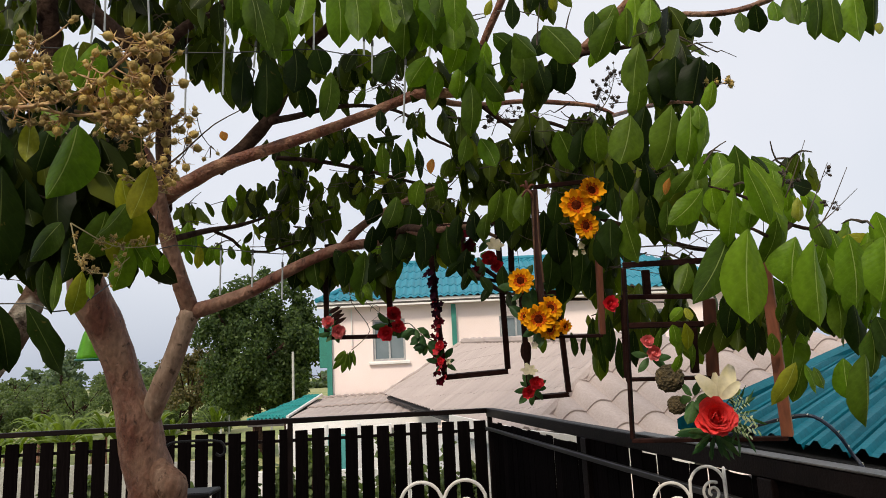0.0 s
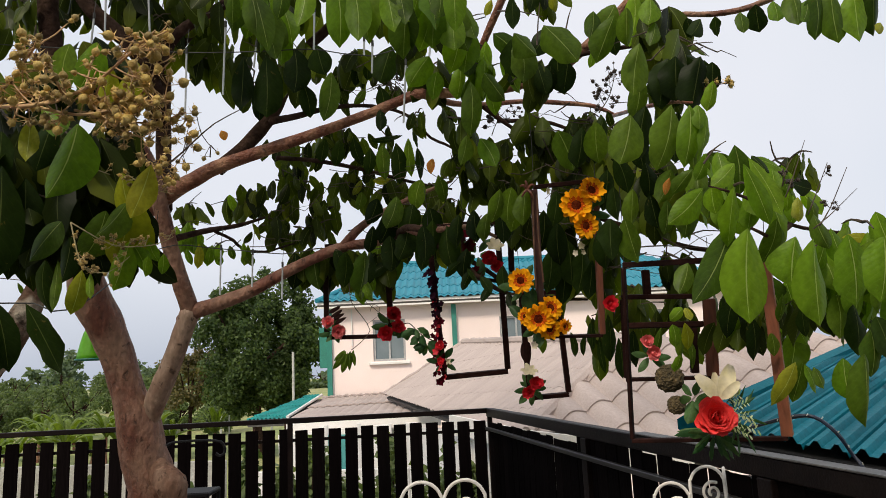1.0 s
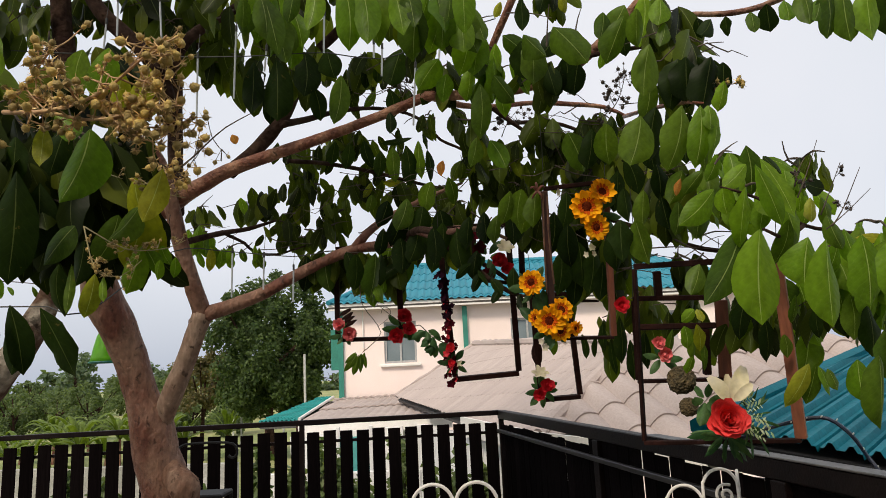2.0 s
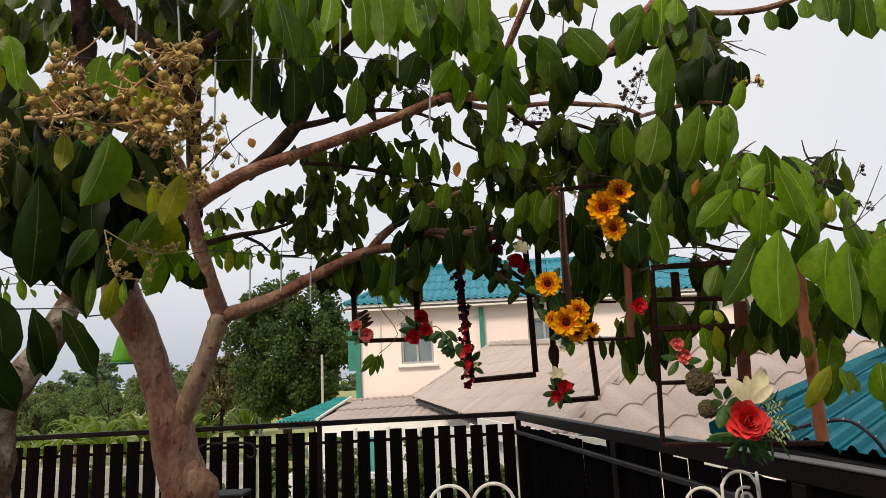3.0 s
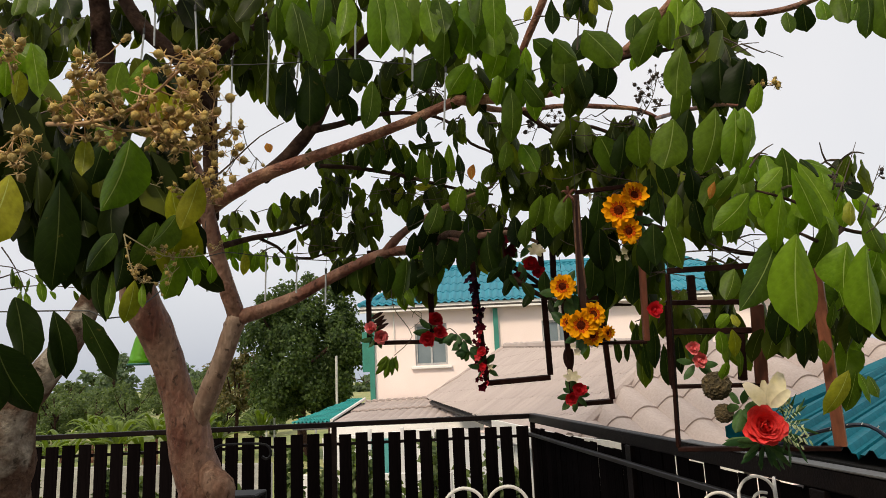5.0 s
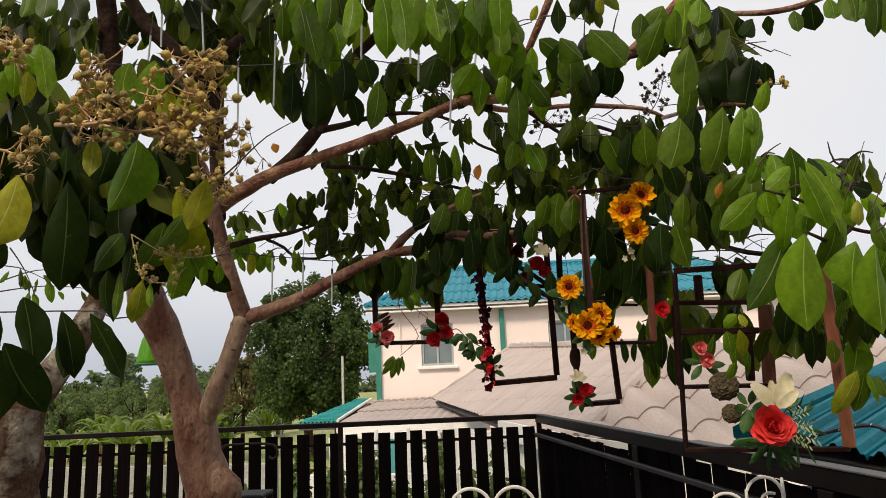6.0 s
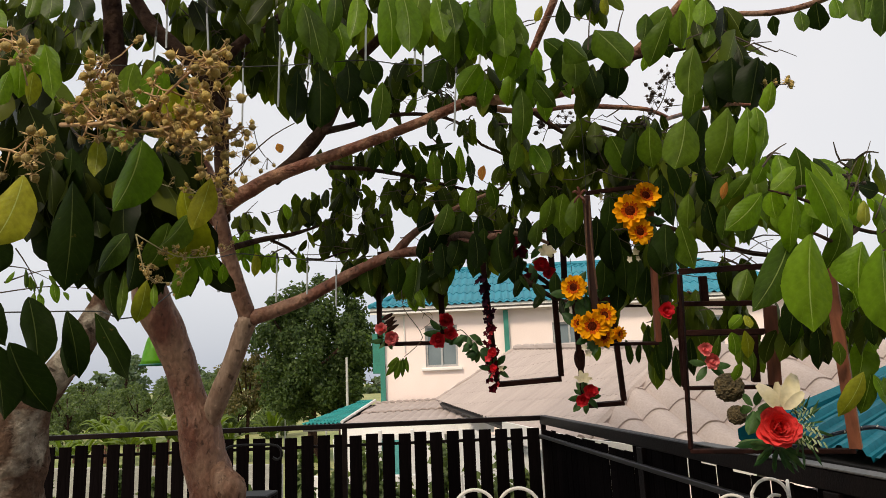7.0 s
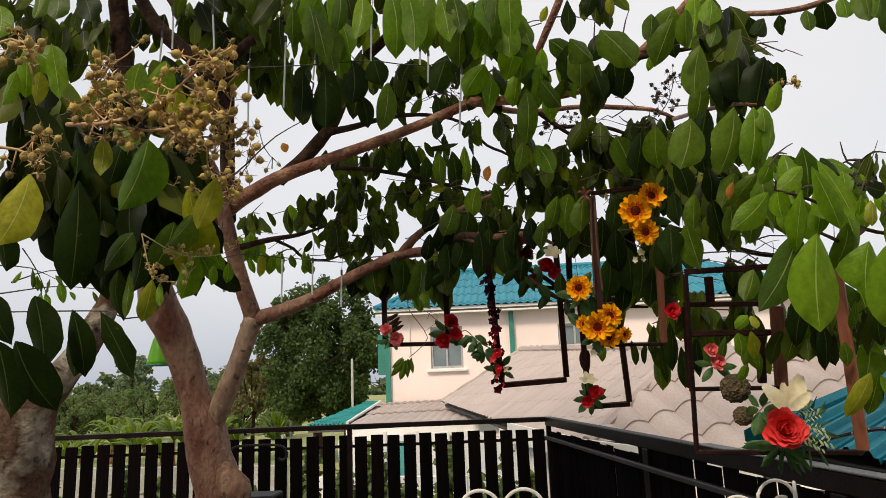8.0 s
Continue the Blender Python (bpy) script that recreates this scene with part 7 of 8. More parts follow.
def sunflower(parent, at, size, tilt=5, swing=0, seed=0):
    r = random.Random(seed)
    f = facing(tilt, swing)
    u = f.orthogonal().normalized()
    v = f.cross(u)
    c = Vector(at)
    eye = bmesh.new()
    bmesh.ops.create_uvsphere(eye, u_segments=14, v_segments=8, radius=size * 0.165,
                              matrix=Matrix.Translation(c + f * size * 0.02) @ f.to_track_quat("Z", "Y").to_matrix().to_4x4() @ Matrix.Diagonal((1, 1, 0.45, 1)))
    head = part("sunflower", eye, FLOWER_EYE, parent, "sunflower head with dark brown eye", smooth=True)
    for ring, n in ((0, 15), (1, 13)):
        for i in range(n):
            a = math.tau * (i + 0.5 * ring) / n + r.uniform(-0.1, 0.1)
            rad = u * math.cos(a) + v * math.sin(a)
            petal_part(head, c + rad * size * 0.12 + f * 0.004 * ring, rad + f * (0.05 + 0.25 * ring + r.uniform(-0.1, 0.15)), f, size * r.uniform(0.32, 0.4), size * r.uniform(0.2, 0.27), r.uniform(-0.3, 0.35), PETAL_YELLOW)
    for i in range(12):
        a = math.tau * i / 12 + r.uniform(-0.1, 0.1)
        rad = u * math.cos(a) + v * math.sin(a)
        petal_part(head, c + rad * size * 0.13 + f * 0.008, rad + f * 0.4, f, size * r.uniform(0.12, 0.17), size * 0.1, 0.1, PETAL_ORANGE)
    return head


def lily(parent, at, size, tilt=25, swing=0, seed=0, n=6, mat=None):
    r, bm = random.Random(seed), bmesh.new()
    f = facing(tilt, swing)
    u = f.orthogonal().normalized()
    v = f.cross(u)
    for i in range(n):
        a = math.tau * i / n + r.uniform(-0.2, 0.2)
        rad = u * math.cos(a) + v * math.sin(a)
        petal(bm, Vector(at), rad * 0.8 + f * 0.7, f, size * r.uniform(0.45, 0.6), size * 0.26, -0.25, 5)
    bmesh.ops.remove_doubles(bm, verts=bm.verts, dist=1e-5)
    return part("lily", bm, mat or PETAL_WHITE, parent, "cream white fabric lily")


def greenery(parent, at, size, n, seed, mats=None, wide=0.4, low=-0.9, high=0.7):
    """Fabric leaves fanning out behind a bloom."""
    r = random.Random(seed)
    for i in range(n):
        a = math.tau * i / n + r.uniform(-0.3, 0.3)
        d = Vector((math.cos(a), r.uniform(-0.35, 0.15), min(high, max(low, math.sin(a))))).normalized()
        p = Vector(at) + d * size * 0.12 + Vector((0, 0.015, 0))
        leaf_rng.seed(seed * 17 + i)
        leaf(parent, p, p + d * size * r.uniform(0.6, 1.1), (mats or [FABRIC_LEAF])[i % len(mats or [1])], wide, r.uniform(-30, 30), "fabric_leaf")


def florets(parent, spots, size, mat, seed, name="floret"):
    """Small five-petalled flowers, each a part."""
    r = random.Random(seed)
    for p in spots:
        bm = bmesh.new()
        f = facing(r.uniform(-30, 40), r.uniform(-60, 60))
        u = f.orthogonal().normalized()
        v = f.cross(u)
        k = size * r.uniform(0.75, 1.25)
        for i in range(5):
            a = math.tau * i / 5 + r.uniform(-0.2, 0.2)
            petal(bm, p, u * math.cos(a) + v * math.sin(a) + f * 0.45, f, k * 0.55, k * 0.45, -0.1, 2)
        bmesh.ops.remove_doubles(bm, verts=bm.verts, dist=1e-5)
        part(name, bm, mat, parent)


def hanging_frame(label, corners, wide, deep, mats, strings):
    """A wooden frame from its four outer corners (top left, top right, bottom right, bottom left), with its hanging cords."""
    c = [Vector(p) for p in corners]
    f = thing("hanging_frame", (c[2] + c[3]) / 2, label, "frame", "hanging flower frames")
    names = ("top_bar", "side_bar", "bottom_bar", "side_bar")
    for i in range(4):
        a, b = c[i], c[(i + 1) % 4]
        d = (b - a).normalized()
        if i % 2:
            a, b = a + d * wide[(i - 1) % 4] * 0.55, b - d * wide[(i + 1) % 4] * 0.55
        part(names[i], bar(a, b, deep, wide[i], up=(c[0] - c[3]) if i % 2 == 0 else (c[1] - c[0]), bevel=0.002), mats[i], f)
    for i, top in strings:
        part("cord", tube([c[i], c[i].lerp(Vector(top), 0.5) + Vector((0.004, 0, 0)), top], 0.0014, 5, 0.1), WIRE, f)
    return f


D3 = [FRAME_DARK] * 4
fr = hanging_frame("reddish brown wooden frame hung with sunflowers", [(0.426, 2.908, 2.263), (0.691, 2.903, 2.28), (0.694, 3.019, 1.621), (0.438, 3.02, 1.626)],
                   [0.018, 0.024, 0.012, 0.03], 0.036, [FRAME_DARK, FRAME_WOOD_RED, FRAME_DARK, FRAME_WOOD], [(0, (0.422, 2.852, 2.581)), (1, (0.688, 2.848, 2.592))])
for p, s, ti, sw, k in (((0.598, 2.873, 2.167), 0.145, 0, -12, 1), ((0.661, 2.853, 2.223), 0.125, 10, 15, 2), ((0.628, 2.869, 2.076), 0.115, -12, 10, 3),
                        ((0.348, 2.928, 1.864), 0.115, 0, -20, 4), ((0.411, 2.927, 1.698), 0.13, 0, -8, 5), ((0.466, 2.939, 1.742), 0.11, 10, 20, 6), ((0.456, 2.944, 1.657), 0.1, -20, 15, 7),
                        ((0.362, 2.965, 1.715), 0.075, 0, -40, 8), ((0.521, 2.962, 1.664), 0.07, -10, 40, 9)):
    sunflower(fr, p, s, ti, sw, k)
greenery(fr, (0.661, 2.896, 2.149), 0.1, 7, 31, [FABRIC_LEAF], 0.5)
greenery(fr, (0.42, 2.97, 1.684), 0.13, 9, 32, [FABRIC_LEAF], 0.4)
greenery(fr, (0.357, 2.952, 1.847), 0.09, 6, 33, [FABRIC_LEAF], 0.4)
florets(fr, [Vector((0.611, 2.913, 1.998)), Vector((0.59, 2.918, 1.97)), Vector((0.624, 2.917, 1.973)), Vector((0.378, 2.962, 1.614)), Vector((0.394, 2.966, 1.59)), Vector((0.481, 2.891, 2.241))], 0.03, PETAL_WHITE, 34)
part("cord_end", tube([(0.435, 2.885, 2.224), (0.433, 2.906, 2.044), (0.447, 2.95, 1.855)], 0.004, 5, 0.05), JUTE, fr)
part("cord_end", tube([(0.419, 2.883, 2.237), (0.412, 2.91, 2.021), (0.414, 2.956, 1.821)], 0.004, 5, 0.05), JUTE, fr)

for k, (dx, dz) in enumerate(((-0.028, 0.014), (0.03, 0.016), (-0.024, -0.03), (0.02, -0.036), (-0.006, 0.034))):
    q = Vector((0.394, 2.872, 2.246))
    part("bow_loop", tube([q, q + Vector((dx * 0.6, -0.012, dz * 0.7 + 0.006)), q + Vector((dx, 0, dz))], [0.007, 0.004], 6, 0.01), FRAME_WOOD_RED, fr, "reddish twine bow")

fr = hanging_frame("dark frame with a garland of dark red blossoms", [(-0.047, 3.721, 2.282), (0.331, 3.718, 2.282), (0.355, 3.858, 1.486), (0.008, 3.864, 1.469)],
                   [0.02, 0.03, 0.026, 0.03], 0.035, D3, [(0, (-0.058, 3.683, 2.501)), (1, (0.331, 3.683, 2.483))])
r_ = random.Random(5)
spots = [Vector((-0.036, 3.714, 2.036)).lerp(Vector((-0.003, 3.817, 1.446)), t / 26) + Vector((r_.gauss(0, 0.013), r_.uniform(-0.03, 0.01), 0)) for t in range(27) for _ in range(2)]
florets(fr, spots[:22], 0.042, PETAL_NIGHT, 40, "blossom")
florets(fr, [p for i, p in enumerate(spots[22:]) if i % 4], 0.04, PETAL_DARK, 41, "blossom")
florets(fr, spots[14::4], 0.036, PETAL_RED, 46, "blossom")
greenery(fr, (-0.001, 3.819, 1.554), 0.08, 8, 42)
greenery(fr, (-0.081, 3.799, 1.667), 0.09, 6, 43, None, 0.5, -1, -0.4)
rose(fr, (-0.012, 3.733, 1.637), 0.06, PETAL_RED, 5, 0, 44, rings=4)
rose(fr, (-0.01, 3.748, 1.554), 0.05, PETAL_RED, 5, 0, 45, rings=4)
for p in ((-0.109, 3.772, 1.709), (-0.138, 3.767, 1.741), (-0.075, 3.78, 1.663)):
    greenery(fr, p, 0.08, 5, int(p[0] * 1000) + 3, None, 0.5, -1, -0.45)
lily(fr, (0.027, 3.768, 1.552), 0.05, 0, 20, 46, 4)

fr = hanging_frame("dark frame carrying pink and red roses", [(-0.703, 4.291, 2.309), (-0.313, 4.287, 2.311), (-0.315, 4.389, 1.735), (-0.716, 4.39, 1.743)],
                   [0.022, 0.035, 0.024, 0.03], 0.035, D3, [(0, (-0.705, 4.256, 2.504)), (1, (-0.311, 4.269, 2.416))])
rose(fr, (-0.688, 4.294, 1.827), 0.09, PETAL_PINK, 15, -10, 51)
rose(fr, (-0.633, 4.292, 1.776), 0.1, PETAL_PINK, -10, 15, 52)
greenery(fr, (-0.674, 4.334, 1.773), 0.09, 6, 53)
for k in range(4):
    q = Vector((-0.69 + 0.012 * k, 4.29, 1.885 - 0.024 * k))
    leaf(fr, q, q + Vector((0.075, 0, 0.045)), FRAME_DARK, 0.3, 0, "fabric_leaf")
rose(fr, (-0.286, 4.284, 1.863), 0.11, PETAL_RED, 10, 10, 54)
rose(fr, (-0.339, 4.295, 1.749), 0.11, PETAL_RED, -15, -10, 55)
rose(fr, (-0.264, 4.288, 1.786), 0.1, PETAL_RED, 0, 20, 56)
greenery(fr, (-0.315, 4.326, 1.801), 0.1, 6, 57)
greenery(fr, (-0.218, 4.329, 1.78), 0.09, 5, 58, None, 0.5, -1, -0.4)
part("stem", tube([(-0.281, 4.319, 1.782), (-0.202, 4.314, 1.806), (-0.114, 3.924, 1.712), (-0.036, 3.83, 1.663)], 0.003, 5, 0.04), TWIG, fr)

fr = hanging_frame("small dark frame with red rose posy", [(0.422, 3.585, 1.878), (0.606, 3.584, 1.878), (0.646, 3.676, 1.354), (0.444, 3.679, 1.346)],
                   [0.02, 0.026, 0.022, 0.026], 0.035, D3, [(0, (0.412, 3.545, 2.109)), (1, (0.604, 3.54, 2.129))])
rose(fr, (0.467, 3.594, 1.421), 0.085, PETAL_RED, 5, 10, 61)
rose(fr, (0.431, 3.602, 1.378), 0.075, PETAL_RED, -10, -10, 62)
lily(fr, (0.436, 3.596, 1.474), 0.11, 40, 0, 63)
greenery(fr, (0.448, 3.64, 1.393), 0.09, 9, 64)
leaf(fr, (0.44, 3.63, 1.508), (0.438, 3.606, 1.646), FRAME_DARK, 0.4, 0, "fabric_leaf")

fr = hanging_frame("dark frame among the leaves with red and white flowers", [(0.141, 3.669, 2.28), (0.397, 3.668, 2.277), (0.394, 3.724, 1.956), (0.145, 3.72, 1.992)],
                   [0.02, 0.03, 0.02, 0.026], 0.035, D3, [(0, (0.139, 3.64, 2.449)), (1, (0.399, 3.634, 2.467))])
rose(fr, (0.273, 3.633, 2.077), 0.1, PETAL_RED, 5, -5, 71)
rose(fr, (0.307, 3.639, 2.04), 0.08, PETAL_RED, -10, 10, 72)
lily(fr, (0.299, 3.623, 2.134), 0.13, 30, 10, 73)
spots = [Vector((0.149, 3.625, 2.243)).lerp(Vector((0.184, 3.675, 1.96)), t / 13) + Vector((r_.gauss(0, 0.03), 0, 0)) for t in range(14)]
florets(fr, spots, 0.06, PETAL_DARK, 74, "blossom")
greenery(fr, (0.213, 3.668, 2.11), 0.12, 8, 75)

fr = hanging_frame("large reddish brown frame with a big red bloom", [(0.732, 2.719, 1.88), (1.148, 2.418, 1.844), (1.204, 2.529, 1.212), (0.737, 2.84, 1.196)],
                   [0.022, 0.038, 0.015, 0.013], 0.024, [FRAME_DARK, FRAME_WOOD_ORANGE, FRAME_DARK, FRAME_DARK], [(0, (0.73, 2.665, 2.188)), (1, (1.149, 2.364, 2.148))])
rose(fr, (0.932, 2.464, 1.302), 0.15, PETAL_CORAL, 8, -10, 81, "bloom", 7, True)
lb = bmesh.new()
for a, b, w, cup in (((0.968, 2.495, 1.357), (1.03, 2.492, 1.483), 0.062, -0.2), ((0.954, 2.494, 1.361), (0.899, 2.478, 1.454), 0.056, -0.3), ((0.968, 2.515, 1.36), (0.966, 2.54, 1.446), 0.038, 0.2), ((0.962, 2.474, 1.358), (1.035, 2.442, 1.424), 0.035, -0.3)):
    petal(lb, a, Vector(b) - Vector(a), (0.1, -1, 0.3), (Vector(b) - Vector(a)).length, w, cup, 6)
part("lily", lb, PETAL_WHITE, fr, "cream white fabric lily")
greenery(fr, (0.945, 2.514, 1.246), 0.12, 22, 83, None, 0.16, -1, 0.05)
greenery(fr, (1.025, 2.504, 1.301), 0.12, 16, 84, None, 0.12)
for a, b in (((0.983, 2.486, 1.348), (1.034, 2.482, 1.369)), ((0.988, 2.48, 1.324), (1.058, 2.476, 1.345)), ((0.987, 2.484, 1.304), (1.065, 2.484, 1.3)), ((0.99, 2.487, 1.285), (1.083, 2.472, 1.249)), ((0.986, 2.489, 1.275), (1.053, 2.476, 1.231)), ((0.984, 2.479, 1.333), (1.066, 2.466, 1.282)), ((0.985, 2.487, 1.343), (1.015, 2.478, 1.39))):
    part("fern_stem", tube([a, b], [0.0015, 0.0008], 4, 0.02), FABRIC_LEAF, fr)
    for k in range(9):
        p = Vector(a).lerp(Vector(b), 0.2 + 0.09 * k)
        d = (Vector(b) - Vector(a)).normalized() * 0.6 + Vector((0, -0.2, 0.9 if k % 2 else -0.9))
        leaf(fr, p, p + d * r_.uniform(0.012, 0.024), LEAF_FERN, 0.3, r_.uniform(-30, 30), "fern_leaf")
rose(fr, (0.791, 2.701, 1.576), 0.06, PETAL_PINK, 10, 0, 86, rings=4)
rose(fr, (0.813, 2.709, 1.533), 0.07, PETAL_PINK, -5, 10, 87, rings=4)
greenery(fr, (0.812, 2.741, 1.522), 0.07, 6, 88)
for p, s in (((0.865, 2.706, 1.434), 0.052), ((0.868, 2.662, 1.336), 0.034)):
    nb = bmesh.new()
    bmesh.ops.create_icosphere(nb, subdivisions=4, radius=s, matrix=Matrix.Translation(p))
    for q in nb.verts:
        d = (q.co - Vector(p)).normalized()
        q.co += d * s * (0.16 * noise.noise(d * 9) + 0.1 * noise.noise(d * 23))
    part("straw_ball", nb, NEST, fr, "brown straw ball")
greenery(fr, (0.901, 2.555, 1.363), 0.08, 6, 89, None, 0.6)
rose(fr, (0.71, 2.896, 1.745), 0.075, PETAL_RED, 0, 0, 90, rings=4)

fr = hanging_frame("dark red wooden box frame behind the leaves", [(0.784, 2.99, 1.78), (1.121, 2.89, 1.758), (1.124, 2.949, 1.424), (0.787, 3.052, 1.429)],
                   [0.02, 0.05, 0.014, 0.014], 0.03, [FRAME_DARK, FRAME_WOOD_RED, FRAME_DARK, FRAME_DARK], [(0, (0.783, 2.95, 2.011)), (1, (1.123, 2.847, 2))])
part("shelf", bar((0.802, 2.992, 1.656), (1.094, 2.91, 1.644), 0.05, 0.024), FRAME_DARK, fr)
part("upright", bar((1.049, 2.913, 1.632), (1.05, 2.946, 1.446), 0.03, 0.03, up=(0, 1, 0)), FRAME_DARK, fr)
part("upright", bar((0.886, 2.95, 1.888), (0.89, 2.97, 1.773), 0.03, 0.03, up=(0, 1, 0)), FRAME_DARK, fr)

# ---- light tubes, wires ----
wire = part("light_wire", tube([(-2.797, 3.543, 3.422), (-1.994, 3.364, 3.249), (-1.584, 3.272, 3.173), (-1.215, 3.275, 3.139), (-0.874, 3.274, 3.128), (-0.561, 3.272, 3.125), (-0.279, 3.278, 3.078), (0.011, 3.259, 3.176), (0.299, 3.244, 3.247)], 0.003, 5, 0.1), WIRE)
tagged(wire, "thin dark cable strung through the tree", "cable")
wire2 = part("light_wire", tube([(-1.981, 2.597, 1.839), (-1.574, 2.696, 1.834), (-1.422, 2.7, 1.805), (-1.429, 3.545, 2.196), (-1.279, 3.939, 2.259), (-0.891, 3.944, 2.209), (-0.694, 3.939, 2.231)], 0.003, 5, 0.1), WIRE)
tagged(wire2, "thin dark cable strung through the tree", "cable")
for top, end in (((-1.215, 3.274, 3.144), (-1.24, 3.336, 2.798)), ((-0.984, 3.158, 3.216), (-1.013, 3.217, 2.882)), ((-1.673, 3.244, 3.34), (-1.697, 3.271, 3.189)), ((-1.608, 3.224, 3.449), (-1.622, 3.256, 3.267)), ((-1.355, 3.132, 3.383), (-1.357, 3.182, 3.098)),
                 ((-0.531, 3.053, 3.217), (-0.542, 3.085, 3.032)), ((-0.889, 3.362, 3.209), (-0.906, 3.382, 3.094)), ((-0.32, 3.264, 3.164), (-0.324, 3.277, 3.085)), ((-0.279, 3.268, 3.139), (-0.288, 3.293, 2.994)), ((0.038, 3.144, 3.25), (-0.006, 3.196, 2.955)),
                 ((-0.119, 3.378, 3.08), (-0.145, 3.432, 2.776)), ((-1.243, 3.939, 2.257), (-1.262, 3.985, 1.995)), ((-1.062, 3.943, 2.223), (-1.075, 3.977, 2.031)), ((-0.916, 4.054, 2.161), (-0.929, 4.089, 1.964)), ((-1.054, 2.556, 2.025), (-1.044, 2.583, 1.872))):
    lt = thing("light_tube", top, "white translucent hanging light tube", "light", "hanging light tubes")
    part("tube", tube([top, end], 0.005, 8, 0.2), TUBE_WHITE, lt)
    part("cap", tube([Vector(top) + Vector((0, 0, 0.02)), Vector(top) - Vector((0, 0, 0.012))], 0.0065, 8, 0.1), WIRE, lt)
    part("lead", tube([Vector(top) + Vector((0, 0, 0.02)), Vector(top) + Vector((0.01, 0, 0.12))], 0.0015, 4, 0.1), WIRE, lt)

# ---- green lantern shade ----
gl = thing("lantern", (-2.334, 4.659, 1.676), "bright green plastic bell lantern hanging by the trunk", "lantern")
sh = bmesh.new()
c0 = Vector((-2.315, 4.657, 1.687))
prof = [(0.1, 0.0), (0.093, 0.03), (0.078, 0.1), (0.06, 0.17), (0.03, 0.23), (0.012, 0.25)]
rings = [[sh.verts.new(c0 + Vector((w * math.cos(math.tau * k / 20), w * math.sin(math.tau * k / 20), z))) for k in range(20)] for w, z in prof]
for a, b in zip(rings, rings[1:]):
    for k in range(20):
        sh.faces.new((a[k], a[(k + 1) % 20], b[(k + 1) % 20], b[k])).smooth = True
bmesh.ops.solidify(sh, geom=sh.faces[:], thickness=0.004)
part("shade", sh, PLASTIC_GREEN, gl)
part("rim", tube([c0 + Vector((0.101 * math.cos(math.tau * k / 16), 0.101 * math.sin(math.tau * k / 16), 0)) for k in range(17)], 0.006, 6, 0.05), TRIM_GREEN, gl)
part("cord", tube([c0 + Vector((0, 0, 0.25)), c0 + Vector((0.01, 0, 0.75))], 0.003, 5, 0.2), WIRE, gl)


# ---- seats at the railing ----
def scroll(c, radius, turns, start, right, up, sign=1):
    pts = []
    n = int(turns * 10)
    for k in range(n + 1):
        t = k / n
        a = radians(start) + sign * math.tau * turns * t
        rad = radius * (1 - 0.78 * t)
        pts.append(Vector(c) + Vector(right) * rad * math.cos(a) + Vector(up) * rad * math.sin(a))
    return pts


def iron_chair(at, turn, label, top):
    """White wrought-iron chair: legs, round seat, and a back of twin arches with scrolls."""
    ch = new("chair")
    ch.matrix_basis = pose(at[0], at[1], at[2], 0, 0, turn)
    tagged(ch, label, "chair", "white iron chairs")
    X, Z = (1, 0, 0), (0, 0, 1)
    seat = bmesh.new()
    bmesh.ops.create_cone(seat, cap_ends=True, segments=24, radius1=0.2, radius2=0.2, depth=0.03, matrix=pose(0, -0.2, 0.44))
    bmesh.ops.bevel(seat, geom=seat.edges[:], offset=0.006, segments=1, affect="EDGES")
    part("seat", seat, IRON_WHITE, ch, local=True)
    for x, y in ((-0.15, -0.34), (0.15, -0.34), (-0.16, -0.03), (0.16, -0.03)):
        part("leg", tube([(x, y, 0.43), (x * 1.15, y * 1.05, 0.2), (x * 1.3, y * 1.1 - 0.01, 0)], 0.009, 8, 0.08), IRON_WHITE, ch, local=True)
    rad = 0.1
    zc = top - rad
    for s in (-1, 1):
        arch = [(s * 0.205, 0, 0.44), (s * 0.207, 0, zc - 0.2)] + [(s * (0.105 + rad * math.cos(radians(a))), 0, zc + rad * math.sin(radians(a))) for a in range(0, 181, 20)] + [(s * 0.008, 0, zc - 0.16), (s * 0.004, 0, 0.46)]
        part("back_arch", tube(arch, 0.0085, 8, 0.03), IRON_WHITE, ch, local=True)
        part("scroll", tube(scroll((s * 0.105, 0, zc - 0.02), 0.06, 1.6, 90 + s * 60, X, Z, s), 0.0065, 7, 0.015), IRON_WHITE, ch, local=True)
        part("scroll", tube(scroll((s * 0.105, 0, zc - 0.22), 0.06, 1.6, 270 - s * 60, X, Z, -s), 0.0065, 7, 0.015), IRON_WHITE, ch, local=True)
    return ch


p_ = (-0.027, 3.493, 0.981)
iron_chair((p_[0], p_[1], 0), 3, "white wrought-iron chair with twin-arched scroll back", p_[2])


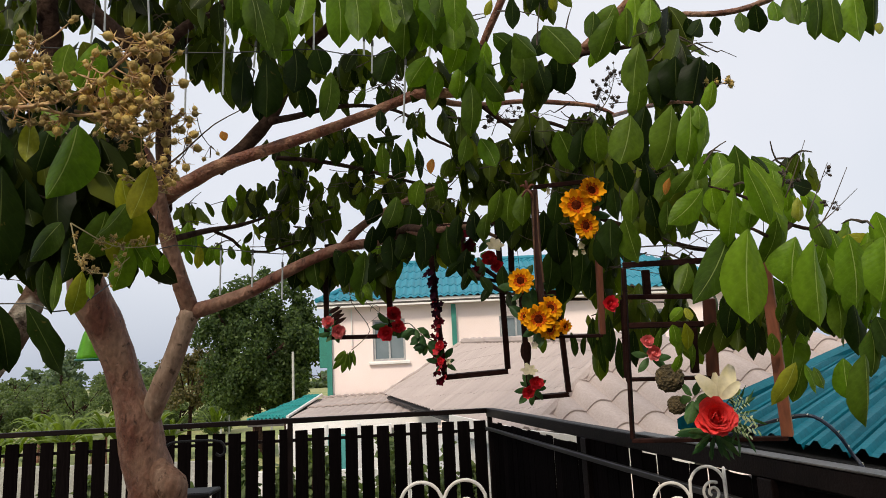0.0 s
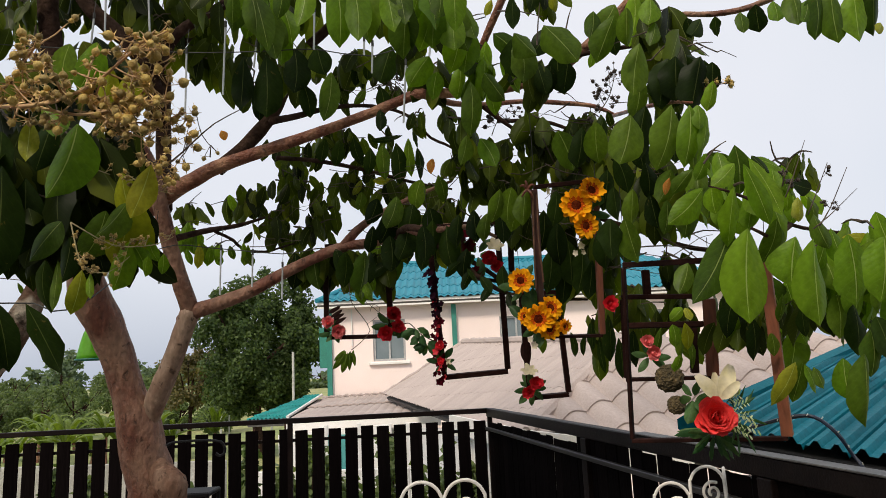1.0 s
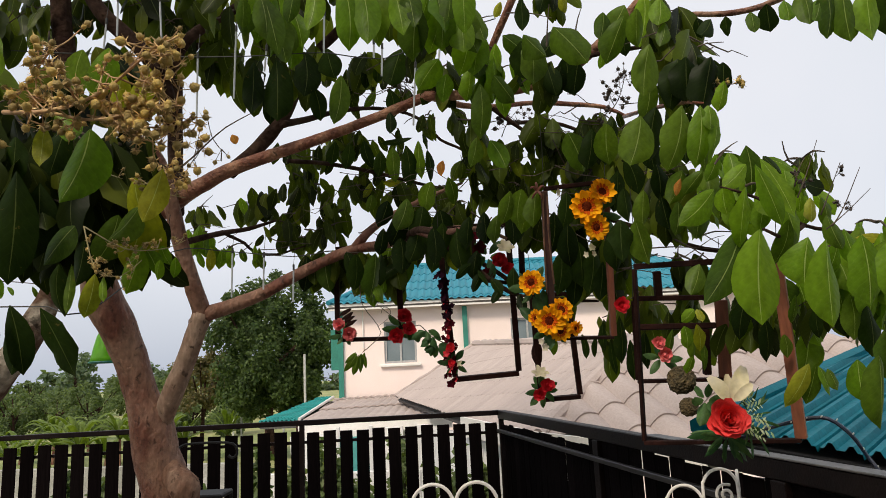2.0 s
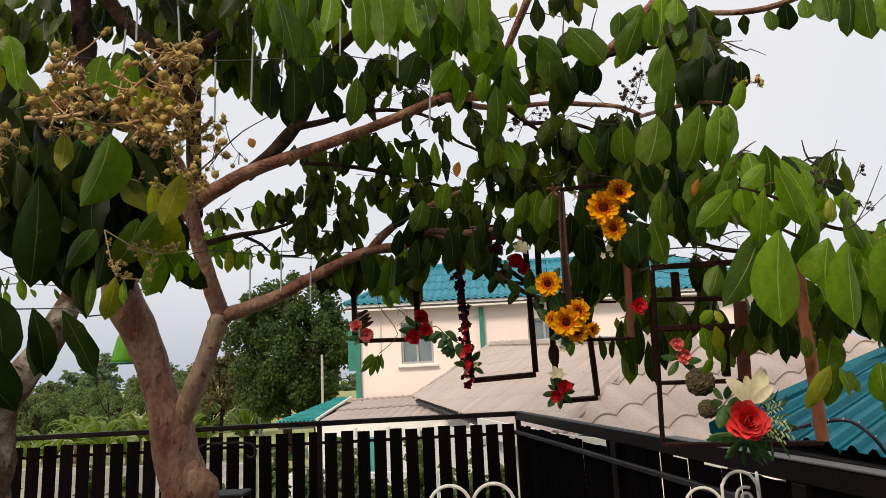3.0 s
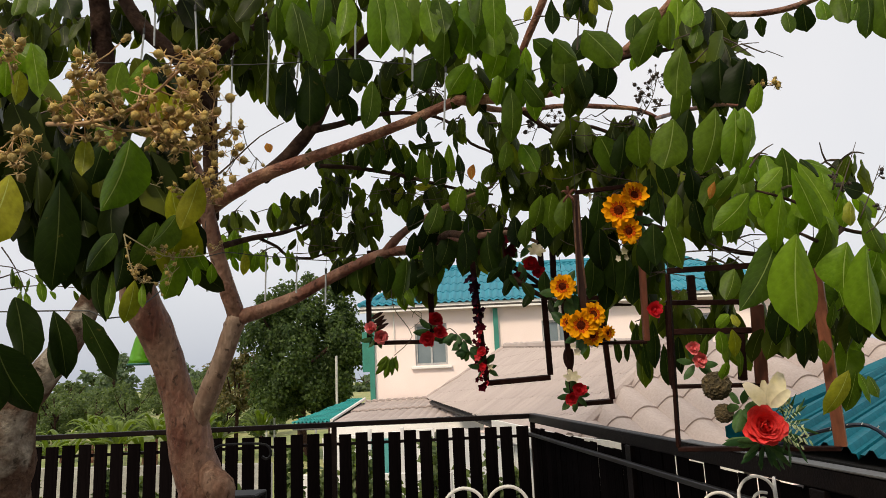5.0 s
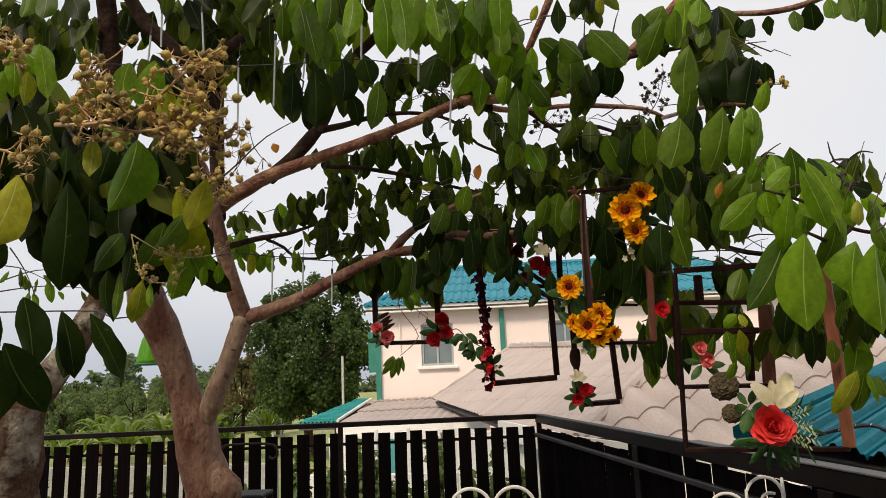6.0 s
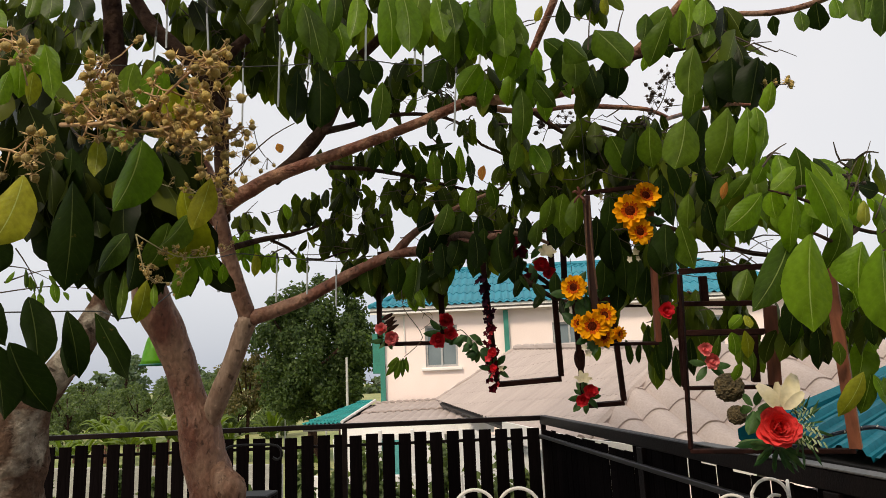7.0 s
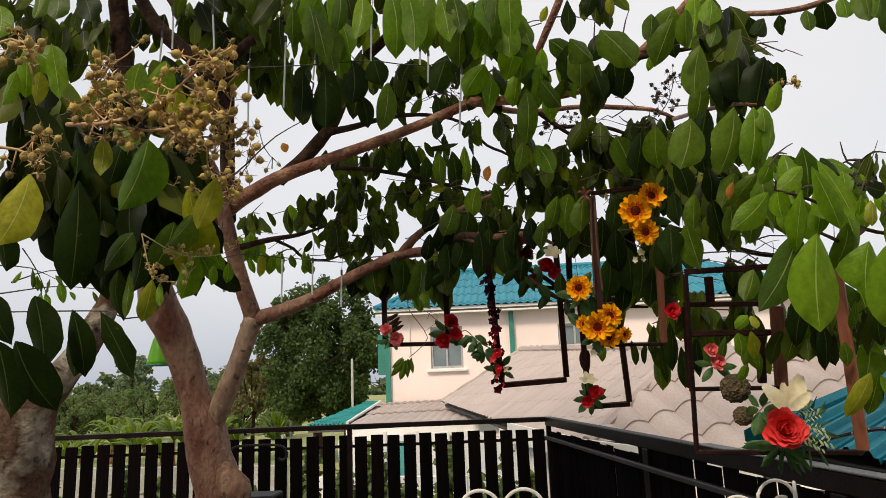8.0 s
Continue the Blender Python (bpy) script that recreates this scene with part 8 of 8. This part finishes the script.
def tub_chair(at, label):
    """White wrought-iron tub chair: its back curves round in three lobes, the middle one tallest, with scrolls in each."""
    ch = new("chair")
    ch.matrix_basis = pose(at[0], at[1], at[2])
    tagged(ch, label, "chair", "white iron chairs")
    seat = bmesh.new()
    bmesh.ops.create_cone(seat, cap_ends=True, segments=24, radius1=0.2, radius2=0.2, depth=0.03, matrix=pose(0, 0, 0.44))
    bmesh.ops.bevel(seat, geom=seat.edges[:], offset=0.006, segments=1, affect="EDGES")
    part("seat", seat, IRON_WHITE, ch, local=True)
    for a in (40, 130, 220, 310):
        x, y = 0.17 * math.cos(radians(a)), 0.17 * math.sin(radians(a))
        part("leg", tube([(x, y, 0.43), (x * 1.12, y * 1.12, 0.2), (x * 1.3, y * 1.3, 0)], 0.009, 8, 0.08), IRON_WHITE, ch, local=True)
    for mid, half, top, swing in ((-0.095, 0.067, 1.03, -8), (0.048, 0.07, 1.085, 5), (0.137, 0.066, 1.068, 68)):
        right = Vector((math.cos(radians(swing)), math.sin(radians(swing)), 0))
        c = Vector((mid, -0.02 if swing < 60 else 0.03, top - half))
        up = Vector((0, 0, 1))
        arch = [c - right * half * 0.95 - up * (c.z - 0.44), c - right * half - up * 0.22]
        arch += [c + right * half * math.cos(radians(a)) + up * half * math.sin(radians(a)) for a in range(180, -1, -20)]
        arch += [c + right * half - up * 0.22, c + right * half * 0.95 - up * (c.z - 0.44)]
        part("back_arch", tube(arch, 0.0062, 8, 0.025), IRON_WHITE, ch, local=True)
        part("scroll", tube(scroll(c + right * 0.018 - up * 0.03, 0.043, 1.5, 60, right, up, 1), 0.006, 7, 0.012), IRON_WHITE, ch, local=True)
        part("scroll", tube(scroll(c - right * 0.01 - up * 0.17, 0.045, 1.5, 250, right, up, -1), 0.006, 7, 0.012), IRON_WHITE, ch, local=True)
    return ch


tub_chair((0.965, 2.86, 0), "white wrought-iron tub chair with lobed scroll back")

bc = thing("chair", (-2.118, 6.146, -1.011), "black metal garden chair with curled backrest", "chair")
bc.matrix_basis = Matrix.Translation(((-2.04, 5.854, 0.645)[0], (-2.04, 5.854, 0.645)[1], 0))
part("backrest", tube([(-2.322, 5.958, 0.641), (-2.318, 5.91, 0.915), (-2.281, 5.892, 1.014), (-2.173, 5.888, 1.036), (-1.905, 5.886, 1.033), (-1.827, 5.891, 1.002), (-1.816, 5.902, 0.937), (-1.855, 5.908, 0.907), (-1.891, 5.905, 0.927)], 0.011, 8, 0.03), IRON_BLACK, bc, "curled black tube")
sb = (-1.946, 5.646, 0.666)
part("armrest", box(sb, (0.27, 0.3, 0.035), None, 0.01), IRON_BLACK, bc)
for dx in (-0.12, 0.12):
    for dy in (-0.13, 0.13):
        part("leg", bar((sb[0] + dx, sb[1] + dy, 0), (sb[0] + dx, sb[1] + dy, sb[2]), 0.025, 0.025, up=(0, 1, 0)), IRON_BLACK, bc)
part("stay", tube([(-2.322, 5.958, 0.641), ((-2.322, 5.958, 0.641)[0], (-2.322, 5.958, 0.641)[1], 0)], 0.011, 8, 0.2), IRON_BLACK, bc)
part("stay", bar((-2.321, 5.957, 0.65), (sb[0] - 0.1, sb[1] + 0.1, sb[2]), 0.02, 0.02), IRON_BLACK, bc)

# ---- cable over the shed roof ----
cb = part("cable", tube([(1.321, 3.352, 1.146), (1.446, 3.292, 1.191), (1.565, 3.234, 1.224), (1.641, 3.182, 1.226), (1.683, 3.092, 1.163), (1.722, 3.057, 1.071), (1.748, 3.019, 0.995), (1.8, 3.044, 0.853)], 0.0085, 8, 0.03, 0.35), CABLE_BLUE)
tagged(cb, "thick blue-black twisted cable arching over the roof", "cable")

cable_path = spline([(*p, 0) for p in ((1.446, 3.292, 1.191), (1.565, 3.234, 1.224), (1.641, 3.182, 1.226), (1.683, 3.092, 1.163), (1.722, 3.057, 1.071), (1.748, 3.019, 0.995))], 0.03)
for k in range(2, len(cable_path), 2):
    q = cable_path[k].xyz + Vector((r_.uniform(-0.006, 0.006), -0.008, r_.uniform(-0.004, 0.008)))
    part("bulb", tube([q, q + Vector((r_.uniform(-0.006, 0.006), -0.004, 0.008))], 0.0028, 5, 0.1), TRIM_WHITE, cb, "tiny white bulb")

# ---- climbing vine on the pink rose frame ----
vine = thing("vine", (-0.452, 4.034, 1.969), "thin dry vine with a spray of small olive leaves", "vine")
part("stem", tube([(-0.531, 4.072, 2.044), (-0.514, 4.042, 1.923), (-0.458, 4.056, 1.84), (-0.413, 4.071, 1.756), (-0.465, 4.082, 1.694), (-0.527, 4.091, 1.648)], 0.0025, 5, 0.04), TWIG, vine)
part("tendril", tube([(-0.59, 4.081, 1.998), (-0.454, 4.039, 1.937), (-0.323, 4.006, 1.829), (-0.259, 4.012, 1.794)], 0.002, 5, 0.04), TWIG, vine)
part("tendril", tube([(-0.434, 4.065, 1.79), (-0.366, 4.056, 1.835), (-0.351, 4.048, 1.883), (-0.39, 4.045, 1.901), (-0.408, 4.052, 1.863)], 0.0015, 4, 0.03), TWIG, vine)
for bx, tx in (((-0.56, 4.092, 1.643), (-0.644, 4.111, 1.54)), ((-0.55, 4.093, 1.636), (-0.592, 4.115, 1.515)), ((-0.534, 4.092, 1.642), (-0.549, 4.112, 1.526)), ((-0.52, 4.092, 1.641), (-0.512, 4.108, 1.55)), ((-0.566, 4.091, 1.65), (-0.635, 4.102, 1.588)), ((-0.514, 4.091, 1.647), (-0.53, 4.102, 1.583))):
    leaf(vine, bx, tx, LEAF_MID, 0.26)

# ---- thin far sprigs beside the trunks ----
r_ = random.Random(91)
for a, b in (((-2.55, 3.35, 2.179), (-2.235, 3.392, 2.081)), ((-2.497, 3.371, 2.091), (-2.115, 3.391, 2.134)), ((-2.558, 3.377, 2.036), (-1.96, 3.423, 2.027)), ((-2.429, 3.343, 2.261), (-2.299, 3.409, 1.968))):
    part("bare_twig", tube([a, Vector(a).lerp(Vector(b), 0.5) + Vector((0, 0, 0.03)), b], [0.004, 0.0015], 5, 0.06), TWIG, tree_b)
    for t in (0.35, 0.6, 0.8, 0.97):
        p = Vector(a).lerp(Vector(b), t)
        leaf(tree_b, p, p + Vector((r_.uniform(-0.05, 0.05), r_.uniform(-0.03, 0.03), r_.uniform(-0.12, -0.03))), (LEAF_BRIGHT, LEAF_MID)[r_.randrange(2)], 0.4, r_.uniform(-40, 40))


# ---- field, far trees ----
def crown(name, parent, centre, size, n, leaf_size, mat, label, seed, per=60, fat=(0.16, 0.36)):
    """A crown of many small leaves in uneven clumps with gaps."""
    r = random.Random(seed)
    clumps = []
    for _ in range(max(8, n // per)):
        d = Vector((r.gauss(0, 1), r.gauss(0, 1), r.gauss(0, 1))).normalized() * r.uniform(0.55, 1.0)
        clumps.append((Vector((d.x * size[0], d.y * size[1], d.z * size[2])), r.uniform(*fat)))
    poses = []
    for i in range(n):
        c, s = clumps[i % len(clumps)]
        d = Vector((r.gauss(0, 1), r.gauss(0, 1), r.gauss(0, 1))).normalized() * (r.random() ** 0.4) * s
        p = Vector(centre) + c + Vector((d.x * size[0], d.y * size[1], d.z * size[2]))
        tip = p + Vector((r.uniform(-1, 1), r.uniform(-1, 1), r.uniform(-1.2, 0.3)))
        poses.append(leaf_pose(p, tip, (r.uniform(-1, 1), -1, r.uniform(-0.3, 1)), leaf_size * r.uniform(0.6, 1.4)))
    V, F, at = [], [], 0
    flat = np.array([(0, 0, 0), (-0.3, 0.05, -0.45), (0, 0, -1), (0.3, 0.05, -0.45)])
    for m in poses:
        a = np.array(m)
        V.append(flat @ a[:3, :3].T + a[:3, 3])
        F.extend([(at, at + 1, at + 2), (at, at + 2, at + 3)])
        at += 4
    me = bpy.data.meshes.new(name)
    me.from_pydata(np.concatenate(V).tolist(), [], F)
    return tagged(shape(name, me, mat, parent, label), kind="stuff")


def far_tree(at, height, width, label, mat, seed, n=1500, leaf_size=0.5, trunk=0.18, low=0.35, group="far trees", per=60, fat=(0.16, 0.36)):
    t = thing("tree", at, label, "tree", group)
    b = Vector(at)
    r = random.Random(seed)
    part("trunk", tube([b, b + Vector((r.uniform(-.2, .2), 0, height * 0.3)), b + Vector((r.uniform(-.4, .4), 0, height * 0.75))], [trunk, trunk * 0.3], 8, 0.4, 0.15), BARK_DARK, t)
    for k in range(4):
        a = r.uniform(0, 6.28)
        part("limb", tube([b + Vector((0, 0, height * r.uniform(0.25, 0.5))), b + Vector((math.cos(a) * width * 0.2, math.sin(a) * width * 0.2, height * 0.6)),
                           b + Vector((math.cos(a) * width * 0.36, math.sin(a) * width * 0.36, height * 0.8))], [trunk * 0.5, trunk * 0.12], 6, 0.4), BARK_DARK, t)
    mid = (low + 1) / 2
    crown("crown", t, b + Vector((0, 0, height * mid)), (width * 0.42, width * 0.42, height * (1 - low) * 0.46), n, leaf_size, mat, "", seed, per, fat)
    return t


far_tree((-9.1, 35.0, -2.2), 9.5, 7.4, "broad dense dark green tree beyond the house", LEAF_BUSH, 3, 46000, 0.18, 0.25, 0.17, per=300, fat=(0.1, 0.24))
far_tree((-12.9, 36.0, -2.2), 6.0, 3.8, "smaller tree with rusty new leaves", LEAF_RUST, 5, 5000, 0.17, 0.15, 0.35, per=120, fat=(0.1, 0.25))
r_ = random.Random(11)
for i in range(16):
    y = r_.uniform(75, 105)
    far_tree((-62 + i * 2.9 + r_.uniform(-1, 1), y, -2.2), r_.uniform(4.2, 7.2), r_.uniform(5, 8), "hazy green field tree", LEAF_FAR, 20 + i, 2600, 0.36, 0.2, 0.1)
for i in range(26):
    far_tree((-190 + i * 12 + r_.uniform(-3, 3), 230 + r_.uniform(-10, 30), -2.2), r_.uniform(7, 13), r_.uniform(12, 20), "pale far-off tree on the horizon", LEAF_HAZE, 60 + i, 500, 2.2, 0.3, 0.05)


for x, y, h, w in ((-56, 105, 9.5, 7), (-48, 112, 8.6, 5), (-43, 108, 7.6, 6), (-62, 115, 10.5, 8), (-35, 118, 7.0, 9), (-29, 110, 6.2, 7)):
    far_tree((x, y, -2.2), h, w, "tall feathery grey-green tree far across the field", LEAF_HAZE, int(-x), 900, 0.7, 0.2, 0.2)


def palm(at, height, n, reach, seed):
    t = thing("palm", at, "young banana palm with arching light green fronds", "palm", "field palms")
    b, r = Vector(at), random.Random(seed)
    part("trunk", tube([b, b + Vector((0, 0, height))], [0.09, 0.06], 7, 0.3, 0.1), BARK, t)
    for i in range(n):
        a = math.tau * i / n + r.uniform(-0.3, 0.3)
        out = Vector((math.cos(a), math.sin(a), 0)) * reach * r.uniform(0.7, 1.1)
        bm = bmesh.new()
        prev, side = None, Vector((-math.sin(a), math.cos(a), 0))
        rise = r.uniform(0.4, 1.5) * reach
        for k in range(9):
            s = k / 8
            p = b + Vector((0, 0, height)) + out * s + Vector((0, 0, rise * (s * 1.9 - 1.35 * s * s)))
            w = 0.19 * reach * math.sin(math.pi * (0.08 + 0.9 * s)) * 0.5
            row = [bm.verts.new(p + side * w - Vector((0, 0, w * 0.5))), bm.verts.new(p), bm.verts.new(p - side * w - Vector((0, 0, w * 0.5)))]
            if prev:
                bm.faces.new((prev[0], prev[1], row[1], row[0]))
                bm.faces.new((prev[1], prev[2], row[2], row[1]))
            prev = row
        part("frond", bm, LEAF_PALM, t)
    return t


for i in range(22):
    y = r_.uniform(46, 64)
    far_tree((-44 + i * 1.35 + r_.uniform(-0.8, 0.8), y, -2.2), r_.uniform(2.4, 4.9), r_.uniform(3, 5), "green field tree among scrub", LEAF_FAR, 120 + i, 3600, 0.19, 0.12, 0.04, per=90, fat=(0.12, 0.3))
q_ = random.Random(71)
for i in range(6):
    palm((-23.5 + i * 1.5 + q_.uniform(-0.4, 0.4), 36 + q_.uniform(-3, 6), -2.2), q_.uniform(0.3, 1.5), 15, q_.uniform(1.1, 1.7), 240 + i)
for i in range(11):
    palm((-22.5 + i * 0.95 + r_.uniform(-0.4, 0.4), 33 + r_.uniform(-3, 9), -2.2), r_.uniform(0.3, 1.3), 15, r_.uniform(1.1, 1.7), 200 + i)
for i, (x, y, h) in enumerate(((-12.1, 40, 1.9), (-10.2, 42, 1.9), (-13.8, 44, 1.9), (-20, 38, 2.1), (-7.0, 33, 4.95))):
    fp = part("fence_post", tube([(x, y, -2.2), (x, y, -2.2 + h)], 0.06, 8, 0.5), POLE_GREY)
    tagged(fp, "pale concrete post standing in the field", "post", "field posts")


# ---- teal gate below the terrace ----
gate = thing("gate", (-1.75, 12.2, -2.2), "teal painted ribbed metal yard gate", "gate")
part("panel", box((-1.75, 12.2, -0.82), (0.5, 0.03, 2.7)), GATE_TEAL, gate)
for k in range(4):
    part("rib", box((-1.93 + 0.12 * k, 12.17, -0.82), (0.035, 0.03, 2.66), None, 0.006), GATE_TEAL, gate)
for x in (-2.03, -1.47):
    part("post", box((x, 12.2, -0.75), (0.06, 0.07, 2.9), None, 0.006), WALL_WHITE, gate)

# ---- planting and boundary wall below the terrace ----
def shrub(at, height, width, mat, seed, label):
    t = thing("shrub", at, label, "shrub", "shrubs below the terrace")
    b, r = Vector(at), random.Random(seed)
    for k in range(4):
        a = r.uniform(0, 6.28)
        part("stem", tube([b, b + Vector((math.cos(a) * width * 0.12, math.sin(a) * width * 0.12, height * 0.5)),
                           b + Vector((math.cos(a) * width * 0.28, math.sin(a) * width * 0.28, height * 0.85))], [0.03, 0.008], 6, 0.3), BARK_DARK, t)
    crown("leaves", t, b + Vector((0, 0, height * 0.62)), (width * 0.45, width * 0.4, height * 0.36), 800, 0.12, mat, "", seed)


bw = part("wall_yard", bar((-10.5, 12.6, -0.95), (-3.6, 11.7, -0.95), 0.15, 2.4), WALL_BLOCK)
tagged(bw, "weathered grey block wall below the terrace", "wall", kind="structure")
bw = part("wall_yard", bar((-3.5, 11.7, -1.05), (-0.6, 11.3, -1.05), 0.15, 2.2), WALL_WHITE)
tagged(bw, "white yard wall below the terrace", "wall", kind="structure")
for i in range(12):
    shrub((-7.5 + i * 0.62 + r_.uniform(-0.2, 0.2), 8.9 + r_.uniform(-0.3, 0.6), -2.2), r_.uniform(2.6, 3.2), 0.45, (LEAF_BUSH, LEAF_FAR)[i % 2], 300 + i, "leafy green shrub below the railing")
for x in (-2.6, -2.1, -1.5, -1.15, -0.75, -0.35, 0.0, 0.3):
    shrub((x, 9.2, -2.2), r_.uniform(2.4, 2.9), 0.45, LEAF_FAR, int(x * 100) + 400, "slender green shrub by the white wall")
